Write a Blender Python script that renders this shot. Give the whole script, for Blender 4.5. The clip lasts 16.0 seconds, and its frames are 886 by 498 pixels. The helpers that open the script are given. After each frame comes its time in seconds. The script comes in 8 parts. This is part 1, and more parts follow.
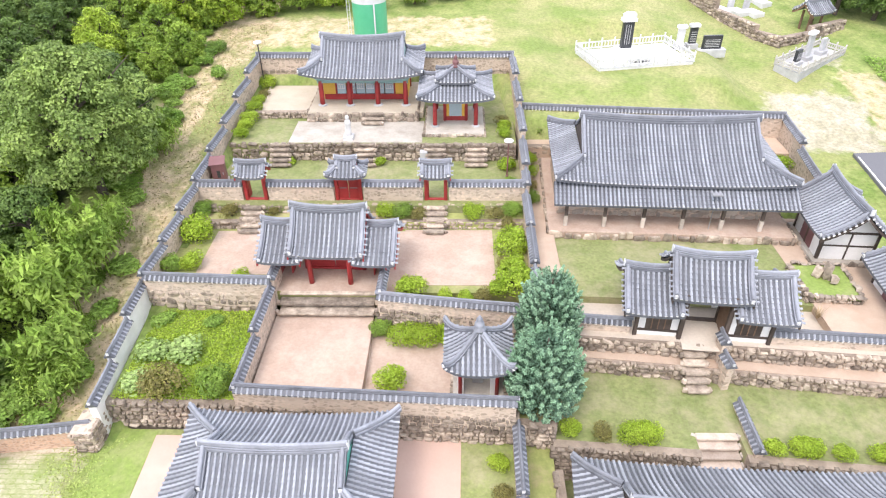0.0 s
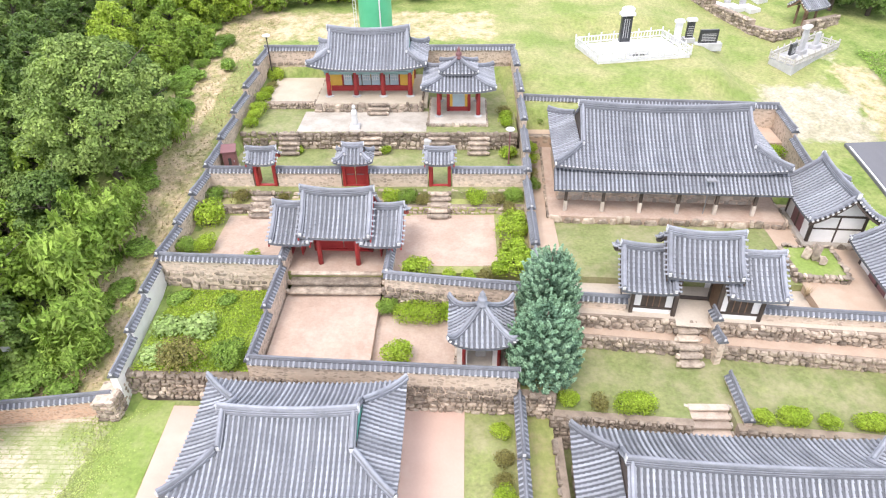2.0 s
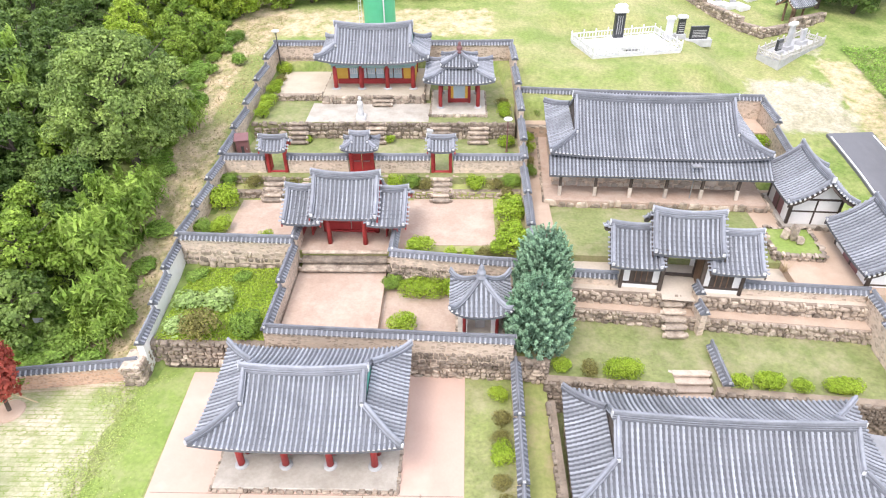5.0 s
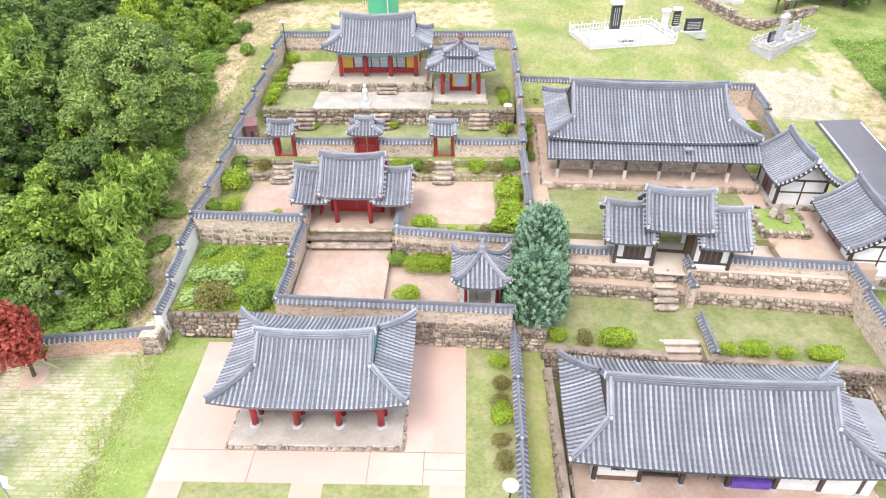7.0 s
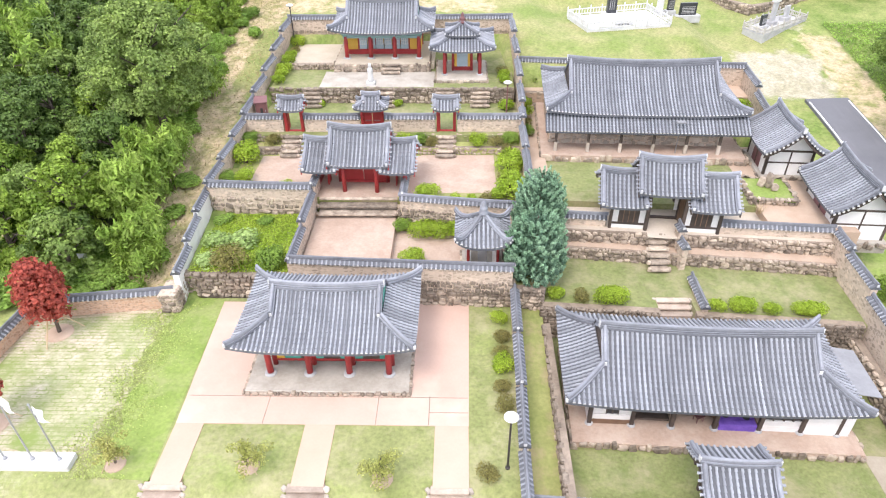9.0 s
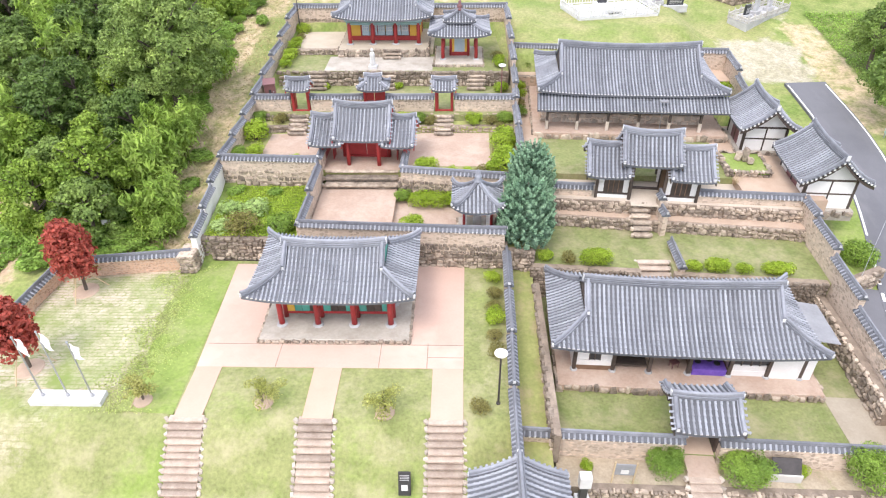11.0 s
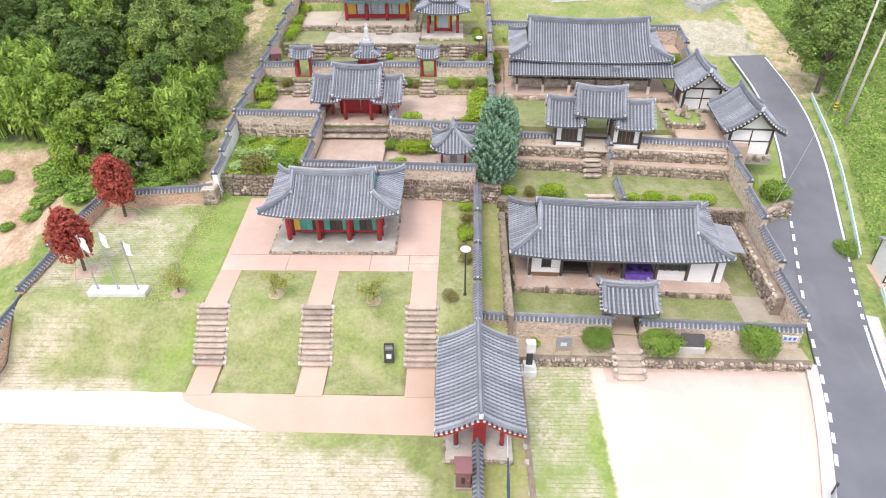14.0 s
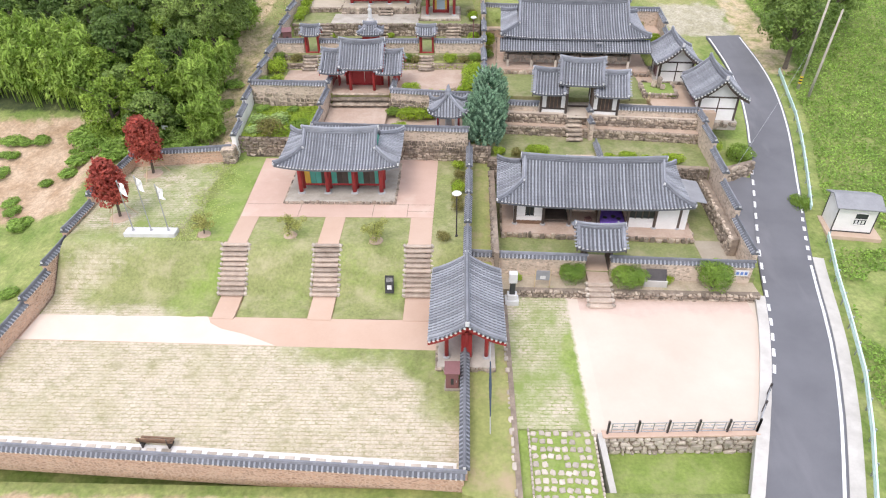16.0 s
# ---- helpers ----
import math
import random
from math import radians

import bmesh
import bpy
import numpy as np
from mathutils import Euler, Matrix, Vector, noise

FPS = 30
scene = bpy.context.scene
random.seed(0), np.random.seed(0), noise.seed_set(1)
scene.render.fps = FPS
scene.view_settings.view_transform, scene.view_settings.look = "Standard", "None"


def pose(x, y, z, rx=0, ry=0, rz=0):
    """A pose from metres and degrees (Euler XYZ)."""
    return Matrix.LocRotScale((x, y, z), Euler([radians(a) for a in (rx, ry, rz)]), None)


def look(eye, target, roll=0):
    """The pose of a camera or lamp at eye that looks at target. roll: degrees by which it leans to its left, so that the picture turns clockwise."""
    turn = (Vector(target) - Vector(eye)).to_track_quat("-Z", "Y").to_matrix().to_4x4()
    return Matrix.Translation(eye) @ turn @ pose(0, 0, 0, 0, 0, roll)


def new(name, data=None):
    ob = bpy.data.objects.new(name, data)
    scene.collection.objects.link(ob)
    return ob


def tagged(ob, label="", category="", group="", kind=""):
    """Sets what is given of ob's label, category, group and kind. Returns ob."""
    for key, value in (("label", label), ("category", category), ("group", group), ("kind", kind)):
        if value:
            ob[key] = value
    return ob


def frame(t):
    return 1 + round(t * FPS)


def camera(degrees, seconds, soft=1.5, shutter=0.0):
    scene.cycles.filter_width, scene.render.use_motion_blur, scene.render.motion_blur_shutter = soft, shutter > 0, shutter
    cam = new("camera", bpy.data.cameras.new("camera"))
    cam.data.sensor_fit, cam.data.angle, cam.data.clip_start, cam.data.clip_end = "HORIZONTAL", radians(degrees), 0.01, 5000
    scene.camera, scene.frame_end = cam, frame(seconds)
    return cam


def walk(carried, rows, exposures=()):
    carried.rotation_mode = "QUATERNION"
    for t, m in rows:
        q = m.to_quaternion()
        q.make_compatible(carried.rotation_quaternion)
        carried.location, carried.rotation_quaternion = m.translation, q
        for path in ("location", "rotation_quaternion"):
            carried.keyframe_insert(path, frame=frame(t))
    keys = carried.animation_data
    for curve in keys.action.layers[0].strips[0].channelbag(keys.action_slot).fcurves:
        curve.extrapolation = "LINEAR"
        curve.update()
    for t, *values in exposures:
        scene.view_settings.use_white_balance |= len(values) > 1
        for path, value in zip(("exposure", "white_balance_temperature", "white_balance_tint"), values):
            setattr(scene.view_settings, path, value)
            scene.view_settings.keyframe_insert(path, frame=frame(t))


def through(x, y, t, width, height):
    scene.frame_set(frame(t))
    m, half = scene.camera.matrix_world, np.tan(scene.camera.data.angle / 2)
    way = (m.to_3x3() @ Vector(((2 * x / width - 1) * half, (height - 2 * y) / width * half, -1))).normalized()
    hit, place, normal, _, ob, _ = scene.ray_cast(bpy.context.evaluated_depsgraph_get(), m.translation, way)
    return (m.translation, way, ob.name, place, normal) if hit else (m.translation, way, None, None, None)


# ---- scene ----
cam = camera(69.3, 16.0, soft=1.15)
PATH = [
    (0, (-0.054, -1.415, 30.342), (-0.103, 0.212, 29.181), -0.8),
    (0.5, (-0.076, -1.879, 30.325), (-0.126, -0.251, 29.164), -0.8),
    (1, (-0.107, -2.375, 30.305), (-0.159, -0.747, 29.144), -0.8),
    (1.5, (-0.161, -2.888, 30.313), (-0.213, -1.26, 29.152), -0.8),
    (2, (-0.206, -3.382, 30.363), (-0.258, -1.755, 29.202), -0.8),
    (2.5, (-0.215, -3.906, 30.468), (-0.267, -2.279, 29.307), -0.8),
    (3, (-0.23, -4.382, 30.617), (-0.282, -2.754, 29.456), -0.8),
    (3.5, (-0.189, -4.875, 30.747), (-0.241, -3.248, 29.586), -0.8),
    (4, (-0.212, -5.342, 30.835), (-0.263, -3.714, 29.674), -0.7),
    (6.5, (-0.307, -8.128, 30.860), (-0.359, -6.501, 29.699), -0.8),
    (7, (-0.341, -8.793, 30.772), (-0.393, -7.166, 29.610), -0.7),
    (7.5, (-0.4, -9.495, 30.588), (-0.452, -7.867, 29.427), -0.7),
    (8, (-0.438, -10.244, 30.386), (-0.49, -8.617, 29.225), -0.7),
    (8.5, (-0.472, -11.008, 30.212), (-0.524, -9.382, 29.050), -0.7),
    (9, (-0.504, -11.825, 30.089), (-0.556, -10.199, 28.925), -0.8),
    (11.5, (-0.103, -17.239, 30.081), (-0.153, -15.614, 28.917), -0.7),
    (12, (0.124, -18.763, 30.212), (0.076, -17.137, 29.049), -0.7),
    (12.5, (0.45, -20.408, 30.383), (0.402, -18.782, 29.220), -0.6),
    (13, (0.808, -22.129, 30.543), (0.761, -20.504, 29.378), -0.6),
    (13.5, (1.112, -23.915, 30.674), (1.067, -22.291, 29.508), -0.5),
    (14, (1.33, -25.878, 30.747), (1.287, -24.253, 29.582), -0.5),
    (14.5, (1.574, -27.848, 30.820), (1.528, -26.224, 29.653), -0.5),
    (15, (1.83, -29.76, 30.864), (1.782, -28.137, 29.696), -0.5),
    (15.5, (2.009, -31.501, 30.900), (1.96, -29.879, 29.731), -0.5),
    (16, (2.101, -32.871, 30.906), (2.051, -31.249, 29.736), -0.5),
]
walk(cam, [(t, look(eye, target, roll)) for t, eye, target, roll in PATH],
     exposures=[(0, 1.09, 6630, 16), (7, 1.06, 6630, 16), (9.5, 1.02, 6630, 16), (12.5, 0.91, 6630, 16), (14, 0.76, 6630, 16), (16, 0.56, 6630, 16)])

# ---- light: bright overcast ----
world = bpy.data.worlds.new("sky")
scene.world = world
world.use_nodes = True
wn = world.node_tree.nodes
sky = wn.new("ShaderNodeTexSky")
sky.sky_type, sky.sun_disc = "NISHITA", False
sky.sun_elevation, sky.sun_rotation = radians(58), radians(200)
sky.air_density, sky.dust_density, sky.ozone_density = 1.0, 4.0, 1.0
haze = wn.new("ShaderNodeMixRGB")
haze.inputs["Fac"].default_value = 0.75
haze.inputs["Color2"].default_value = (7.9, 8.6, 9.8, 1)
world.node_tree.links.new(sky.outputs["Color"], haze.inputs["Color1"])
world.node_tree.links.new(haze.outputs["Color"], wn["Background"].inputs["Color"])
wn["Background"].inputs["Strength"].default_value = 0.133
sun_data = bpy.data.lights.new("sun", "SUN")
sun_data.energy, sun_data.angle, sun_data.color = 1.1, radians(22), (1.0, 0.97, 0.92)
sun = new("sun", sun_data)
sun.matrix_world = look((0, 0, 60), (0 + 8, 0 + 14, 60 - 26))

# ---- geometry helpers ----
rng = random.Random(7)


class Geo:
    """Vertices and faces of one mesh."""

    def __init__(self):
        self.v, self.f, self.m = [], [], []

    def add(self, verts, faces, mat=0):
        n = len(self.v)
        self.v.extend([tuple(p) for p in verts])
        self.f.extend([tuple(n + i for i in f) for f in faces])
        self.m.extend([mat] * len(faces))
        return self

    def box(self, x0, x1, y0, y1, z0, z1, c=0.0, mat=0, xf=None):
        """A box; c chamfers its upright and top edges."""
        if c <= 0:
            v = [(x, y, z) for z in (z0, z1) for x, y in ((x0, y0), (x1, y0), (x1, y1), (x0, y1))]
            f = [(3, 2, 1, 0), (4, 5, 6, 7), (0, 1, 5, 4), (1, 2, 6, 5), (2, 3, 7, 6), (3, 0, 4, 7)]
        else:
            def ring(z, k, e):
                return [(x0 + k + e, y0 + e, z), (x1 - k - e, y0 + e, z), (x1 - e, y0 + k + e, z), (x1 - e, y1 - k - e, z),
                        (x1 - k - e, y1 - e, z), (x0 + k + e, y1 - e, z), (x0 + e, y1 - k - e, z), (x0 + e, y0 + k + e, z)]
            v = ring(z0, c, 0) + ring(z1 - c, c, 0) + ring(z1, c, c)
            f = [tuple(range(7, -1, -1)), tuple(range(16, 24))]
            for r in (0, 8):
                f += [(r + i, r + (i + 1) % 8, r + 8 + (i + 1) % 8, r + 8 + i) for i in range(8)]
        if xf is not None:
            v = [xf @ Vector(p) for p in v]
        return self.add(v, f, mat)

    def tube(self, path, radii, n=8, mat=0, cap=True):
        """A tube along a path with a radius at each point."""
        rings = []
        for i, p in enumerate(path):
            p = Vector(p)
            d = (Vector(path[min(i + 1, len(path) - 1)]) - Vector(path[max(i - 1, 0)])).normalized()
            a = d.cross(Vector((0.3, 0.9, 0.1))) if abs(d.z) > 0.5 else d.cross(Vector((0, 0, 1)))
            a.normalize()
            b = d.cross(a)
            rings.append([p + radii[i] * (math.cos(k * math.tau / n) * a + math.sin(k * math.tau / n) * b) for k in range(n)])
        v = [q for r in rings for q in r]
        f = [(i * n + k, i * n + (k + 1) % n, (i + 1) * n + (k + 1) % n, (i + 1) * n + k) for i in range(len(path) - 1) for k in range(n)]
        if cap:
            f += [tuple(range(n - 1, -1, -1)), tuple(range((len(path) - 1) * n, len(path) * n))]
        return self.add(v, f, mat)

    def lathe(self, profile, n=12, at=(0, 0, 0), mat=0):
        """A turned shape from (radius, height) pairs."""
        v = [(at[0] + r * math.cos(k * math.tau / n), at[1] + r * math.sin(k * math.tau / n), at[2] + z) for r, z in profile for k in range(n)]
        f = [(i * n + k, i * n + (k + 1) % n, (i + 1) * n + (k + 1) % n, (i + 1) * n + k) for i in range(len(profile) - 1) for k in range(n)]
        f += [tuple(range(n - 1, -1, -1)), tuple(range((len(profile) - 1) * n, len(profile) * n))]
        return self.add(v, f, mat)

    def sweep(self, path, section, mat=0, up=(0, 0, 1)):
        """A section of (side, height) pairs swept along a path and capped."""
        n = len(section)
        v = []
        for i, p in enumerate(path):
            p = Vector(p)
            d = Vector(path[min(i + 1, len(path) - 1)]) - Vector(path[max(i - 1, 0)])
            s = d.cross(Vector(up)).normalized()
            v += [p + s * a + Vector(up) * b for a, b in section]
        f = [(i * n + k, i * n + (k + 1) % n, (i + 1) * n + (k + 1) % n, (i + 1) * n + k) for i in range(len(path) - 1) for k in range(n)]
        f += [tuple(range(n - 1, -1, -1)), tuple(range((len(path) - 1) * n, len(path) * n))]
        return self.add(v, f, mat)

    def mesh(self, name, mats, smooth=False):
        me = bpy.data.meshes.new(name)
        me.from_pydata(self.v, [], self.f)
        for m in mats if isinstance(mats, (list, tuple)) else [mats]:
            me.materials.append(m)
        if any(self.m):
            me.polygons.foreach_set("material_index", self.m)
        if smooth:
            me.polygons.foreach_set("use_smooth", [True] * len(self.f))
        me.update()
        return me


def part(name, geo, mats, parent=None, label="", smooth=False, at=None):
    """One mesh object under a thing or a part."""
    ob = new(name, geo.mesh(name, mats, smooth) if isinstance(geo, Geo) else geo)
    if parent is not None:
        ob.parent = parent
    if at is not None:
        ob.matrix_basis = at
    return tagged(ob, label) if label else ob


def thing(name, m, label, category, group="", kind=""):
    ob = new(name)
    ob.empty_display_size = 0.3
    ob.matrix_basis = m
    return tagged(ob, label, category, group, kind)


def structure(name, geo, mats, label, category, smooth=False):
    return tagged(part(name, geo, mats, smooth=smooth), label, category, kind="structure")


# ---- materials ----
def rgb(c):
    return (*c, 1)


def material(name, colors, scale=1.0, fine=12.0, rough=0.85, bump=0.3, spread=0.12, island=False, metal=0.0, bump_scale=None, coat=0.0, mid=0.5, soft=0.25, sheet=False):
    """Two-scale noise between two or three colours, with a value shift per object or island and a fine bump. Scales are per metre."""
    m = bpy.data.materials.new(name)
    m.use_nodes = True
    nt = m.node_tree
    N, L = nt.nodes, nt.links
    bsdf = N["Principled BSDF"]
    geo = N.new("ShaderNodeNewGeometry")
    big, small = N.new("ShaderNodeTexNoise"), N.new("ShaderNodeTexNoise")
    for n, s, d in ((big, scale, 5), (small, fine, 4)):
        n.inputs["Scale"].default_value, n.inputs["Detail"].default_value, n.inputs["Roughness"].default_value = s, d, 0.6
        L.new(geo.outputs["Position"], n.inputs["Vector"])
    ramp = N.new("ShaderNodeValToRGB")
    els = ramp.color_ramp.elements
    els[0].position, els[1].position = mid - soft, mid + soft
    els[0].color, els[1].color = rgb(colors[0]), rgb(colors[-1])
    if len(colors) == 3:
        els.new(mid).color = rgb(colors[1])
    L.new(big.outputs["Fac"], ramp.inputs["Fac"])
    rnd = N.new("ShaderNodeObjectInfo")
    add = N.new("ShaderNodeMath")
    add.operation = "ADD"
    L.new(small.outputs["Fac"], add.inputs[0])
    if sheet:
        add.inputs[1].default_value = 0.5
    else:
        L.new(geo.outputs["Random Per Island"] if island else rnd.outputs["Random"], add.inputs[1])
    val = N.new("ShaderNodeMapRange")
    val.inputs["From Min"].default_value, val.inputs["From Max"].default_value = 0.3, 1.7
    val.inputs["To Min"].default_value, val.inputs["To Max"].default_value = 1 - spread * 1.6, 1 + spread * 1.6
    L.new(add.outputs[0], val.inputs["Value"])
    mul = N.new("ShaderNodeVectorMath")
    mul.operation = "SCALE"
    L.new(ramp.outputs["Color"], mul.inputs[0])
    L.new(val.outputs["Result"], mul.inputs["Scale"])
    L.new(mul.outputs["Vector"], bsdf.inputs["Base Color"])
    bsdf.inputs["Roughness"].default_value, bsdf.inputs["Metallic"].default_value = rough, metal
    bsdf.inputs["Coat Weight"].default_value = coat
    if bump:
        bp = N.new("ShaderNodeBump")
        bp.inputs["Strength"].default_value, bp.inputs["Distance"].default_value = bump, 0.03
        if bump_scale:
            bn = N.new("ShaderNodeTexNoise")
            bn.inputs["Scale"].default_value = bump_scale
            L.new(geo.outputs["Position"], bn.inputs["Vector"])
            L.new(bn.outputs["Fac"], bp.inputs["Height"])
        else:
            L.new(small.outputs["Fac"], bp.inputs["Height"])
        L.new(bp.outputs["Normal"], bsdf.inputs["Normal"])
    return m


def overlay(m, color, scale, lo, hi, axis=(1, 1, 1), detail=4, offset=0.0):
    """Lays patches of another colour over a material, by a noise stretched along the axes."""
    nt = m.node_tree
    N, L = nt.nodes, nt.links
    bsdf = N["Principled BSDF"]
    old = bsdf.inputs["Base Color"].links[0].from_socket
    geo = N.new("ShaderNodeNewGeometry")
    mp = N.new("ShaderNodeMapping")
    mp.inputs["Scale"].default_value = axis
    mp.inputs["Location"].default_value = (offset, offset * 0.7, 0)
    L.new(geo.outputs["Position"], mp.inputs["Vector"])
    n = N.new("ShaderNodeTexNoise")
    n.inputs["Scale"].default_value, n.inputs["Detail"].default_value = scale, detail
    n.inputs["Roughness"].default_value = 0.7
    L.new(mp.outputs["Vector"], n.inputs["Vector"])
    r = N.new("ShaderNodeMapRange")
    r.inputs["From Min"].default_value, r.inputs["From Max"].default_value = lo, hi
    L.new(n.outputs["Fac"], r.inputs["Value"])
    mix = N.new("ShaderNodeMixRGB")
    L.new(r.outputs["Result"], mix.inputs["Fac"])
    L.new(old, mix.inputs["Color1"])
    mix.inputs["Color2"].default_value = rgb(color)
    L.new(mix.outputs["Color"], bsdf.inputs["Base Color"])
    return m


def leafy(name, dark, light, rough=0.6, through=0.4):
    """Leaves: two greens that vary leaf by leaf, part of the light coming through."""
    m = material(name, (dark, light), 0.5, 3.0, rough, 0, 0.34, island=True)
    nt = m.node_tree
    b = nt.nodes["Principled BSDF"]
    b.inputs["Specular IOR Level"].default_value = 0.3
    tr, mix = nt.nodes.new("ShaderNodeBsdfTranslucent"), nt.nodes.new("ShaderNodeMixShader")
    mix.inputs["Fac"].default_value = through
    nt.links.new(b.inputs["Base Color"].links[0].from_socket, tr.inputs["Color"])
    nt.links.new(b.outputs["BSDF"], mix.inputs[1])
    nt.links.new(tr.outputs["BSDF"], mix.inputs[2])
    nt.links.new(mix.outputs["Shader"], nt.nodes["Material Output"].inputs["Surface"])
    return m


def rubble(m, scale, joint, width=0.05, flat=1.7, spread=0.5):
    """Turns a plain wall material into small fieldstones set in earth: cells of uneven value with joints of another colour."""
    nt = m.node_tree
    N, L = nt.nodes, nt.links
    bsdf = N["Principled BSDF"]
    old = bsdf.inputs["Base Color"].links[0].from_socket
    geo, mp, wob = N.new("ShaderNodeNewGeometry"), N.new("ShaderNodeMapping"), N.new("ShaderNodeTexNoise")
    wob.inputs["Scale"].default_value = scale * 1.4
    L.new(geo.outputs["Position"], wob.inputs["Vector"])
    off = N.new("ShaderNodeVectorMath")
    off.operation = "MULTIPLY_ADD"
    off.inputs[1].default_value = (0.35 / scale,) * 3
    L.new(wob.outputs["Color"], off.inputs[0])
    L.new(geo.outputs["Position"], off.inputs[2])
    mp.inputs["Scale"].default_value = (1, 1, flat)
    L.new(off.outputs["Vector"], mp.inputs["Vector"])
    cell, edge = N.new("ShaderNodeTexVoronoi"), N.new("ShaderNodeTexVoronoi")
    edge.feature = "DISTANCE_TO_EDGE"
    for v in (cell, edge):
        v.inputs["Scale"].default_value = scale
        L.new(mp.outputs["Vector"], v.inputs["Vector"])
    bw = N.new("ShaderNodeSeparateColor")
    L.new(cell.outputs["Color"], bw.inputs["Color"])
    k = N.new("ShaderNodeMapRange")
    k.inputs["To Min"].default_value, k.inputs["To Max"].default_value = 1 - spread, 1 + spread * 0.55
    L.new(bw.outputs["Red"], k.inputs["Value"])
    mul = N.new("ShaderNodeVectorMath")
    mul.operation = "SCALE"
    L.new(old, mul.inputs[0])
    L.new(k.outputs["Result"], mul.inputs["Scale"])
    j = N.new("ShaderNodeMapRange")
    j.inputs["From Min"].default_value, j.inputs["From Max"].default_value = width, width * 3
    L.new(edge.outputs["Distance"], j.inputs["Value"])
    mix = N.new("ShaderNodeMixRGB")
    L.new(j.outputs["Result"], mix.inputs["Fac"])
    mix.inputs["Color1"].default_value = rgb(joint)
    L.new(mul.outputs["Vector"], mix.inputs["Color2"])
    L.new(mix.outputs["Color"], bsdf.inputs["Base Color"])
    return m


def paved(m, width, row, joint, wobble=0.10):
    """Lays uneven small blocks in rows over a ground material, with grass in the joints."""
    nt = m.node_tree
    N, L = nt.nodes, nt.links
    bsdf = N["Principled BSDF"]
    old = bsdf.inputs["Base Color"].links[0].from_socket
    geo, wob, off = N.new("ShaderNodeNewGeometry"), N.new("ShaderNodeTexNoise"), N.new("ShaderNodeVectorMath")
    wob.inputs["Scale"].default_value, wob.inputs["Detail"].default_value = 4.5, 5
    L.new(geo.outputs["Position"], wob.inputs["Vector"])
    off.operation = "MULTIPLY_ADD"
    off.inputs[1].default_value = (wobble * 7, wobble * 1.3, 0)
    L.new(wob.outputs["Color"], off.inputs[0])
    L.new(geo.outputs["Position"], off.inputs[2])
    br = N.new("ShaderNodeTexBrick")
    br.inputs["Scale"].default_value = 1.0
    br.inputs["Brick Width"].default_value, br.inputs["Row Height"].default_value = width, row
    br.inputs["Mortar Size"].default_value, br.inputs["Mortar Smooth"].default_value = row * 0.17, 0.7
    L.new(off.outputs["Vector"], br.inputs["Vector"])
    patch = N.new("ShaderNodeTexNoise")
    patch.inputs["Scale"].default_value, patch.inputs["Detail"].default_value = 1.7, 9
    L.new(geo.outputs["Position"], patch.inputs["Vector"])
    k = N.new("ShaderNodeMapRange")
    k.inputs["From Min"].default_value, k.inputs["From Max"].default_value, k.inputs["To Min"].default_value, k.inputs["To Max"].default_value = 0.34, 0.60, 0.15, 1.0
    L.new(patch.outputs["Fac"], k.inputs["Value"])
    f = N.new("ShaderNodeMath")
    f.operation = "MULTIPLY"
    L.new(br.outputs["Fac"], f.inputs[0])
    L.new(k.outputs["Result"], f.inputs[1])
    mix = N.new("ShaderNodeMixRGB")
    L.new(f.outputs[0], mix.inputs["Fac"])
    L.new(old, mix.inputs["Color1"])
    mix.inputs["Color2"].default_value = rgb(joint)
    L.new(mix.outputs["Color"], bsdf.inputs["Base Color"])
    return m


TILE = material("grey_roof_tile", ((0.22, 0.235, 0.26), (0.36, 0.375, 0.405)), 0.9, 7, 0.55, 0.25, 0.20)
# trough tiles far darker than the cover tiles: shade between rows put into the colour
TILE_BED = material("shaded_trough_tile", ((0.075, 0.08, 0.09), (0.135, 0.142, 0.156)), 0.8, 8, 0.7, 0.3, 0.15)
RIDGE_SIDE = material("layered_ridge_tile", ((0.125, 0.132, 0.148), (0.23, 0.24, 0.265)), 1.2, 9, 0.7, 0.3, 0.18)
TILE_CAP = material("wall_cap_tile", ((0.17, 0.18, 0.20), (0.31, 0.325, 0.36)), 0.9, 9, 0.65, 0.25, 0.16)
PLASTER = material("white_lime_plaster", ((0.70, 0.69, 0.66), (0.82, 0.81, 0.79)), 1.2, 10, 0.9, 0.1, 0.05)
RIDGE_END = material("pale_plaster_end", ((0.46, 0.47, 0.48), (0.68, 0.68, 0.68)), 2, 10, 0.9, 0.1, 0.1)
RED = material("red_painted_wood", ((0.27, 0.02, 0.02), (0.37, 0.036, 0.034)), 1.5, 14, 0.55, 0.1, 0.12)
TEAL = material("green_painted_wood", ((0.05, 0.28, 0.22), (0.10, 0.38, 0.31)), 1.5, 14, 0.6, 0.1, 0.12)
YELLOW = material("yellow_painted_wall", ((0.62, 0.36, 0.05), (0.72, 0.46, 0.09)), 1.0, 10, 0.8, 0.1, 0.08)
DARKWOOD = material("dark_old_wood", ((0.045, 0.033, 0.026), (0.10, 0.075, 0.06)), 2, 18, 0.75, 0.25, 0.2)
BROWN = material("brown_wood", ((0.16, 0.09, 0.05), (0.26, 0.16, 0.10)), 2, 18, 0.7, 0.25, 0.2)
TANCOURT = material("tan_packed_court", ((0.36, 0.31, 0.235), (0.48, 0.42, 0.33)), 0.5, 6, 0.95, 0.2, 0.12)
PALETEAL = material("faded_green_paint", ((0.20, 0.34, 0.33), (0.30, 0.45, 0.44)), 1.5, 10, 0.6, 0.1, 0.12)
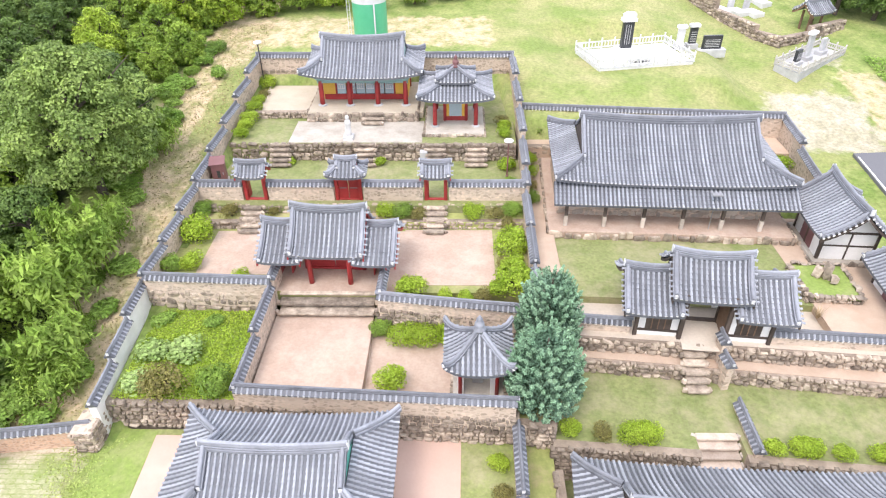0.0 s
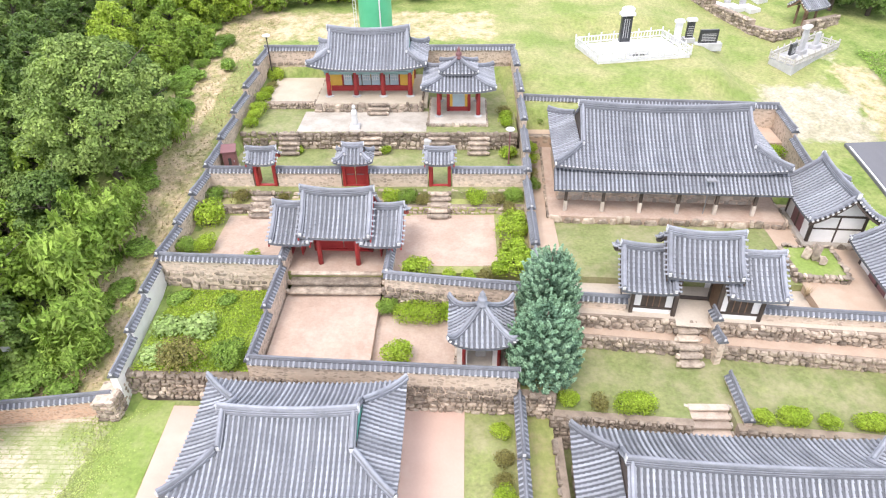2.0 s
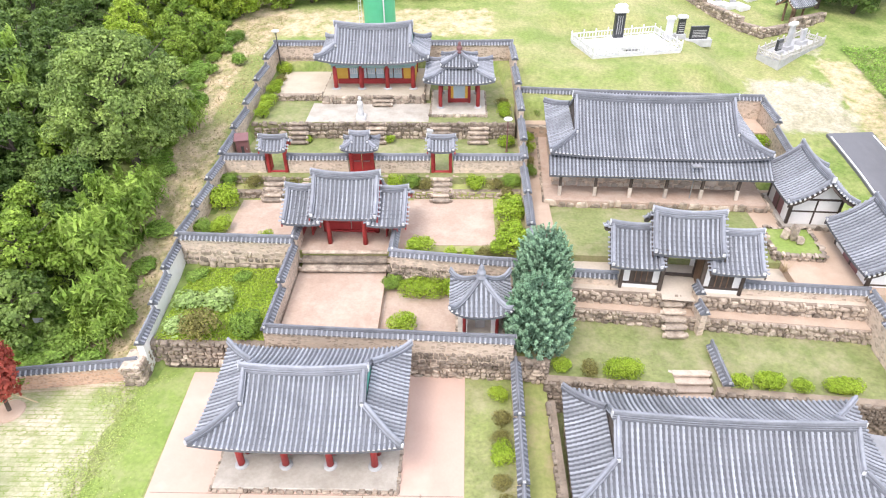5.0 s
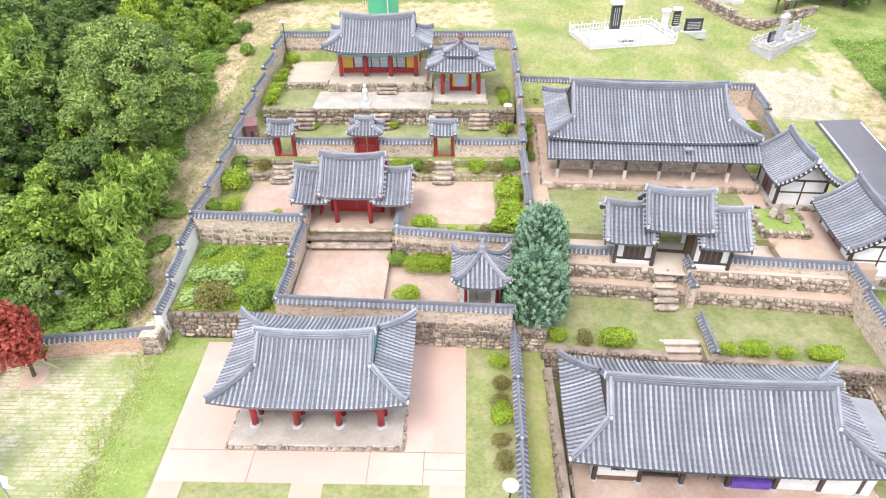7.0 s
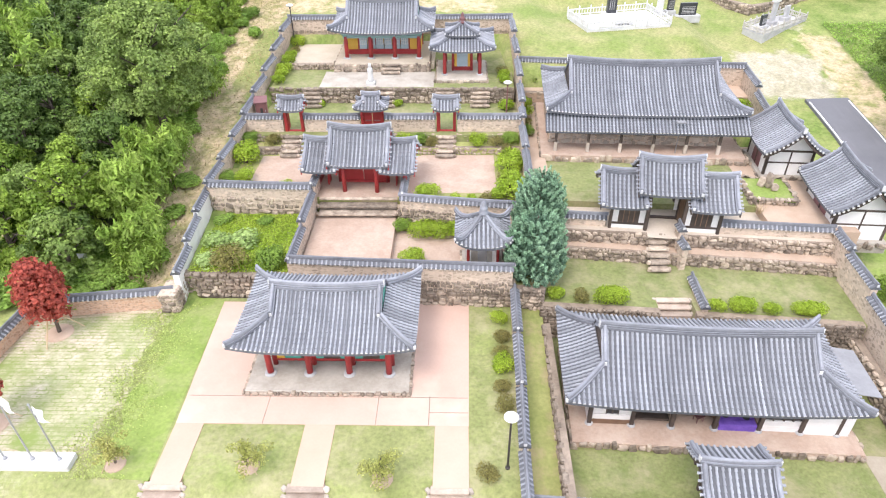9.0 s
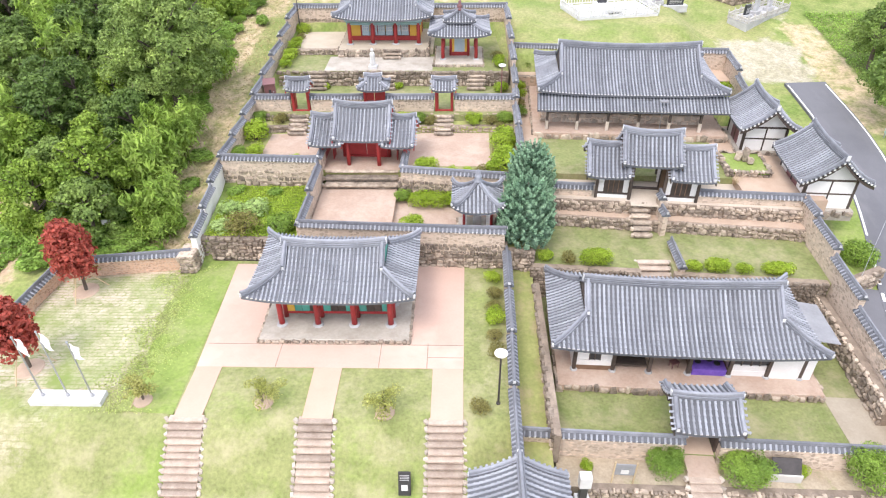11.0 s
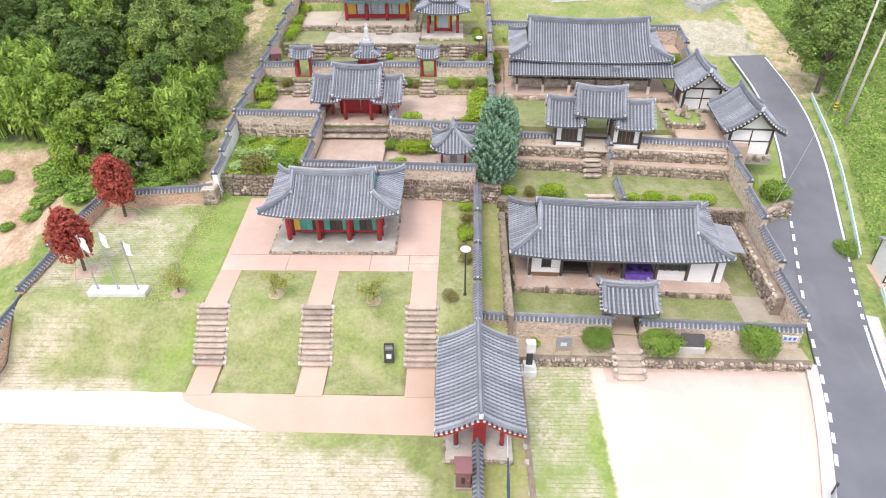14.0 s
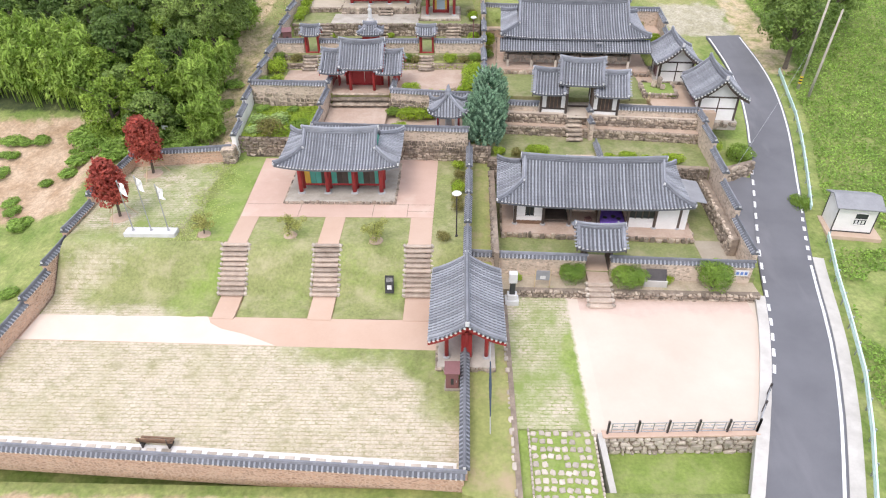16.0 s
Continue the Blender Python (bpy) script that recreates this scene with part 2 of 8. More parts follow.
PALEBLUE = material("pale_blue_door", ((0.34, 0.44, 0.48), (0.44, 0.54, 0.58)), 1.5, 10, 0.6, 0.1, 0.08)
PINK = material("reddish_washed_concrete", ((0.49, 0.335, 0.265), (0.60, 0.435, 0.355)), 0.22, 7, 0.9, 0.12, 0.05)
overlay(PINK, (0.62, 0.50, 0.41), 0.16, 0.50, 0.72)
PALEPINK = material("pale_reddish_concrete", ((0.49, 0.335, 0.245), (0.57, 0.42, 0.33)), 0.2, 7, 0.9, 0.1, 0.04)
LOTPINK = material("reddish_lot_earth", ((0.52, 0.375, 0.31), (0.62, 0.495, 0.42)), 0.6, 7, 0.9, 0.1, 0.05)
STEPSTONE = material("tan_step_stone", ((0.33, 0.255, 0.20), (0.53, 0.44, 0.36)), 1.6, 9, 0.9, 0.4, 0.2)
BLEACHED = material("sun_bleached_concrete", ((0.60, 0.50, 0.41), (0.70, 0.61, 0.52)), 0.25, 7, 0.9, 0.1, 0.04)
COURT = material("pinkish_packed_earth", ((0.385, 0.275, 0.21), (0.485, 0.37, 0.29)), 0.5, 6, 0.95, 0.3, 0.2, sheet=True)
overlay(COURT, (0.52, 0.42, 0.345), 0.7, 0.46, 0.74, detail=9)
LOT = material("bleached_earth_lot", ((0.53, 0.435, 0.355), (0.63, 0.555, 0.465)), 0.14, 5, 0.95, 0.1, 0.03)
overlay(LOT, (0.66, 0.47, 0.39), 0.12, 0.58, 0.78, (0.5, 1, 1))
CONCRETE = material("weathered_concrete", ((0.31, 0.275, 0.225), (0.52, 0.48, 0.42)), 0.7, 6, 0.9, 0.2, 0.16)
KERB = material("pale_kerb_concrete", ((0.41, 0.39, 0.355), (0.57, 0.55, 0.51)), 0.8, 10, 0.9, 0.15, 0.08)
PALEEARTH = material("pale_swept_earth", ((0.46, 0.39, 0.31), (0.60, 0.53, 0.44)), 0.5, 6, 0.95, 0.2, 0.14)
GRAVEL = material("white_gravel", ((0.58, 0.565, 0.535), (0.74, 0.725, 0.70)), 2.0, 25, 0.9, 0.4, 0.12)
STRIPEARTH = material("weedy_strip_earth", ((0.33, 0.27, 0.19), (0.46, 0.39, 0.29)), 0.8, 8, 0.95, 0.4, 0.3, sheet=True)
overlay(STRIPEARTH, (0.21, 0.26, 0.08), 0.7, 0.54, 0.72, detail=8)
EARTH = material("tan_packed_earth", ((0.42, 0.305, 0.22), (0.54, 0.42, 0.325)), 0.6, 14, 0.95, 0.3, 0.1)
STONE = material("rough_field_stone", ((0.13, 0.10, 0.078), (0.33, 0.27, 0.21), (0.50, 0.42, 0.335)), 1.6, 6, 0.9, 0.6, 0.36, soft=0.22)
STONE_PALE = material("pale_dressed_stone", ((0.38, 0.325, 0.265), (0.55, 0.49, 0.42)), 1.3, 9, 0.88, 0.35, 0.2)
MORTAR = material("dark_wall_core", ((0.16, 0.125, 0.095), (0.36, 0.29, 0.225)), 1.5, 10, 0.95, 0.5, 0.15)
CLAY = material("tan_clay_wall", ((0.46, 0.36, 0.275), (0.61, 0.50, 0.40)), 1.0, 9, 0.95, 0.4, 0.1)
rubble(CLAY, 3.4, (0.55, 0.45, 0.355), 0.05, 1.7, 0.4)
BRICK = material("orange_clay_wall", ((0.42, 0.25, 0.165), (0.55, 0.37, 0.26)), 1.6, 9, 0.95, 0.4, 0.12)
rubble(BRICK, 4.2, (0.56, 0.40, 0.30), 0.06, 2.2, 0.35)
MARBLE = material("white_granite", ((0.54, 0.54, 0.53), (0.68, 0.68, 0.67)), 1.5, 20, 0.6, 0.1, 0.05)
GRANITE = material("grey_granite", ((0.34, 0.34, 0.34), (0.50, 0.50, 0.50)), 1.5, 25, 0.7, 0.2, 0.12)
BLACK = material("black_polished_stone", ((0.025, 0.027, 0.03), (0.05, 0.053, 0.06)), 2, 20, 0.3, 0.0, 0.1)
ASPHALT = material("dark_asphalt", ((0.135, 0.137, 0.15), (0.185, 0.187, 0.202)), 0.25, 18, 0.85, 0.2, 0.1)
overlay(ASPHALT, (0.20, 0.20, 0.212), 0.2, 0.55, 0.75, (1, 0.3, 1))
LINE = material("white_road_paint", ((0.72, 0.72, 0.72), (0.82, 0.82, 0.82)), 2, 12, 0.7, 0.05, 0.05)
LAWN = material("short_lawn", ((0.165, 0.192, 0.065), (0.255, 0.275, 0.11)), 0.6, 5, 0.95, 0.5, 0.5, sheet=True)
overlay(LAWN, (0.37, 0.325, 0.205), 0.38, 0.46, 0.74, detail=10)
overlay(LAWN, (0.14, 0.19, 0.05), 0.9, 0.50, 0.78, offset=9, detail=6)
BRIGHTLAWN = material("bright_lawn", ((0.165, 0.245, 0.045), (0.265, 0.335, 0.09)), 0.6, 5, 0.95, 0.5, 0.4, sheet=True)
overlay(BRIGHTLAWN, (0.37, 0.36, 0.18), 0.35, 0.50, 0.80, detail=10)
BANKLAWN = material("bank_lawn", ((0.185, 0.215, 0.07), (0.29, 0.305, 0.125)), 0.6, 5, 0.95, 0.5, 0.5, sheet=True)
overlay(BANKLAWN, (0.42, 0.38, 0.23), 0.5, 0.48, 0.76, detail=10)
DRYLAWN = material("dry_lawn", ((0.47, 0.40, 0.295), (0.58, 0.51, 0.40)), 0.8, 6, 0.95, 0.4, 0.4, sheet=True)
paved(DRYLAWN, 0.62, 0.27, (0.31, 0.285, 0.155), 0.13)
overlay(DRYLAWN, (0.33, 0.31, 0.16), 0.16, 0.48, 0.78, detail=10)
overlay(DRYLAWN, (0.26, 0.25, 0.12), 1.6, 0.52, 0.76, (0.5, 1, 1), 6, 3)
PAVERGRASS = material("grass_grown_pavers", ((0.46, 0.395, 0.295), (0.57, 0.505, 0.395)), 0.5, 6, 0.95, 0.35, 0.4, sheet=True)
paved(PAVERGRASS, 0.55, 0.28, (0.22, 0.27, 0.08), 0.12)
overlay(PAVERGRASS, (0.22, 0.285, 0.08), 0.28, 0.42, 0.64, offset=4, detail=8)
overlay(PAVERGRASS, (0.24, 0.275, 0.10), 1.4, 0.50, 0.74, (0.4, 1, 1), 6, 8)


def layered_lawn(name, bases, edge_scale=1.1):
    """A lawn whose mesh layers let one turf run out into another over a ragged edge: (layer, material) pairs, the first without a layer."""
    m = bpy.data.materials.new(name)
    m.use_nodes = True
    N, L = m.node_tree.nodes, m.node_tree.links
    out_node = N["Material Output"]
    N.remove(N["Principled BSDF"])

    def copy_nodes(src):
        """Brings another material's nodes into this one and gives its shader socket."""
        made = {}
        for n in src.node_tree.nodes:
            if n.bl_idname == "ShaderNodeOutputMaterial":
                continue
            c = N.new(n.bl_idname)
            made[n] = c
            if n.bl_idname == "ShaderNodeMath" or n.bl_idname == "ShaderNodeVectorMath":
                c.operation = n.operation
            if n.bl_idname == "ShaderNodeValToRGB":
                for e, d in zip(n.color_ramp.elements, c.color_ramp.elements):
                    d.position, d.color = e.position, e.color
            for a, b in zip(n.inputs, c.inputs):
                if not a.is_linked and a.type in ("VALUE", "VECTOR", "RGBA"):
                    b.default_value = a.default_value
        for l in src.node_tree.links:
            if l.from_node in made and l.to_node in made:
                a = list(l.from_node.outputs).index(l.from_socket)
                b = list(l.to_node.inputs).index(l.to_socket)
                L.new(made[l.from_node].outputs[a], made[l.to_node].inputs[b])
        return made[src.node_tree.nodes["Principled BSDF"]].outputs["BSDF"]

    geo, wob = N.new("ShaderNodeNewGeometry"), N.new("ShaderNodeTexNoise")
    wob.inputs["Scale"].default_value, wob.inputs["Detail"].default_value, wob.inputs["Roughness"].default_value = edge_scale, 9, 0.75
    L.new(geo.outputs["Position"], wob.inputs["Vector"])
    out = copy_nodes(bases[0][1])
    for layer, src in bases[1:]:
        at, add, k, mix = N.new("ShaderNodeAttribute"), N.new("ShaderNodeMath"), N.new("ShaderNodeMapRange"), N.new("ShaderNodeMixShader")
        at.attribute_name = layer
        add.operation = "ADD"
        L.new(at.outputs["Fac"], add.inputs[0])
        L.new(wob.outputs["Fac"], add.inputs[1])
        k.inputs["From Min"].default_value, k.inputs["From Max"].default_value = 0.86, 1.22
        L.new(add.outputs[0], k.inputs["Value"])
        L.new(k.outputs["Result"], mix.inputs["Fac"])
        L.new(out, mix.inputs[1])
        L.new(copy_nodes(src), mix.inputs[2])
        out = mix.outputs["Shader"]
    L.new(out, out_node.inputs["Surface"])
    return m


MIXEDVERGE = layered_lawn("worn_verge", (("", PAVERGRASS), ("green", BRIGHTLAWN), ("bare", LOT)), 1.6)
MIXEDLOT = layered_lawn("worn_lot_earth", (("", LOT), ("pink", LOTPINK), ("red", COURT)))
MIXEDLAWN = layered_lawn("worn_mixed_lawn", (("", BANKLAWN), ("green", BRIGHTLAWN), ("dry", DRYLAWN)))
FIELD = material("rough_grass_ground", ((0.20, 0.24, 0.065), (0.33, 0.33, 0.13)), 0.5, 4, 0.95, 0.5, 0.28)
overlay(FIELD, (0.40, 0.31, 0.19), 0.22, 0.50, 0.66, detail=8)


def cover_material():
    """The hillside: rough grass that gives way to dry slope, meadow, red soil, pale dirt and painted tree shade where
    the mesh's cover layers say so.
    """
    m = bpy.data.materials.new("hillside_cover")
    m.use_nodes = True
    N, L = m.node_tree.nodes, m.node_tree.links
    bsdf = N["Principled BSDF"]
    bsdf.inputs["Roughness"].default_value = 0.95
    geo = N.new("ShaderNodeNewGeometry")

    def grain(scale, detail=8):
        n = N.new("ShaderNodeTexNoise")
        n.inputs["Scale"].default_value, n.inputs["Detail"].default_value, n.inputs["Roughness"].default_value = scale, detail, 0.65
        L.new(geo.outputs["Position"], n.inputs["Vector"])
        return n.outputs["Fac"]

    def blend(scale, a, b, lo=0.38, hi=0.62):
        r = N.new("ShaderNodeValToRGB")
        e = r.color_ramp.elements
        e[0].position, e[1].position, e[0].color, e[1].color = lo, hi, rgb(a), rgb(b)
        L.new(grain(scale), r.inputs["Fac"])
        return r.outputs["Color"]

    edge = grain(0.55)
    out = blend(0.4, (0.15, 0.22, 0.045), (0.29, 0.32, 0.11))
    # the last layer is ground darkened to paint the shade under the trees
    for layer, colour in (("dry", blend(0.9, (0.25, 0.265, 0.09), (0.53, 0.415, 0.27), 0.36, 0.58)), ("meadow", blend(0.22, (0.19, 0.25, 0.06), (0.33, 0.315, 0.14), 0.38, 0.64)),
                          ("soil", blend(0.5, (0.38, 0.26, 0.16), (0.52, 0.39, 0.27))), ("dirt", blend(0.7, (0.34, 0.315, 0.21), (0.46, 0.42, 0.32))), ("wood_shade", blend(0.6, (0.035, 0.05, 0.016), (0.09, 0.11, 0.035)))):
        at = N.new("ShaderNodeAttribute")
        at.attribute_name = layer
        add = N.new("ShaderNodeMath")
        add.operation = "ADD"
        L.new(at.outputs["Fac"], add.inputs[0])
        L.new(edge, add.inputs[1])
        k = N.new("ShaderNodeMapRange")
        k.inputs["From Min"].default_value, k.inputs["From Max"].default_value = 0.9, 1.1
        L.new(add.outputs[0], k.inputs["Value"])
        mix = N.new("ShaderNodeMixRGB")
        L.new(k.outputs["Result"], mix.inputs["Fac"])
        L.new(out, mix.inputs["Color1"])
        L.new(colour, mix.inputs["Color2"])
        out = mix.outputs["Color"]
    fine = grain(3.5, 5)
    v = N.new("ShaderNodeMapRange")
    v.inputs["From Min"].default_value, v.inputs["From Max"].default_value, v.inputs["To Min"].default_value, v.inputs["To Max"].default_value = 0.3, 0.7, 0.72, 1.25
    L.new(fine, v.inputs["Value"])
    mul = N.new("ShaderNodeVectorMath")
    mul.operation = "SCALE"
    L.new(out, mul.inputs[0])
    L.new(v.outputs["Result"], mul.inputs["Scale"])
    L.new(mul.outputs["Vector"], bsdf.inputs["Base Color"])
    bp = N.new("ShaderNodeBump")
    bp.inputs["Strength"].default_value, bp.inputs["Distance"].default_value = 0.6, 0.08
    L.new(fine, bp.inputs["Height"])
    L.new(bp.outputs["Normal"], bsdf.inputs["Normal"])
    return m


COVER = cover_material()
GREENSTEEL = material("green_painted_steel", ((0.07, 0.40, 0.20), (0.10, 0.46, 0.25)), 0.5, 4, 0.45, 0.03, 0.05)
RAIL = material("pale_green_rail", ((0.45, 0.62, 0.56), (0.58, 0.74, 0.68)), 1, 8, 0.4, 0.0, 0.08)
STEEL = material("galvanised_steel", ((0.34, 0.35, 0.36), (0.46, 0.47, 0.48)), 2, 12, 0.4, 0.0, 0.1, metal=0.6)
DARKSTEEL = material("dark_bronze_steel", ((0.05, 0.045, 0.045), (0.09, 0.08, 0.075)), 2, 12, 0.45, 0.0, 0.1, metal=0.4)
MAROON = material("maroon_panel", ((0.16, 0.07, 0.07), (0.22, 0.10, 0.10)), 1, 10, 0.5, 0.05, 0.1)
LAMPGLASS = material("white_lamp_cover", ((0.78, 0.78, 0.76), (0.84, 0.84, 0.82)), 1, 10, 0.3, 0.0, 0.03)
BLUE = material("blue_sign", ((0.08, 0.16, 0.40), (0.12, 0.22, 0.50)), 2, 10, 0.5, 0.0, 0.05)
BANNER = material("dark_blue_cloth", ((0.03, 0.05, 0.075), (0.06, 0.09, 0.13)), 3, 14, 0.85, 0.2, 0.15)
PURPLE = material("purple_cloth", ((0.10, 0.05, 0.30), (0.17, 0.09, 0.42)), 3, 14, 0.85, 0.2, 0.15)
GLASS = material("dark_window_glass", ((0.03, 0.035, 0.04), (0.05, 0.055, 0.06)), 1, 5, 0.1, 0.0, 0.05)
SHEET = material("grey_roof_sheet", ((0.20, 0.205, 0.215), (0.29, 0.295, 0.305)), 1, 8, 0.75, 0.1, 0.08)
BAMBOO = material("tan_stake", ((0.45, 0.34, 0.20), (0.55, 0.43, 0.28)), 2, 14, 0.8, 0.1, 0.1)
CLOTH = material("white_flag_cloth", ((0.78, 0.78, 0.78), (0.82, 0.82, 0.82)), 2, 14, 0.9, 0.0, 0.03)
BARK = material("grey_brown_bark", ((0.07, 0.055, 0.042), (0.15, 0.12, 0.095)), 3, 20, 0.9, 0.6, 0.2)
BLACKPAINT = material("black_paint", ((0.03, 0.03, 0.03), (0.045, 0.045, 0.045)), 2, 10, 0.6, 0.0, 0.05)
WARN = material("yellow_warning_paint", ((0.70, 0.50, 0.03), (0.75, 0.56, 0.05)), 2, 10, 0.6, 0.0, 0.05)
LEAF_DARK = leafy("dark_tree_leaves", (0.045, 0.095, 0.02), (0.18, 0.275, 0.06), through=0.2)
LEAF_OAK = leafy("old_oak_leaves", (0.085, 0.155, 0.035), (0.40, 0.52, 0.14), through=0.28)
LEAF_CLIPPED = leafy("dark_clipped_leaves", (0.10, 0.19, 0.03), (0.27, 0.40, 0.06), through=0.25)
# conifer tips: lighter copy of the needle green, painting the highlights
LEAF_TIP = leafy("lit_conifer_tips", (0.17, 0.32, 0.19), (0.35, 0.52, 0.34), through=0.1)
LEAF_MID = leafy("fresh_tree_leaves", (0.11, 0.21, 0.025), (0.34, 0.46, 0.07), through=0.3)
LEAF_BAMBOO = leafy("bamboo_leaves", (0.16, 0.28, 0.04), (0.40, 0.53, 0.11))
LEAF_SHRUB = leafy("clipped_shrub_leaves", (0.23, 0.36, 0.025), (0.44, 0.56, 0.07))
LEAF_BRONZE = leafy("bronze_shrub_leaves", (0.2, 0.19, 0.05), (0.31, 0.28, 0.1))
LEAF_RED = leafy("red_maple_leaves", (0.33, 0.06, 0.045), (0.56, 0.145, 0.10))
# inner conifer needles: darker copy, painting the shaded gaps between plumes
LEAF_BLUE = leafy("shaded_spruce_needles", (0.045, 0.11, 0.06), (0.20, 0.33, 0.22), through=0.1)
LEAF_LIME = leafy("lime_tree_leaves", (0.24, 0.37, 0.03), (0.47, 0.58, 0.09))
LEAF_WEED = leafy("weed_leaves", (0.16, 0.30, 0.045), (0.37, 0.52, 0.12))

# ---- natural ground ----
WEST = ((-200, -6), (-30, -1.4), (-13, -0.55), (3, 0.0), (12, 1.6), (19, 2.9), (28, 4.9), (37, 7.0), (47, 8.6), (55, 9.9), (70, 11.2), (90, 14), (140, 26), (400, 70))
EAST = ((-200, -6), (-30, -2.6), (-13, -1.3), (-7, -0.4), (5, -0.05), (14, 1.0), (23, 2.3), (33, 4.1), (46, 6.1), (60, 8.0), (75, 9.8), (90, 12), (140, 22), (400, 60))


def along(table, y):
    for (a, p), (b, q) in zip(table, table[1:]):
        if y <= b:
            k = min(max((y - a) / (b - a), 0), 1)
            return p + (q - p) * k
    return table[-1][1]


def smooth(a, b, v):
    k = min(max((v - a) / (b - a), 0), 1)
    return k * k * (3 - 2 * k)


ROAD = [(-60, 2, -3.9), (-30, 13.5, -2.2), (-20, 17.6, -1.0), (-13, 20.6, -0.3), (-6.5, 23.4, 0.0), (0, 25.8, 0.02), (4, 26.8, 0.15), (8.5, 27.8, 0.45), (14, 29.4, 1.05), (20, 31.0, 1.9), (27, 32.9, 3.0), (34, 34.0, 4.25), (40, 34.2, 5.2), (46, 33.7, 6.15)]


def road_at(y):
    for (a, x0, z0), (b, x1, z1) in zip(ROAD, ROAD[1:]):
        if y <= b:
            k = (y - a) / (b - a)
            return x0 + (x1 - x0) * k, z0 + (z1 - z0) * k
    return ROAD[-1][1:]


def land(x, y):
    """Height of the natural ground, cut level along the lane."""
    z = wild_land(x, y)
    k = (1 - smooth(6.5, 9.5, abs(x - 16.4))) * (1 - smooth(4.8, 7.5, abs(y - 59.3)))
    z += (9.5 - z) * k
    if -60 < y < 49 and x > -5:
        rx, rz = road_at(min(y, 45.9))
        z += (rz - 0.12 - z) * (1 - smooth(3.2, 7.5, abs(x - rx)))
    return z


def wild_land(x, y):
    z = along(WEST, y) + (along(EAST, y) - along(WEST, y)) * smooth(16, 29, x)
    z += smooth(-34, -70, x) * (2.5 * smooth(24, 50, y) - 1.2) + smooth(40, 80, x) * 3.0
    z -= 1.2 * smooth(-31, -36, x) * (1 - smooth(24, 32, y))
    return z + 0.35 * noise.noise(Vector((x * 0.13, y * 0.13, 0.3))) * smooth(19, 26, abs(x + 3) + max(0, y - 55))


def in_compound(x, y):
    return (-27.6 < x < 23.2 and -11.2 < y < 18.2) or (-17.8 < x < 23.6 and 18.2 <= y < 46.5) or (-17.4 < x < 3.8 and y < 53.8 and y >= 18.2) or (9.9 < x < 21.5 and -8.6 < y < 4)


def ground():
    xs = [-600, -400, -250, -160, -110, -85, -72] + [-64 + i for i in range(129)] + [72, 85, 110, 160, 250, 400, 600]
    ys = [-500, -300, -180, -110, -75, -58] + [-46 + i for i in range(146)] + [108, 120, 140, 175, 240, 400, 600]
    g = Geo()
    verts, n = [], len(xs)
    for y in ys:
        for x in xs:
            verts.append((x, y, land(x, y) - (2.2 if in_compound(x, y) else 0)))
    g.v = verts
    for j in range(len(ys) - 1):
        for i in range(n - 1):
            g.f.append((j * n + i, j * n + i + 1, (j + 1) * n + i + 1, (j + 1) * n + i))
            g.m.append(0)
    ob = structure("ground", g, COVER, "hillside of rough grass, dry slope and bare soil", "ground", smooth=True)

    def band(v, lo, hi, soft=2.0):
        return smooth(lo - soft, lo + soft, v) * (1 - smooth(hi - soft, hi + soft, v))

    covers = {"dry": lambda x, y: max(band(x, -25.5, -19.6, 1.2) * smooth(18, 20, y), band(x, -26, 6, 3) * band(y, 60, 68, 3), band(x, 35.5, 40, 1.5) * band(y, 37, 60, 3)),
              "meadow": lambda x, y: max(band(x, 3, 35) * smooth(42, 46, y) * (1 - smooth(78, 86, y)), band(x, -18.9, 5, 0.5) * band(y, 54, 59, 1.2), 0.8 * band(x, -21.6, -18.7, 0.7) * band(y, 43, 57, 2)),
              "soil": lambda x, y: max(band(x, -48, -31.5, 3) * band(y, 12, 27, 2.5), band(x, -60, 2.6, 0.5) * (1 - smooth(-13.5, -12, y)) * smooth(-30, -24, y)),
              # shade of the wood and the bamboo edge, painted on the soil
              "wood_shade": lambda x, y: max(smooth(-26.5, -29, x) * smooth(26, 29, y) * (1 - smooth(66, 74, y)), smooth(-23.8, -25.2, x) * band(y, 21.5, 33, 1.5) * smooth(-31, -28, x)),
              "dirt": lambda x, y: max(band(x, 27, 36, 3) * band(y, 46, 56, 3), 0.45 * band(x, 30, 42, 3) * band(y, 52, 66, 3))}
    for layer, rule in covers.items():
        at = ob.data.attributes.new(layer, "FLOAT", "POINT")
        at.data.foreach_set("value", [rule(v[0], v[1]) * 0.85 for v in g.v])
    return ob


ground()


def slab(name, pts, z, mat, label, category, depth=0.5, drop=None):
    """A flat sheet of ground from plan corners, anticlockwise; drop tilts it: a function of x and y."""
    g = Geo()
    top = [(x, y, drop(x, y) if drop else z) for x, y in pts]
    n = len(pts)
    g.add(top + [(x, y, h - depth) for x, y, h in top], [tuple(range(n))] + [(i, n + i, n + (i + 1) % n, (i + 1) % n)[::-1] for i in range(n)])
    for i in range(1, len(g.f)):
        g.f[i] = g.f[i][::-1]
    return structure(name, g, mat, label, category)


def rect(x0, x1, y0, y1):
    return [(x0, y0), (x1, y0), (x1, y1), (x0, y1)]


def skew(x0, x1, y0, y1, k=-0.055):
    """A rectangle whose long sides run a little askew, as the east compound does."""
    return [(x0, y0 + k * x0), (x1, y0 + k * x1), (x1, y1 + k * x1), (x0, y1 + k * x0)]


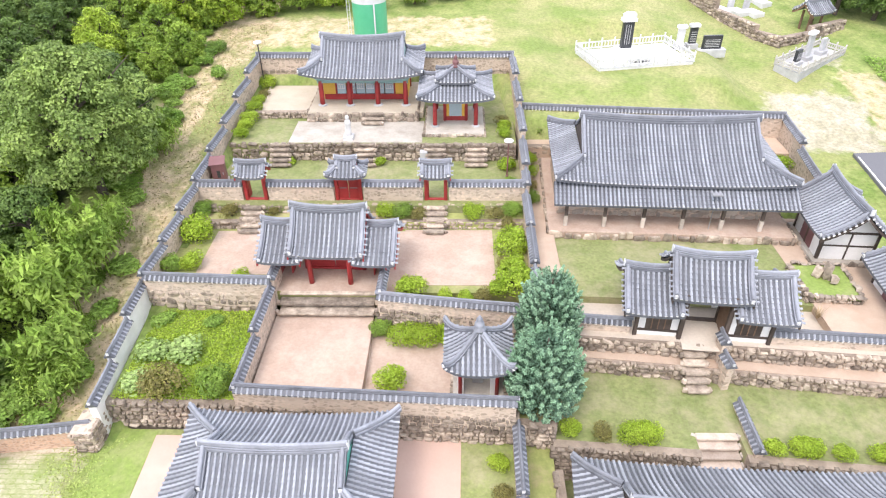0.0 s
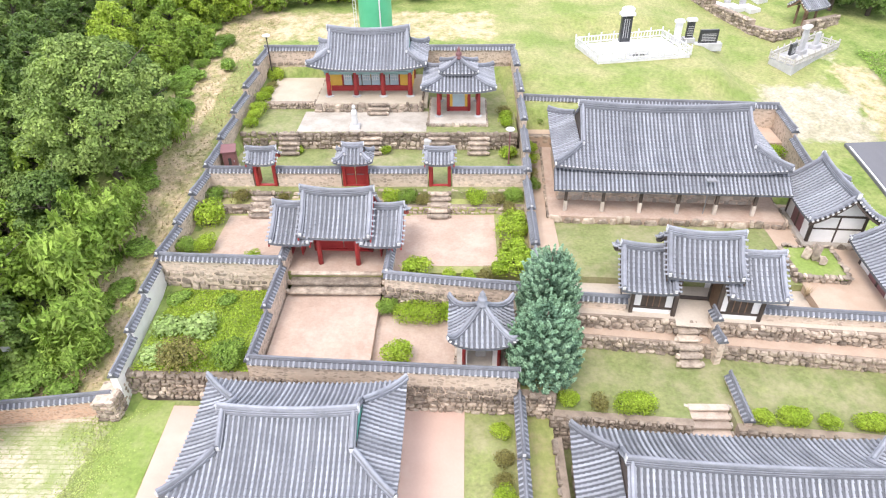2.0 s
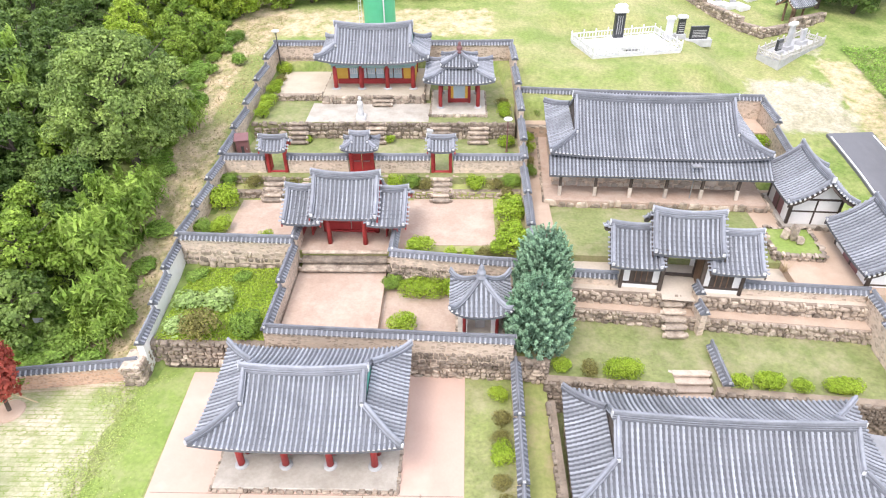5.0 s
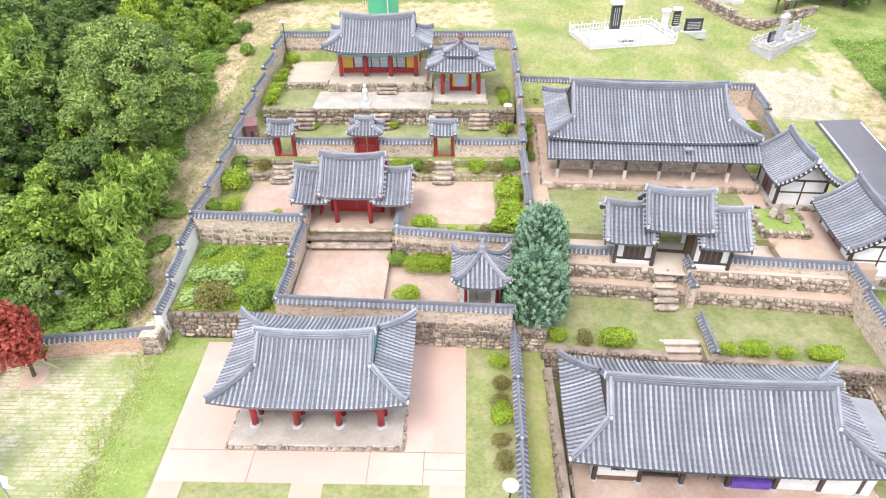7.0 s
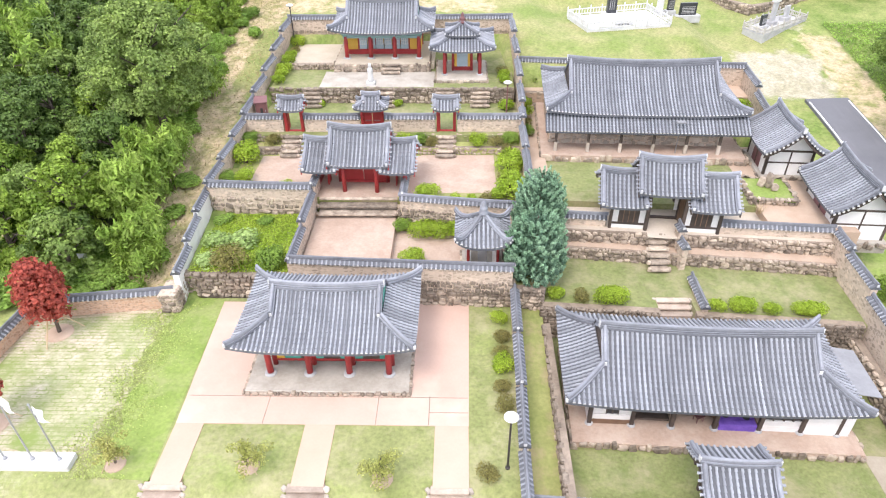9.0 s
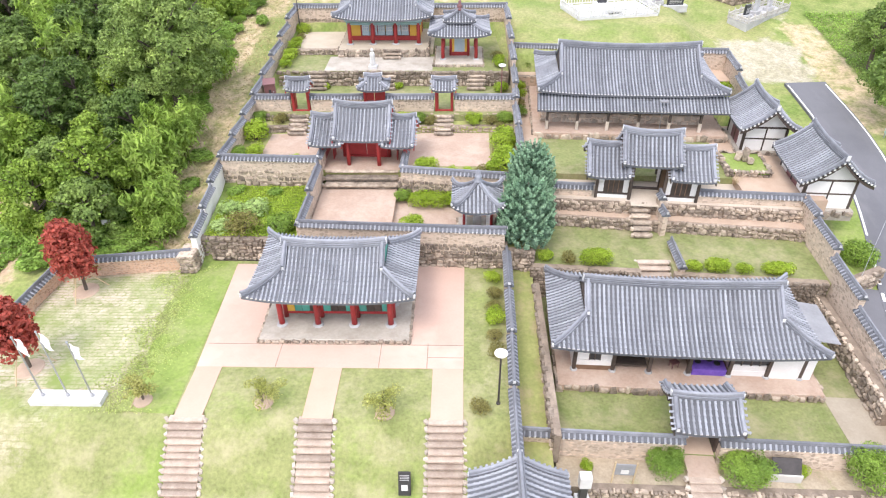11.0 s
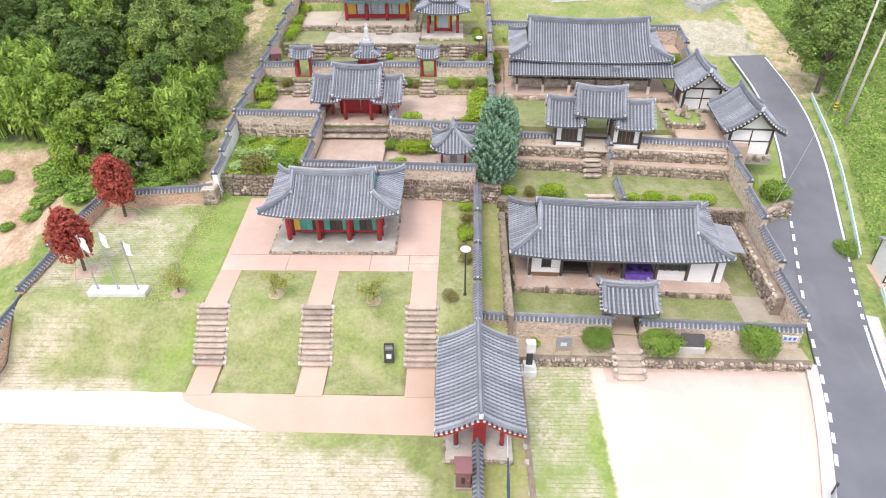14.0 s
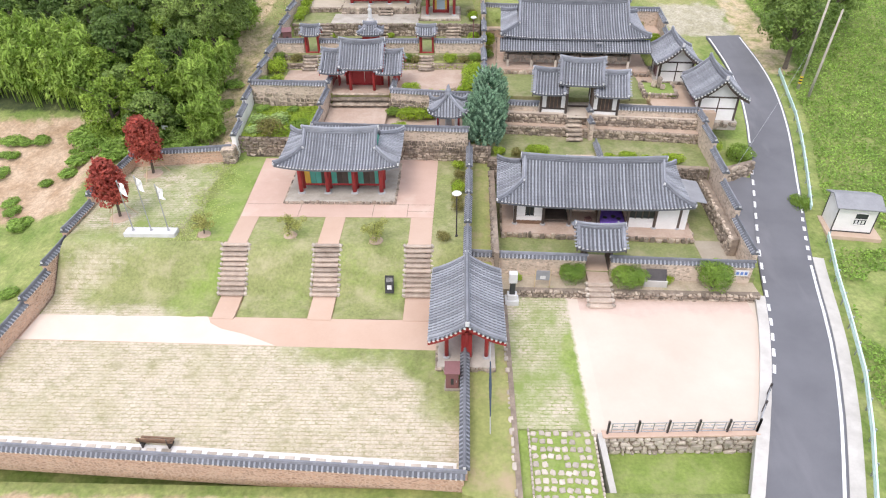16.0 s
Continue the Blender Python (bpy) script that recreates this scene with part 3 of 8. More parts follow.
# ---- stonework ----
def stone_meshes(count, mat, tag):
    made = []
    for i in range(count):
        r = random.Random(100 + i)
        g = Geo()
        c = 0.16
        ring = [(-.5 + c, -.5), (.5 - c, -.5), (.5, -.5 + c), (.5, .5 - c), (.5 - c, .5), (-.5 + c, .5), (-.5, .5 - c), (-.5, -.5 + c)]
        jit = [(x * r.uniform(0.74, 1.04) + r.uniform(-.06, .06), z * r.uniform(0.74, 1.04) + r.uniform(-.06, .06)) for x, z in ring]
        v = [(x, 0.5, z) for x, z in jit] + [(x * .98, -0.28, z * .98) for x, z in jit] + [(x * .68, -0.5 + r.uniform(-.1, .1), z * .66) for x, z in jit]
        f = [tuple(range(16, 24))[::-1]] + [(k, (k + 1) % 8, 8 + (k + 1) % 8, 8 + k)[::-1] for k in range(8)] + [(8 + k, 8 + (k + 1) % 8, 16 + (k + 1) % 8, 16 + k)[::-1] for k in range(8)]
        g.add(v, [q[::-1] for q in f])
        made.append(g.mesh(tag, mat))
    return made


STONES = stone_meshes(7, STONE, "stone")
PALES = stone_meshes(5, STONE_PALE, "stone")


def face_stones(parent, a, b, z0, z1, size=0.34, meshes=STONES, limit=300, depth=0.22, base=None):
    """Lays rough stones in courses over the outward face of a wall that runs from a to b; the face looks to the right of that way."""
    a, b = Vector((*a, 0)), Vector((*b, 0))
    d = b - a
    length = d.length
    d.normalize()
    turn = math.atan2(d.y, d.x)
    h = z1 - z0
    rows = max(1, round(h / size))
    n, rest = 0, Geo()
    for r in range(rows):
        s = rng.uniform(-0.2, 0)
        while s < length - 0.05:
            w = size * rng.choice((0.6, 0.9, 1.2, 1.5, 2.1)) * rng.uniform(0.8, 1.2)
            w = min(w, length - s)
            hh = h / rows * rng.uniform(0.6, 1.3)
            c = a + d * (s + w / 2)
            zb = base(s + w / 2) if base else z0
            m = pose(c.x, c.y, zb + (r + 0.5) * h / rows + rng.uniform(-.09, .09) * h / rows * 3, rng.uniform(-8, 8), rng.uniform(-16, 16), math.degrees(turn)) @ Matrix.Diagonal((w * 0.96, depth * rng.uniform(0.8, 1.4), hh * 0.97, 1))
            me = meshes[rng.randrange(len(meshes))]
            if n < limit:
                ob = new("stone", me)
                ob.parent = parent
                ob.matrix_basis = m
                n += 1
            else:
                rest.add([m @ v.co for v in me.vertices], [tuple(p.vertices) for p in me.polygons])
            s += w
    if rest.f:
        tagged(part("stone_courses", rest, meshes[0].materials[0], parent), kind="stuff")


def retaining(name, a, b, z0, z1, thick=0.5, size=0.28, label="rough fieldstone retaining wall with earth joints", meshes=STONES, limit=90):
    """A retaining wall whose stone face looks to the right of the way from a to b."""
    g = Geo()
    d = Vector((b[0] - a[0], b[1] - a[1], 0))
    L = d.length
    turn = pose(a[0], a[1], 0, 0, 0, math.degrees(math.atan2(d.y, d.x)))
    g.box(0, L, 0.03, thick, z0 - 0.4, z1 - 0.03, 0, xf=turn)
    ob = structure(name, g, MORTAR, label, "retaining wall")
    face_stones(ob, a, b, z0 - 0.05, z1, size, meshes, limit)
    return ob


# ---- tile-capped walls ----
def cap_tile_mesh():
    """One saddle of cover tiles over a wall: a half-round row down each side."""
    g = Geo()
    for s in (-1, 1):
        path = [(0, s * 0.04, 0.26), (0, s * 0.16, 0.15), (0, s * 0.30, 0.03)]
        rad = (0.062, 0.066, 0.072)
        v = []
        for (x, y, z), r in zip(path, rad):
            v += [(r * math.cos(k * math.pi / 4), y, z + r * math.sin(k * math.pi / 4)) for k in range(5)]
        f = [(i * 5 + k, i * 5 + k + 1, i * 5 + 6 + k, i * 5 + 5 + k) for i in range(2) for k in range(4)]
        g.add(v, f if s < 0 else [q[::-1] for q in f])
        e = [(0.07 * math.cos(k * math.tau / 8), s * 0.305, 0.03 + 0.07 * math.sin(k * math.tau / 8)) for k in range(8)]
        g.add(e, [tuple(range(8)) if s < 0 else tuple(range(7, -1, -1))], 1)
    return g.mesh("cap_tile", [TILE_CAP, PLASTER])


CAP_TILE = cap_tile_mesh()


def tile_wall(a, b, base, top, thick=0.38, mat=None, stone=0.0, name="tile_capped_wall", label="clay and stone wall under a grey tile cap", ends=(1, 1)):
    """A straight level wall with a tiled saddle; top is the height of its cap's crown. stone: height of a fieldstone foot on the right-hand side."""
    mat = mat or CLAY
    d = Vector((b[0] - a[0], b[1] - a[1], 0))
    L = d.length
    ob = thing(name, pose(a[0], a[1], 0, 0, 0, math.degrees(math.atan2(d.y, d.x))), label, "wall", "tile-capped walls", "structure")
    body_top = top - 0.42
    g = Geo()
    g.box(0, L, -thick / 2, thick / 2, base - 0.5, body_top, 0)
    part("wall_body", g, mat, ob)
    if stone:
        face_stones(ob, (0, -thick / 2 + 0.04), (L, -thick / 2 + 0.04), base - 0.05, base + stone, 0.34, STONES, 60)
    g = Geo()
    z = body_top
    g.sweep([(-0.06, 0, z), (L + 0.06, 0, z)], [(-0.30, 0.0), (0.30, 0.0), (0.31, 0.05), (0.05, 0.26), (-0.05, 0.26), (-0.31, 0.05)])
    part("cap_bed", g, TILE_BED, ob)
    g = Geo()
    n = max(2, int(L / 0.6))
    path = [(-0.12 + (L + 0.24) * i / n, 0, z + 0.27 + (0.05 * (abs(2 * i / n - 1)) ** 4)) for i in range(n + 1)]
    g.sweep(path, [(-0.10, -0.02), (0.10, -0.02), (0.10, 0.06), (0.075, 0.065), (0.075, 0.11), (0.045, 0.18), (-0.045, 0.18), (-0.075, 0.11), (-0.075, 0.065), (-0.10, 0.06)])
    part("cap_ridge", g, RIDGE_SIDE, ob)
    for k, x in ((0, -0.13), (1, L + 0.13)):
        if ends[k]:
            g = Geo()
            g.box(x - 0.025, x + 0.025, -0.08, 0.08, z + 0.26, z + 0.44, 0.02)
            part("ridge_end", g, RIDGE_END, ob, "pale plastered ridge end")
    n = max(1, round(L / 0.29))
    for i in range(n):
        t = new("cap_tile", CAP_TILE)
        t.parent = ob
        t.matrix_basis = pose((i + 0.5) * L / n, 0, z, rng.uniform(-1, 1), 0, rng.uniform(-2, 2))
    return ob


def stepped_wall(pts, thick=0.38, mat=None, stone=0.0, label="clay and stone wall under a grey tile cap, stepping down the slope"):
    """Level lengths of tiled wall, one after another: (x, y, base, top) at the start of each."""
    for (xa, ya, ba, ta), (xb, yb, bb, tb) in zip(pts, pts[1:]):
        tile_wall((xa, ya), (xb, yb), min(ba, bb), ta, thick, mat, stone, label=label)


# ---- tiled roofs ----
class Roof:
    """Half width a and depth b at the eaves, gable at g, eaves at ze, ridge at zr."""

    def __init__(self, a, b, g, ze, zr, lift=0.35, sag=0.22, c=0.35, th=None):
        self.a, self.b, self.g, self.ze, self.zr, self.lift, self.sag, self.c = a, b, g, ze, zr, lift, sag, c
        self.th = th if th is not None else max(0.02, 1 - (a - g) / b)

    def z(self, x, y, t):
        p = t + self.c * t * (1 - t)
        k = min(abs(x) / (self.a if self.th >= 1 else max(self.g, 0.3)), 1.3)
        return self.zr - (self.zr - self.ze) * p + self.lift * (abs(x) / self.a) ** 3 * (abs(y) / self.b) ** 3 + self.sag * k * k * (1 - t) ** 2 * (1 if self.g > 0.5 or self.th >= 1 else 0)

    def reach(self, t):
        if self.th >= 1 or t <= self.th:
            return self.g if self.th < 1 else self.a
        return self.g + (self.a - self.g) * (t - self.th) / (1 - self.th)

    def front(self, x, t, s):
        return Vector((x, s * self.b * t, self.z(x, self.b * t, t)))

    def side(self, y, u, s):
        t = self.th + (1 - self.th) * u
        x = self.g + (self.a - self.g) * u
        return Vector((s * x, y, self.z(x, y, t)))


def tile_row(path, r=0.07, tile=0.30):
    """A row of half-round cover tiles down a path, each lapping over the one below it."""
    length = sum((q - p).length for p, q in zip(path, path[1:]))
    n = max(2, round(length / tile))
    cum = [0]
    for p, q in zip(path, path[1:]):
        cum.append(cum[-1] + (q - p).length)

    def at(s):
        for i in range(len(path) - 1):
            if s <= cum[i + 1] or i == len(path) - 2:
                k = (s - cum[i]) / max(cum[i + 1] - cum[i], 1e-6)
                return path[i].lerp(path[i + 1], k)
    d = (path[-1] - path[0])
    side = Vector((d.y, -d.x, 0)).normalized() if abs(d.x) + abs(d.y) > 1e-6 else Vector((1, 0, 0))
    g = Geo()
    v, f = [], []
    for i in range(n):
        p, q = at(length * i / n), at(length * (i + 1) / n)
        up = (q - p).normalized().cross(side)
        if up.z < 0:
            up = -up
        for c, rr, lift in ((p, r * 0.78, -0.006), (q, r * 1.10, 0.026)):
            v += [c + side * (rr * math.cos(math.pi * k / 4)) + up * (rr * math.sin(math.pi * k / 4) + lift) for k in range(5)]
    f = [(5 * i + k, 5 * i + k + 1, 5 * i + 6 + k, 5 * i + 5 + k) for i in range(2 * n - 1) for k in range(4)]
    m = len(v)
    v += [q + side * (r * 1.08 * math.cos(math.pi * k / 4)) - up * (r * 1.0 * math.sin(math.pi * k / 4)) for k in (3, 2, 1)]
    g.add(v, f)
    g.f.append((m - 5, m - 4, m - 3, m - 2, m - 1, m, m + 1, m + 2))
    g.m.append(1)
    return g


def tiled_roof(parent, R, pitch=0.27, r=0.07, ridge=0.42, finial=False, name="roof", wood=None, bargeboard=True):
    """A curved Korean roof: trough-tile bed coloured dark as the shade between rows, rows of cover tiles, ridges,
    plastered tile ends and the boards below.
    """
    wood = wood or BROWN
    bed = Geo()
    N, M = 9, 16
    for s in (-1, 1):
        pts = [[R.front(R.reach(j / N) * (2 * i / M - 1), j / N, s) for i in range(M + 1)] for j in range(N + 1)]
        low = [[p - Vector((0, 0, 0.16)) for p in row] for row in pts]
        v = [p for row in pts for p in row] + [p for row in low for p in row]
        W, o = M + 1, (N + 1) * (M + 1)
        f = []
        for j in range(N):
            for i in range(M):
                q = (j * W + i, j * W + i + 1, (j + 1) * W + i + 1, (j + 1) * W + i)
                f += [q if s > 0 else q[::-1], tuple(o + k for k in (q[::-1] if s > 0 else q))]
        f += [(N * W + i, N * W + i + 1, o + N * W + i + 1, o + N * W + i) for i in range(M)]
        bed.add(v, f)
    if R.th < 1:
        K, W = 6, 9
        for s in (-1, 1):
            v = []
            for off in (0, 0.16):
                for j in range(K + 1):
                    u = j / K
                    y1 = R.b * (R.th + (1 - R.th) * u)
                    v += [R.side(y1 * (2 * i / (W - 1) - 1), u, s) - Vector((0, 0, off)) for i in range(W)]
            o = (K + 1) * W
            f = []
            for j in range(K):
                for i in range(W - 1):
                    q = (j * W + i, j * W + i + 1, (j + 1) * W + i + 1, (j + 1) * W + i)
                    f += [q[::-1] if s > 0 else q, tuple(o + k for k in (q if s > 0 else q[::-1]))]
            f += [(K * W + i, K * W + i + 1, o + K * W + i + 1, o + K * W + i) for i in range(W - 1)]
            bed.add(v, f)
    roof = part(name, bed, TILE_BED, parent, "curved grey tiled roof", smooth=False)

    def row(path):
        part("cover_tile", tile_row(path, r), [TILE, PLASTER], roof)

    n = int(2 * R.a / pitch)
    for s in (-1, 1):
        for i in range(n):
            x = -R.a + (i + 0.5) * 2 * R.a / n
            t0 = 0.0
            if R.th < 1 and abs(x) > R.g:
                t0 = R.th + (1 - R.th) * (abs(x) - R.g) / (R.a - R.g)
            if t0 < 0.95:
                row([R.front(x, t0 + (1 - t0) * k / 7, s) for k in range(8)])
    if R.th < 1:
        n = int(2 * R.b / pitch)
        for s in (-1, 1):
            for i in range(n):
                y = -R.b + (i + 0.5) * 2 * R.b / n
                u0 = max(0.0, (abs(y) / R.b - R.th) / (1 - R.th))
                if u0 < 0.94:
                    row([R.side(y, u0 + (1 - u0) * k / 5, s) for k in range(6)])
    # ridges
    sec = [(-0.17, -0.05), (0.17, -0.05), (0.17, 0.10), (0.14, 0.11), (0.15, ridge * 0.5), (0.12, ridge * 0.52), (0.12, ridge * 0.78), (0.075, ridge), (-0.075, ridge), (-0.12, ridge * 0.78), (-0.12, ridge * 0.52), (-0.15, ridge * 0.5), (-0.14, 0.11), (-0.17, 0.10)]
    small = [(x * 0.85, z * 0.72) for x, z in sec]
    roll = [(-0.085, -0.02), (0.085, -0.02), (0.075, 0.05), (0.03, 0.09), (-0.03, 0.09), (-0.075, 0.05)]

    def ridge_part(name, path, section, top):
        """Layered dark tiles with a paler half-round roll along the crown and two thin lime lines."""
        g = Geo()
        g.sweep(path, section)
        g.sweep([p + Vector((0, 0, top - 0.01)) for p in path], roll, 1)
        for z in (0.10, top * 0.52):
            w = max(abs(x) for x, q in section if abs(q - z) < 0.09) + 0.012
            g.sweep([p + Vector((0, 0, z)) for p in path], [(-w, 0), (w, 0), (w, 0.022), (-w, 0.022)], 1)
        part(name, g, [RIDGE_SIDE, TILE_CAP], roof)

    lim = R.a if R.th >= 1 else R.g
    if lim > 0.5:
        ridge_part("main_ridge", [R.front(lim * (2 * i / 14 - 1) * 1.02, 0, 1) for i in range(15)], sec, ridge)
        for s in (-1, 1):
            g = Geo()
            p = R.front(s * lim * 1.02, 0, 1)
            g.box(p.x - 0.04, p.x + 0.04, -0.13, 0.13, p.z + 0.04, p.z + ridge + 0.06, 0.03)
            part("ridge_end", g, RIDGE_END, roof, "pale plastered ridge end")
        te = 1.0 if R.th >= 1 else R.th
        for sx in (-1, 1):
            for sy in (-1, 1):
                ridge_part("descending_ridge", [R.front(sx * (lim - 0.16), te * (0.03 + 0.95 * k / 8), sy) for k in range(9)], small, ridge * 0.72)
                p = R.front(sx * (lim - 0.16), te * 0.985, sy)
                g = Geo()
                g.box(p.x - 0.09, p.x + 0.09, p.y - 0.035, p.y + 0.035, p.z + 0.02, p.z + ridge * 0.6, 0.03)
                part("ridge_end", g, RIDGE_END, roof, "pale plastered ridge end")
    if R.th >= 1:
        # short tiles that close the gable edges
        n = int(R.b / 0.25)
        for sx in (-1, 1):
            for sy in (-1, 1):
                g = Geo()
                for k in range(n):
                    p = R.front(sx * R.a, (k + 0.6) / n, sy) + Vector((0, 0, 0.03))
                    short = tile_row([p - Vector((sx * 0.16, 0, -0.04)), p + Vector((sx * 0.15, 0, -0.03))], 0.075, 0.2)
                    g.m.extend(short.m)
                    g.f.extend([tuple(len(g.v) + i for i in f) for f in short.f])
                    g.v.extend(short.v)
                tagged(part("edge_tiles", g, [TILE, PLASTER], roof), "row of edge tiles with white plastered ends", kind="stuff")
    if R.th < 1:
        for sx in (-1, 1):
            for sy in (-1, 1):
                path = []
                for k in range(9):
                    t = R.th + (1 - R.th) * (0.0 + 0.99 * k / 8)
                    x = R.reach(t)
                    path.append(Vector((sx * x, sy * R.b * t, R.z(x, R.b * t, t) + 0.05 * (k / 8) ** 2)))
                ridge_part("hip_ridge", path, small, ridge * 0.72)
                p = path[-1]
                g = Geo()
                g.box(p.x - 0.075, p.x + 0.075, p.y - 0.075, p.y + 0.075, p.z - 0.02, p.z + ridge * 0.5, 0.03)
                part("ridge_end", g, RIDGE_END, roof, "pale plastered ridge end")
            if R.g > 0.5:
                g = Geo()
                zb, h = R.z(R.g, R.b * R.th, R.th), R.b * R.th
                x = sx * (R.g - 0.04)
                g.add([(x, -h, zb - 0.1), (x, h, zb - 0.1), (x, 0, R.zr + R.sag - 0.05), (x - sx * 0.12, -h, zb - 0.1), (x - sx * 0.12, h, zb - 0.1), (x - sx * 0.12, 0, R.zr + R.sag - 0.05)],
                      [(0, 1, 2), (5, 4, 3), (0, 3, 4, 1), (1, 4, 5, 2), (2, 5, 3, 0)])
                part("gable_wall", g, wood, roof, "boarded gable under the ridge")
    elif bargeboard:
        for sx in (-1, 1):
            for sy in (-1, 1):
                g = Geo()
                g.sweep([R.front(sx * (R.a - 0.03), k / 8, sy) - Vector((0, 0, 0.34)) for k in range(9)], [(-0.04, 0), (0.04, 0), (0.04, 0.2), (-0.04, 0.2)])
                part("bargeboard", g, wood, roof)
    if finial:
        g = Geo()
        g.lathe([(0.30, 0), (0.34, 0.12), (0.2, 0.2), (0.26, 0.34), (0.24, 0.5), (0.12, 0.58), (0.17, 0.72), (0.10, 0.86), (0.02, 0.98)], 10, (0, 0, R.zr - 0.02))
        part("finial", g, MAROON if finial == "red" else TILE_CAP, roof, "turned clay finial", smooth=True)
    return roof


def columns(parent, spots, z0, z1, r, mat, base=True, square=False):
    for x, y in spots:
        g = Geo()
        if square:
            g.box(x - r, x + r, y - r, y + r, z0, z1, 0.015)
        else:
            g.lathe([(r * 1.06, z0), (r * 1.03, (z0 + z1) / 2), (r * 0.92, z1)], 12, (x, y, 0))
        col = part("column", g, mat, parent, smooth=not square)
        if base:
            g = Geo()
            g.lathe([(r * 2.1, z0 - 0.02), (r * 2.0, z0 + 0.07), (r * 1.6, z0 + 0.11)], 10, (x, y, 0))
            part("base_stone", g, GRANITE, col, "pale round base stone", smooth=False)


def podium(parent, x0, x1, y0, y1, z0, z1, top=None, stones=True, meshes=None, size=0.4):
    g = Geo()
    g.box(x0 + 0.06, x1 - 0.06, y0 + 0.06, y1 - 0.06, z0 - 0.3, z1, 0.03)
    ob = part("podium", g, top or CONCRETE, parent, "stone-edged podium")
    if stones:
        for a, b in (((x0, y0), (x1, y0)), ((x1, y0), (x1, y1)), ((x0, y1), (x0, y0))):
            face_stones(ob, a, b, z0 - 0.04, z1 - 0.02, max(0.2, min(size, z1 - z0)), meshes or STONES, 60, 0.16)
    return ob


def beam(parent, x0, x1, y0, y1, z0, z1, mat, name="beam", c=0.01, label=""):
    g = Geo()
    g.box(min(x0, x1), max(x0, x1), min(y0, y1), max(y0, y1), z0, z1, c)
    return part(name, g, mat, parent, label)


def steps(x, y, z0, z1, width, run, count, turn=0.0, label="weathered stone steps", mat=None, name="stone_steps", sides=True):
    """A flight that rises from z0 at y to z1, away from the viewer along its own +y; each slab is a part."""
    mat = mat or STEPSTONE
    ob = thing(name, pose(x, y, 0, 0, 0, turn), label, "steps", "stone steps", "structure")
    z1 -= 0.008
    dz, dy = (z1 - z0) / count, run / count
    for i in range(count):
        g = Geo()
        w = width / 2 + rng.uniform(-0.03, 0.05)
        g.box(-w, w, i * dy - 0.05 + rng.uniform(-.02, .02), (i + 1) * dy + 0.12, z0 + (i + 1) * dz - 0.13, z0 + (i + 1) * dz, 0.025)
        part("tread", g, mat, ob)
    g = Geo()
    v = [(-width / 2 + 0.05, 0.1, z0 - 0.4), (width / 2 - 0.05, 0.1, z0 - 0.4), (width / 2 - 0.05, run, z0 - 0.4), (-width / 2 + 0.05, run, z0 - 0.4),
         (-width / 2 + 0.05, 0.1, z0 - 0.05), (width / 2 - 0.05, 0.1, z0 - 0.05), (width / 2 - 0.05, run, z1 - 0.14), (-width / 2 + 0.05, run, z1 - 0.14)]
    g.add(v, [(3, 2, 1, 0), (4, 5, 6, 7), (0, 1, 5, 4), (1, 2, 6, 5), (2, 3, 7, 6), (3, 0, 4, 7)])
    part("core", g, STONE, ob)
    if sides:
        for s in (-1, 1):
            for i in range(count):
                kind = PALES if mat is STEPSTONE else STONES
                st = new("edge_stone", kind[rng.randrange(len(kind))])
                st.parent = ob
                st.matrix_basis = pose(s * (width / 2 + 0.1), (i + 0.5) * dy, z0 + (i + 0.6) * dz, 0, rng.uniform(-9, 9), rng.uniform(0, 90)) @ Matrix.Diagonal((0.26, 0.26, 0.3, 1))
    return ob


# ---- terraces and paving ----
slab("south_lawn", [(-28.5, -10.3), (2.4, -11.8), (2.4, -1.6), (-28.5, -1.3)], 0.1, DRYLAWN, "dry straw-coloured lawn with faint rows", "lawn", 1.2)
slab("lower_path", [(-28.4, -1.3), (2.2, -1.9), (2.2, 1.1), (-28.3, 1.3)], 0.11, PALEPINK, "pale reddish concrete path", "path", 1.2)
slab("bleached_path", [(-28.3, -1.26), (-10.4, -1.6), (-11.6, -1.05), (-12.9, -0.5), (-14.6, 0.0), (-15.5, 0.55), (-15.9, 1.24), (-28.2, 1.27)], 0.117, BLEACHED, "sun-bleached newer stretch of the concrete path", "path", 0.1)
bank = [(1.2, 0.1), (3.4, 0.2), (4.4, 1.2), (5.6, 2.45), (6.5, 2.95), (20.4, 2.95)]


def lawn_sheet(name, x0, x1, y0, y1, height, layers, label, cell=0.3, mat=None, category="lawn"):
    """A sheet of lawn with a height and cover layers, each a rule of x and y from 0 to 1."""
    g = Geo()
    nx, ny = int((x1 - x0) / cell), int((y1 - y0) / cell)
    for j in range(ny + 1):
        for i in range(nx + 1):
            x, y = x0 + (x1 - x0) * i / nx, y0 + (y1 - y0) * j / ny
            g.v.append((x, y, height(x, y)))
    w = nx + 1
    g.f = [(j * w + i, j * w + i + 1, j * w + w + i + 1, j * w + w + i) for j in range(ny) for i in range(nx)]
    g.m = [0] * len(g.f)
    ob = structure(name, g, mat or MIXEDLAWN, label, category, smooth=True)
    for layer, rule in layers.items():
        at = ob.data.attributes.new(layer, "FLOAT", "POINT")
        at.data.foreach_set("value", [min(max(rule(v[0], v[1]), 0), 1) for v in g.v])
    return ob


FLIGHTS = (-14.8, -7.85, -0.93)


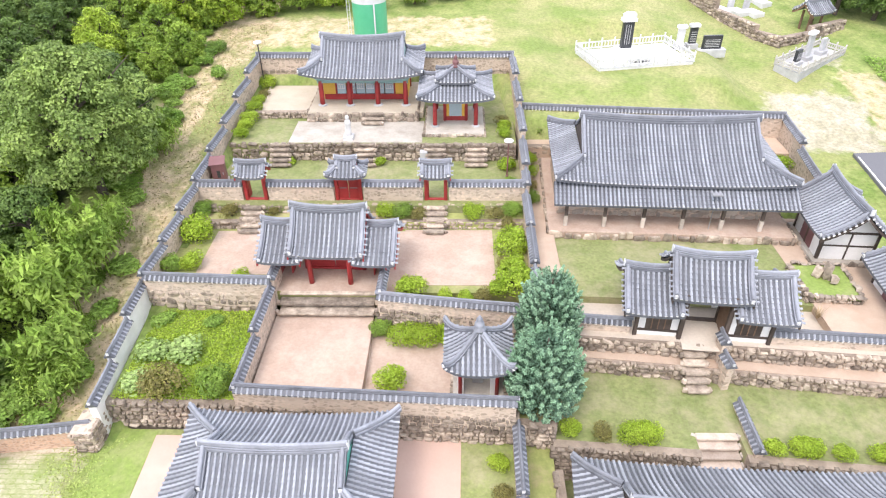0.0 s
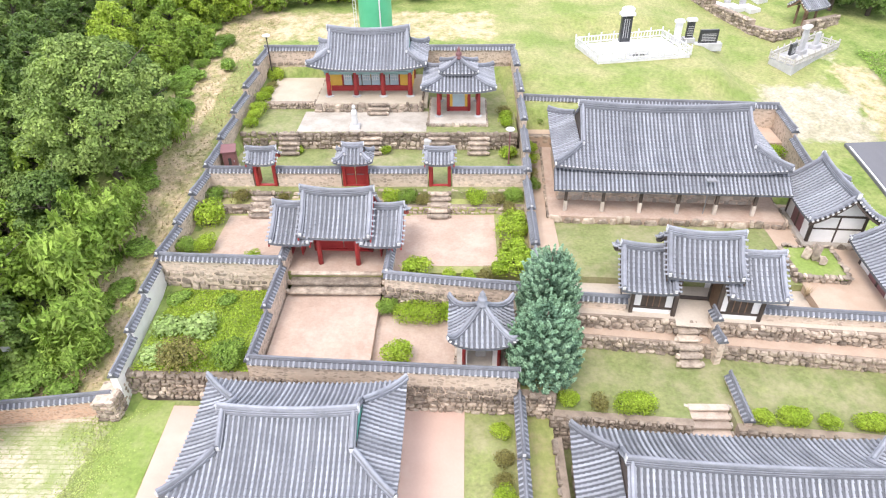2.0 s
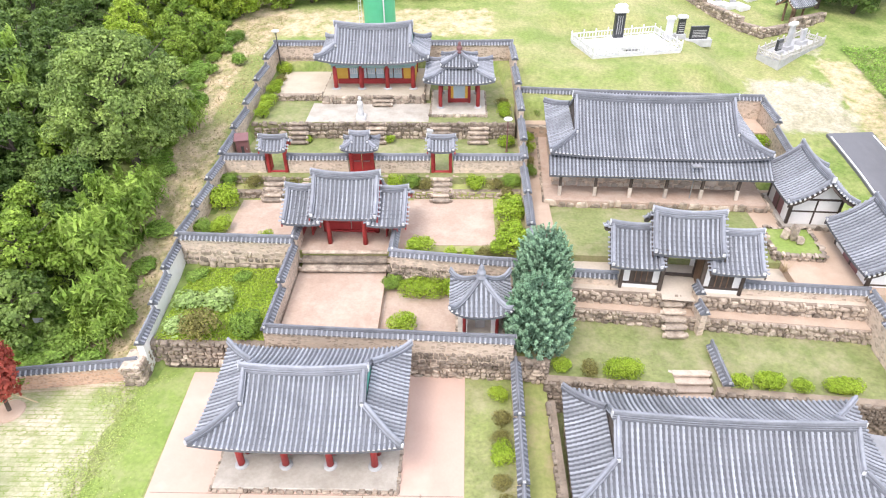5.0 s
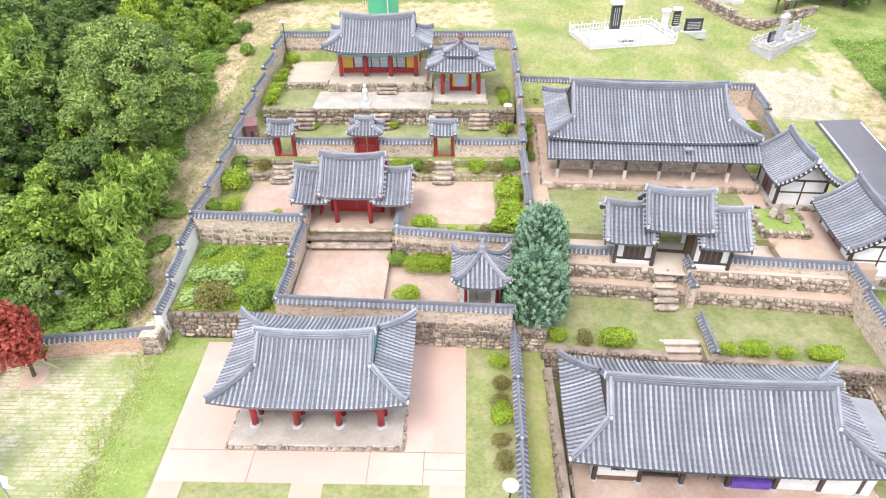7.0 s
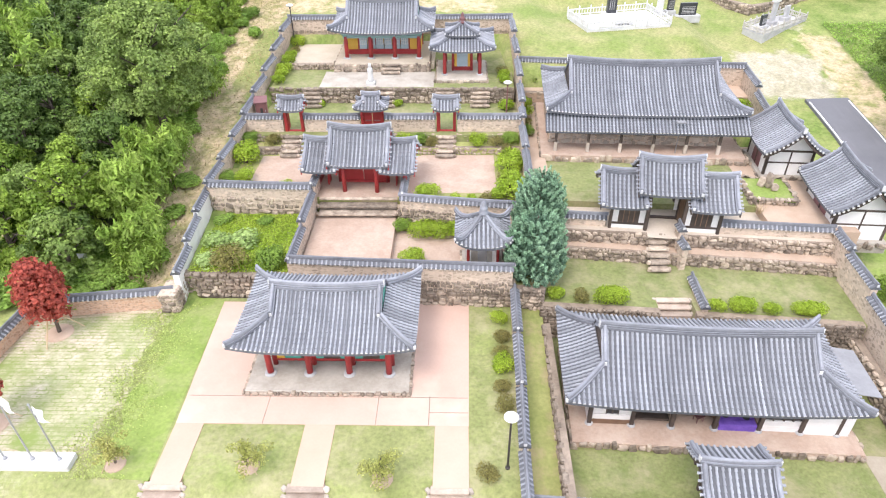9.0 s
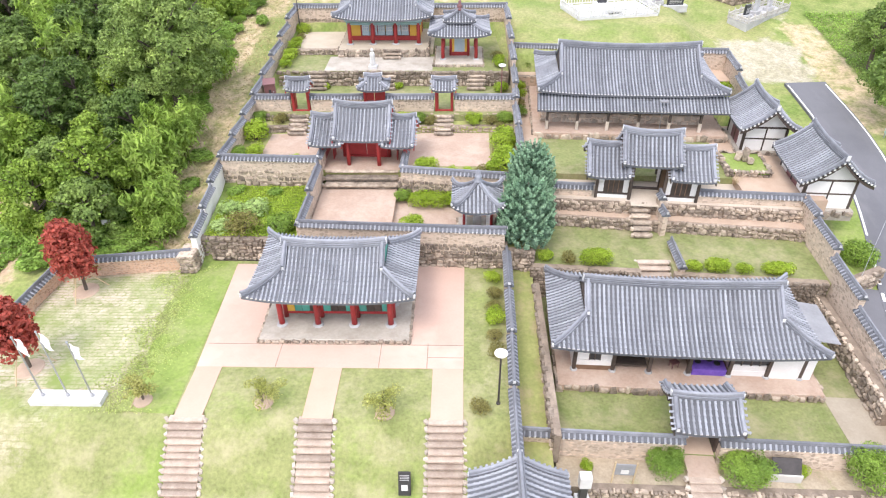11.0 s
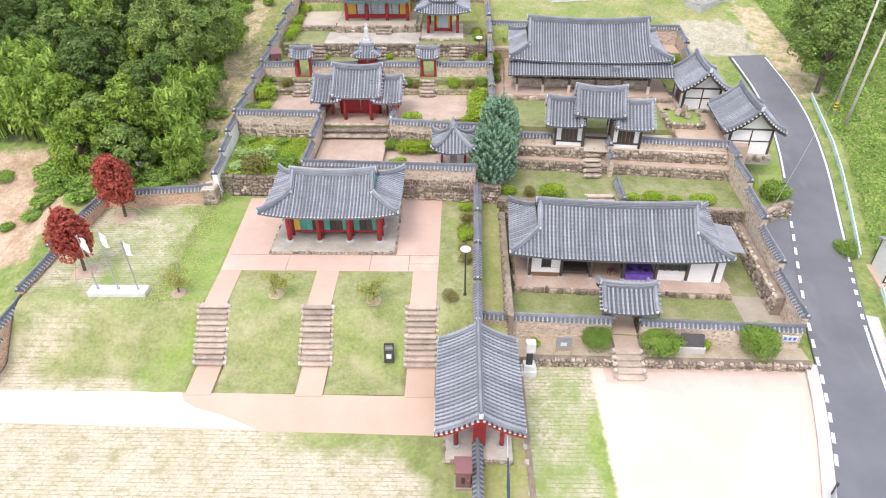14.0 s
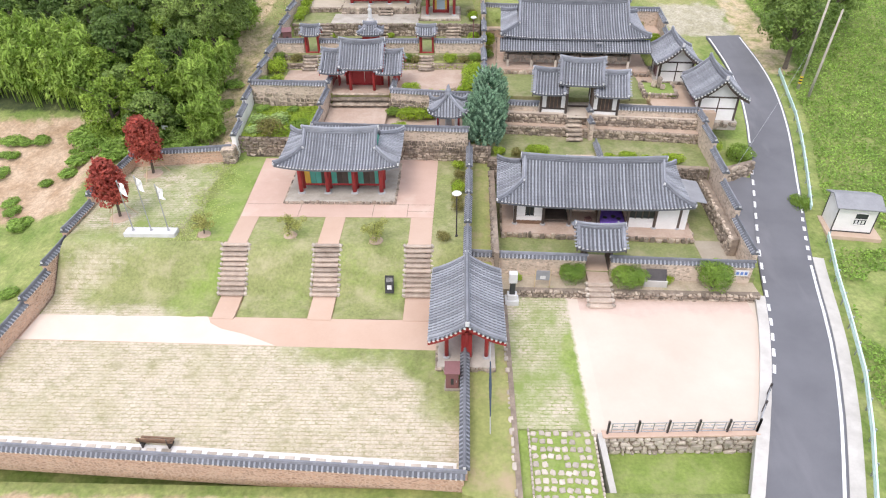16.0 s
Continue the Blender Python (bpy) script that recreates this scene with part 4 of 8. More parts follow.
def bank_height(x, y):
    """The bank, cut away under the three flights of steps."""
    z = along(bank, y) + (0.06 * noise.noise(Vector((x * 0.5, y * 0.5, 2))) if y < 6 else 0)
    if y < 6.9 and min(abs(x - c) for c in FLIGHTS) < 0.98:
        z = min(z, 0.2 + 2.78 * min(max((y - 3.4) / 3.05, 0), 1) - 0.3)
    return z


lawn_sheet("grass_bank", -28.2, 2.8, 1.2, 20.4, bank_height, {
    "dry": lambda x, y: 0.30 * smooth(-15.5, -25, x) + 0.5 * noise.noise(Vector((x * 0.2, y * 0.3, 5))) + 0.35 * (1 - smooth(1.5, 3.2, y)) * smooth(-15, -20, x) + 0.35 * smooth(6.6, 8.2, y) * smooth(-18, -20, x) + 0.10,
    "green": lambda x, y: 0.28 + 0.55 * noise.noise(Vector((x * 0.25, y * 0.35, 15))) + 0.2 * smooth(-21, -18, x) * (1 - smooth(-16, -14, x))},
    "grass bank and terrace lawn with worn patches")
lawn_sheet("south_turf", -28.3, 2.3, -10.2, -1.75, lambda x, y: 0.108, {
    "dry": lambda x, y: 0.98 - 0.62 * smooth(-5.2, -2.0, y) * smooth(-16, -5, x) - 0.62 * smooth(-2.6, 1.2, x) * smooth(-10.5, -6, y) - 0.35 * max(0, noise.noise(Vector((x * 0.25, y * 0.4, 21)))),
    "green": lambda x, y: 0.45},
    "dry straw-coloured lawn with faint rows and green turf at its edges")
slab("paver_lawn", [(-27.6, 8.6)] + [(-27.0 + 0.8 * i, 8.4 + rng.uniform(-0.5, 0.5)) for i in range(9)] + [(-19.4 + 0.8 * noise.noise(Vector((i * 0.7, 3, 0))) + rng.uniform(-.3, .3), 8.6 + 0.7 * i) for i in range(14)] + [(-20.0, 18.9), (-27.4, 18.0)], 2.962, PAVERGRASS, "grass-grown paver strip on the terrace", "lawn", 0.3)
slab("west_verge", [(-18.6 + rng.uniform(-.4, .4), 6.8), (-15.6, 6.6), (-15.9, 20.3), (-19.2, 20.3)] + [(-18.4 + rng.uniform(-.5, .5), 19.5 - 0.8 * i) for i in range(15)], 2.966, BRIGHTLAWN, "bright green lawn strip", "lawn", 0.3)
slab("plaza", [(-15.5, 10.1), (0.02, 10.1), (0.1, 19.9), (-15.9, 20.0)], 2.99, PINK, "washed reddish concrete plaza with saw-cut joints", "paving", 0.3)
g = Geo()
for x in (-10.9, -4.9, -2.1):
    g.box(x - 0.02, x + 0.02, 10.12, 12.1, 2.985, 2.995)
g.box(-15.4, 0.0, 11.98, 12.02, 2.985, 2.995)
g.box(-2.1, 0.0, 10.95, 10.99, 2.985, 2.995)
structure("paving_joint", g, MORTAR, "dark saw-cut joints of the plaza", "joint")
for x0, x1 in ((-15.5, -14.0), (-8.6, -7.0), (-1.75, 0.0)):
    slab("upper_path", rect(x0, x1, 6.4, 10.1), 2.985, PALEPINK, "pale concrete path strip from the plaza to the steps", "path", 0.3)
    slab("foot_path", rect(x0 - 0.1, x1, 1.0, 3.5), 0.2, PALEPINK, "pale concrete path strip at the foot of the steps", "path", 0.3, lambda x, y: 0.15 + 0.07 * (y - 1.0) / 2.5)
    steps((x0 + x1) / 2 - 0.05, 3.4, 0.2, 2.98, 1.85, 3.05, 11)
slab("east_strip", [(3.0, 3.6), (4.7, 3.6), (4.8, 20.6), (3.0, 20.6)], 2.9, FIELD, "narrow grassy strip beside the wall", "lawn", 2.5, lambda x, y: 1.4 + 1.5 * smooth(3.6, 7.5, y))
slab("house_yard", skew(4.7, 24.2, 6.6, 20.4), 1.0, LAWN, "small grass yard round the house", "lawn", 1.5)
slab("house_apron", skew(21.0, 24.1, 7.0, 11.2), 1.02, TANCOURT, "bare earth corner of the yard", "ground", 0.2)
slab("lot_terrace", [(5.0, 4.2), (24.2, 3.9), (24.1, 6.0), (5.0, 6.7)], 0.55, STRIPEARTH, "bare planted strip below the wall", "ground", 1.0)
slab("earth_lot", [(10.0, 4.2), (10.0, -8.5), (19.7, -8.0), (21.3, -5.3), (24.1, 3.7)], 0.02, LOT, "bleached reddish earth parking lot", "paving", 1.8)
lawn_sheet("reddish_lot_edge", 10.05, 23.3, 0.2, 4.15, lambda x, y: 0.028, {
    "pink": lambda x, y: 0.95 * smooth(1.2, 3.2, y + 0.9 * noise.noise(Vector((x * 0.3, 5, 0)))), "red": lambda x, y: 0.62 * smooth(2.6, 3.8, y)},
    "bleached earth turning reddish along the lot's upper edge", mat=MIXEDLOT, category="paving")
slab("striped_verge", [(5.5, -8.2), (10.0, -8.3), (10.0, 3.9), (5.5, 3.9)], 0.0, PAVERGRASS, "grass-grown paver verge beside the lot", "lawn", 1.4)
lawn_sheet("verge_turf", 5.5, 10.9, -8.2, 3.85, lambda x, y: 0.034, {
    "green": lambda x, y: 0.30 + 0.5 * smooth(8.6, 9.8, x) - 0.55 * smooth(-1.0, 2.0, y) + 0.4 * noise.noise(Vector((x * 0.5, y * 0.4, 7))),
    "bare": lambda x, y: 1.0 * smooth(9.5, 10.5, x)},
    "grass-grown paver verge running out into the lot", mat=MIXEDVERGE)
slab("gate_ground", [(2.4, -12.6), (5.4, -13.6), (5.4, 3.9), (2.4, 3.9)], 0.06, FIELD, "grass below the gate", "lawn", 1.4)
slab("lower_grass", [(10.6, -22.0), (15.4, -22.0), (19.4, -11.5), (21.0, -8.0), (21.9, -5.4), (10.6, -8.4)], -1.6, BRIGHTLAWN, "bright lawn below the fenced wall", "lawn", 1.5)
slab("lower_verge", [(5.4, -20), (10.5, -20), (10.1, -8.3), (5.4, -8.2)], -0.3, BRIGHTLAWN, "grass slope beside the paver patch", "lawn", 1.2, lambda x, y: -0.1 + 0.10 * (y + 8.3))
slab("garden_plot", [(-18.3, 20.7), (-11.3, 20.7), (-11.3, 28.2), (-18.9, 28.2)], 4.7, BRIGHTLAWN, "overgrown garden plot", "lawn", 2.0)
slab("stele_court", rect(-10.95, -5.1, 20.6, 27.4), 4.9, COURT, "pinkish packed-earth court", "paving", 2.0)
slab("stele_garden", rect(-5.1, 4.3, 20.4, 26.8), 4.35, COURT, "sunken strip of packed earth", "paving", 1.6)
slab("inner_terrace", rect(-18.6, 4.4, 28.2, 35.1), 6.0, FIELD, "inner terrace ground", "lawn", 2.0)
slab("inner_court", rect(-16.5, -11.9, 29.9, 34.7), 6.02, COURT, "pinkish packed-earth court", "paving", 0.2)
slab("inner_court", rect(-11.9, -3.7, 28.3, 34.7), 6.03, COURT, "pinkish packed-earth court", "paving", 0.2)
slab("inner_court", rect(-3.7, 2.2, 28.9, 34.9), 6.02, COURT, "pinkish packed-earth court", "paving", 0.2)
slab("planted_step", rect(-18.6, 4.4, 35.1, 36.4), 6.5, FIELD, "planted step of the slope", "lawn", 1.5)
slab("gate_terrace", rect(-18.5, 4.5, 36.3, 43.1), 7.1, LAWN, "lawn behind the gate wall", "lawn", 2.0)
slab("upper_terrace", rect(-17.6, 4.3, 43.1, 54.5), 8.5, LAWN, "upper terrace lawn", "lawn", 2.0)
slab("statue_court", rect(-13.2, -2.9, 43.2, 47.1), 8.52, CONCRETE, "patchy pale concrete court", "paving", 0.3)
slab("shrine_court", rect(-17.0, -3.0, 47.8, 54.4), 9.0, TANCOURT, "packed-earth court round the shrine", "paving", 0.8)
slab("hall_yard", skew(5.6, 22.6, 30.0, 47.8), 5.8, LAWN, "patchy lawn before the lecture hall", "lawn", 2.0)
slab("gate_lawn", skew(5.6, 22.6, 28.6, 30.0), 5.79, LAWN, "patchy lawn behind the gate", "lawn", 2.0)
slab("hall_side_yard", skew(20.6, 26.2, 25.6, 38.0), 5.82, EARTH, "bare earth side yard", "ground", 2.0)
slab("hall_back", skew(5.2, 25.6, 45.3, 49.0), 7.2, EARTH, "planted earth bank behind the hall", "ground", 2.0)
slab("middle_lawn", [(4.8, 19.2), (12.0, 18.7), (12.0, 25.5), (4.8, 26.3)], 3.5, LAWN, "long terrace lawn", "lawn", 3.6)
slab("middle_lawn", [(12.0, 20.1), (14.25, 20.1), (14.25, 25.2), (12.0, 25.5)], 3.5, LAWN, "long terrace lawn", "lawn", 3.6)
slab("middle_lawn", [(14.25, 18.4), (24.7, 17.5), (24.7, 24.0), (14.25, 25.2)], 3.5, LAWN, "long terrace lawn", "lawn", 3.6)
slab("tree_bed", [(3.0, 19.9), (4.85, 19.7), (4.85, 26.0), (3.0, 26.0)], 4.4, FIELD, "planted bed under the conifers", "lawn", 2.0)
slab("path_terrace", [(4.9, 24.8), (24.6, 22.6), (24.6, 24.6), (4.9, 27.0)], 4.4, EARTH, "earth terrace below the gate", "ground", 1.0)
slab("gate_platform", [(4.9, 25.55), (24.6, 23.75), (24.4, 27.3), (5.2, 28.35)], 5.3, PALEEARTH, "packed-earth platform of the gate", "ground", 1.2)
slab("hall_walk", skew(4.7, 6.3, 25.2, 47.0), 6.1, EARTH, "narrow earth walk beside the wall", "ground", 1.5)

# ---- road ----


def road_point(y, off):
    y0, y1 = max(y - 3, -60), min(y + 3, 46)
    x, z = road_at(y)
    x = (x + (road_at(y0)[0] + road_at(y1)[0]) / 2) / 2
    d = Vector((road_at(y1)[0] - road_at(y0)[0], y1 - y0, 0)).normalized()
    return Vector((x + off * d.y, y - off * d.x, z + 0.05))


def ribbon(name, y0, y1, off0, off1, lift, mat, label, category, depth=0.0, step=1.0):
    g = Geo()
    n = max(1, int((y1 - y0) / step))
    up = Vector((0, 0, lift))
    v = []
    for i in range(n + 1):
        y = y0 + (y1 - y0) * i / n
        p, q = road_point(y, off0) + up, road_point(y, off1) + up
        v += [p, q, p - Vector((0, 0, depth + 0.02)), q - Vector((0, 0, depth + 0.02))]
    f = []
    for i in range(n):
        a, b = 4 * i, 4 * i + 4
        f += [(a, a + 1, b + 1, b), (a + 2, a, b, b + 2), (a + 1, a + 3, b + 3, b + 1)]
    f += [(0, 2, 3, 1), (4 * n, 4 * n + 1, 4 * n + 3, 4 * n + 2)]
    g.add(v, f)
    return structure(name, g, mat, label, category)


ribbon("road", -60, 46, -2.05, 2.05, 0.05, ASPHALT, "narrow dark asphalt lane up the hill", "road", 0.6)
ribbon("road_edge_line", 24.0, 45.5, -1.95, -1.80, 0.056, LINE, "white edge line", "road marking")
ribbon("road_edge_line", 14.5, 45.5, 1.80, 1.95, 0.056, LINE, "white edge line", "road marking")
ribbon("road_edge_line", -14, 8.0, 1.72, 1.90, 0.056, LINE, "white edge line", "road marking")
for i in range(18):
    y = -4.2 + i * 1.55
    ribbon("road_dash", y, y + 0.75, -1.98, -1.78, 0.075, LINE, "white dashed edge mark", "road marking", step=0.4)
for i in range(5):
    ribbon("road_dash", 8.6 + i * 1.2, 9.1 + i * 1.2, 1.70, 1.92, 0.075, LINE, "white dashed edge mark", "road marking", step=0.4)
ribbon("kerb", -20, 3.5, -2.75, -2.05, 0.14, KERB, "pale concrete kerb beside the lane", "kerb", 0.8)
ribbon("gutter", -20, 9.0, 2.05, 2.85, 0.10, KERB, "pale concrete gutter beside the lane", "kerb", 0.8)
ribbon("road_nook", 9.5, 18.5, -4.6, -2.0, 0.03, ASPHALT, "asphalt nook beside the lane", "road", 0.5)
ribbon("shoulder", 19.0, 32.0, -5.2, -2.05, 0.02, BRIGHTLAWN, "grassy shoulder at the bend", "lawn", 1.5)

# ---- retaining walls ----
retaining("retaining_wall", (-19.0, 20.7), (-11.5, 20.5), 3.0, 4.75)
retaining("retaining_wall", (-11.5, 20.35), (3.0, 19.65), 3.0, 4.95, limit=150)
retaining("retaining_wall", (-18.7, 28.2), (-11.2, 27.9), 4.7, 6.1, 0.5, 0.42)
retaining("retaining_wall", (-4.8, 26.75), (4.4, 25.75), 4.4, 6.0, 0.5)
retaining("retaining_wall", (-18.5, 35.05), (4.4, 35.15), 6.0, 6.55, 0.4, 0.30)
retaining("retaining_wall", (-18.5, 36.35), (4.4, 36.45), 6.5, 7.1, 0.4, 0.30)
retaining("retaining_wall", (-17.6, 43.1), (4.3, 42.9), 7.1, 8.52, 0.5, 0.36)
retaining("retaining_wall", (-17.0, 47.75), (-12.4, 47.75), 8.5, 9.05, 0.4, 0.28)
retaining("retaining_wall", (4.75, 19.1), (12.0, 18.55), 1.0, 3.55, 0.5)
retaining("retaining_wall", (14.2, 18.3), (24.0, 17.4), 1.0, 3.55, 0.5)
retaining("retaining_wall", (4.9, 24.6), (24.6, 22.4), 3.5, 4.4, 0.4, 0.30)
retaining("retaining_wall", (4.9, 25.35), (24.6, 23.5), 4.4, 5.32, 0.4, 0.30)
retaining("yard_edge_wall", (4.78, 18.3), (4.70, 5.6), 1.0, 2.85, 0.4, 0.36)
retaining("retaining_wall", (6.2, 4.0), (11.65, 3.9), 0.0, 0.62, 0.4, 0.24)
retaining("retaining_wall", (13.4, 3.87), (24.2, 3.7), 0.0, 0.62, 0.4, 0.24)
retaining("lot_wall", (10.6, -8.65), (19.9, -8.3), -1.6, -0.05, 0.4, 0.36, "pale fitted-stone wall below the lot", PALES)
retaining("lot_wall", (19.9, -8.3), (21.6, -5.3), -1.6, -0.05, 0.4, 0.36, "pale fitted-stone wall below the lot", PALES)
retaining("hall_step_wall", (5.4, 45.1), (24.5, 43.9), 5.8, 7.25, 0.5, 0.4)
retaining("shoulder_wall", (25.0, 17.9), (29.0, 19.8), 1.4, 3.0, 0.5, 0.4)
retaining("strip_edge", (5.3, 3.6), (5.3, -13.5), -0.6, 0.15, 0.35, 0.4, "loose line of edging stones", PALES)

retaining("tree_bed_wall", (2.9, 19.75), (4.9, 19.55), 2.9, 4.5, 0.4)
retaining("yard_bank", (23.5, 17.5), (23.1, 8.0), 1.0, 2.6, 0.5, 0.36, "rough stone bank below the boundary wall")
# ---- tiled walls: lower court ----
stepped_wall([(-28.9, -10.4, -0.6, 1.15), (2.5, -11.95, -0.6, 1.15)], mat=BRICK, label="low orange clay wall under a grey tile cap")
stepped_wall([(2.5, -11.8, -0.2, 1.45), (2.55, -3.1, -0.2, 1.45)], mat=BRICK)
stepped_wall([(-28.9, -10.3, -0.3, 1.35), (-28.75, -4.5, -0.3, 1.75), (-28.6, 0.8, 0.0, 2.2), (-28.5, 4.0, 0.3, 2.9), (-28.45, 7.3, 1.2, 3.6), (-28.3, 11.5, 2.0, 4.3), (-27.6, 18.4, 2.8, 4.6)], mat=BRICK)
stepped_wall([(-27.6, 18.4, 2.6, 4.55), (-18.9, 19.6, 2.7, 4.55)], mat=BRICK)
stepped_wall([(2.7, 3.4, 1.8, 3.75), (2.75, 8.2, 2.4, 4.2), (2.85, 12.0, 2.6, 4.55), (2.9, 15.8, 2.7, 4.9), (2.95, 19.5, 2.9, 4.9)])
# shrine: west side, from the garden up
stepped_wall([(-18.55, 19.9, 3.6, 5.7), (-18.75, 22.8, 4.3, 6.25), (-18.95, 25.6, 4.5, 6.8), (-19.05, 28.2, 4.8, 6.8)], mat=PLASTER, label="white plastered garden wall stepping up under a tile cap")
stepped_wall([(-18.9, 28.3, 5.6, 7.5), (-18.75, 31.3, 5.8, 7.9), (-18.6, 34.2, 6.2, 8.4), (-18.45, 37.0, 6.8, 8.4)])
stepped_wall([(-18.4, 37.1, 6.9, 9.0), (-18.4, 40.6, 7.0, 9.5), (-18.3, 44.1, 7.8, 10.1), (-18.2, 47.6, 8.4, 10.8), (-18.1, 51.1, 8.6, 11.5), (-18.0, 54.5, 9.0, 11.5)])
stepped_wall([(-18.0, 54.6, 8.9, 11.7), (4.6, 54.6, 8.9, 11.7)], stone=1.3, label="clay wall on a stone foot under a grey tile cap")
stepped_wall([(4.6, 54.5, 8.4, 11.6), (4.65, 50.5, 8.2, 10.9), (4.7, 46.5, 7.8, 10.2), (4.7, 42.5, 7.0, 9.4), (4.65, 38.8, 6.8, 8.8), (4.6, 36.9, 6.8, 8.8)])
stepped_wall([(4.55, 36.7, 6.0, 8.1), (4.55, 33.0, 5.8, 7.8), (4.5, 29.3, 5.6, 7.4), (4.5, 25.8, 5.4, 7.4)])
# shrine: cross walls
stepped_wall([(-11.3, 20.55, 4.6, 6.35), (2.8, 19.8, 4.6, 6.35)])
stepped_wall([(-11.3, 20.5, 4.6, 6.35), (-11.25, 24.2, 4.8, 6.9), (-11.2, 27.9, 4.8, 6.9)])
stepped_wall([(-18.8, 28.35, 5.6, 7.35), (-11.2, 28.0, 5.6, 7.35)])
stepped_wall([(-4.7, 26.95, 5.6, 7.1), (2.9, 25.95, 5.6, 7.1), (4.4, 25.8, 5.6, 7.1)])
tile_wall((-4.55, 27.0), (-4.5, 29.6), 5.6, 7.3)
tile_wall((-11.15, 28.0), (-11.1, 29.6), 5.6, 7.5)
for a, b in ((-18.3, -15.15), (-13.35, -8.75), (-6.7, -2.55), (-0.75, 4.5)):
    tile_wall((a, 37.15), (b, 37.15), 6.7, 8.65)
# lecture hall compound
stepped_wall([(5.0, 48.9, 7.2, 9.3), (25.8, 46.9, 7.2, 9.3)])
stepped_wall([(26.0, 46.8, 6.6, 9.1), (25.6, 42.6, 6.2, 8.5), (25.0, 38.2, 5.8, 8.5)])
tile_wall((5.2, 26.2), (9.6, 25.75), 5.2, 6.3)
tile_wall((17.1, 24.95), (24.4, 24.3), 5.2, 6.3)
tile_wall((14.35, 24.8), (14.38, 24.0), 5.0, 6.35, 0.36)
tile_wall((14.4, 23.9), (14.5, 23.0), 3.8, 5.6, 0.36)
tile_wall((14.75, 21.7), (14.72, 18.6), 3.2, 4.25, 0.36)
stepped_wall([(24.6, 24.0, 4.8, 6.3), (24.55, 22.0, 4.2, 5.9), (24.4, 18.6, 3.2, 5.2), (24.15, 14.4, 2.0, 4.3), (23.95, 10.2, 1.0, 3.4), (23.8, 5.5, 0.8, 2.6)][:-1] + [(23.8, 5.5, 0.5, 2.6)])
tile_wall((3.1, 6.35), (11.6, 5.95), 0.6, 2.55)
tile_wall((13.5, 5.85), (23.8, 5.35), 0.5, 2.5)

# ---- steps ----
steps(-7.9, 27.1, 4.9, 6.02, 5.7, 1.5, 3, mat=STONE, label="broad three-step stone stair up to the inner gate")
for x in (-14.3, -1.65):
    steps(x, 34.3, 6.0, 7.1, 1.2, 2.1, 5, mat=STONE)
for x in (-13.7, -7.2, -1.85, 1.25):
    steps(x, 41.7, 7.1, 8.5, 1.25, 1.5, 5, mat=STONE)
steps(-7.0, 46.2, 8.5, 9.3, 1.3, 0.9, 3, mat=STONE)
steps(12.95, 22.6, 3.5, 5.3, 1.1, 2.3, 6, mat=STONE)
steps(13.1, 17.75, 2.0, 3.5, 2.1, 2.4, 6)
steps(12.5, 2.7, 0.02, 0.95, 1.6, 2.0, 5)
slab("gate_path", [(11.75, 4.6), (13.35, 4.5), (13.4, 7.3), (11.8, 7.4)], 0.945, COURT, "pinkish worn path up to the house gate", "path", 0.9)

# ---- the pavilion ----


def pavilion():
    p = thing("pavilion", pose(-7.8, 15.5, 3.0, 0, 0, 0), "open red-columned pavilion under a hip-and-gable tiled roof", "pavilion")
    podium(p, -4.6, 4.6, -3.4, 3.4, 0.0, 0.24, size=0.3)
    xs = (-3.4, -1.15, 1.1, 3.35)
    columns(p, [(x, y) for x in xs for y in (-2.0, 2.0)] + [(xs[0], 0), (xs[3], 0)], 0.24, 3.0, 0.17, RED)
    for y in (-2.0, 2.0):
        beam(p, -3.5, 3.5, y - 0.1, y + 0.1, 2.70, 2.98, TEAL)
    for x in (xs[0], xs[3]):
        beam(p, x - 0.1, x + 0.1, -2.0, 2.0, 2.70, 2.98, TEAL)
    # raised chamber behind the front columns
    columns(p, [(x + 0.1, -1.25) for x in xs], 0.24, 3.0, 0.14, RED, False)
    beam(p, -3.4, 3.4, -1.2, 2.0, 0.58, 0.68, BROWN, "deck")
    beam(p, -3.4, 3.4, -1.3, -1.2, 0.52, 0.70, RED, "sill")
    for k, x0 in enumerate(xs[:3]):
        for i, m in enumerate((YELLOW, TEAL, TEAL, DARKWOOD) if k == 0 else (TEAL, DARKWOOD, DARKWOOD, TEAL)):
            a = x0 + 0.25 + i * 0.47
            beam(p, a, a + 0.45, -1.28, -1.22, 0.70, 2.7, m, "door_leaf")
    beam(p, -3.4, 3.4, 1.9, 1.98, 0.3, 2.7, DARKWOOD, "back_wall")
    R = Roof(5.0, 3.35, 3.1, 3.1, 4.75, 0.42, 0.24)
    tiled_roof(p, R, 0.24, r=0.062, wood=TEAL)
    return p


pavilion()


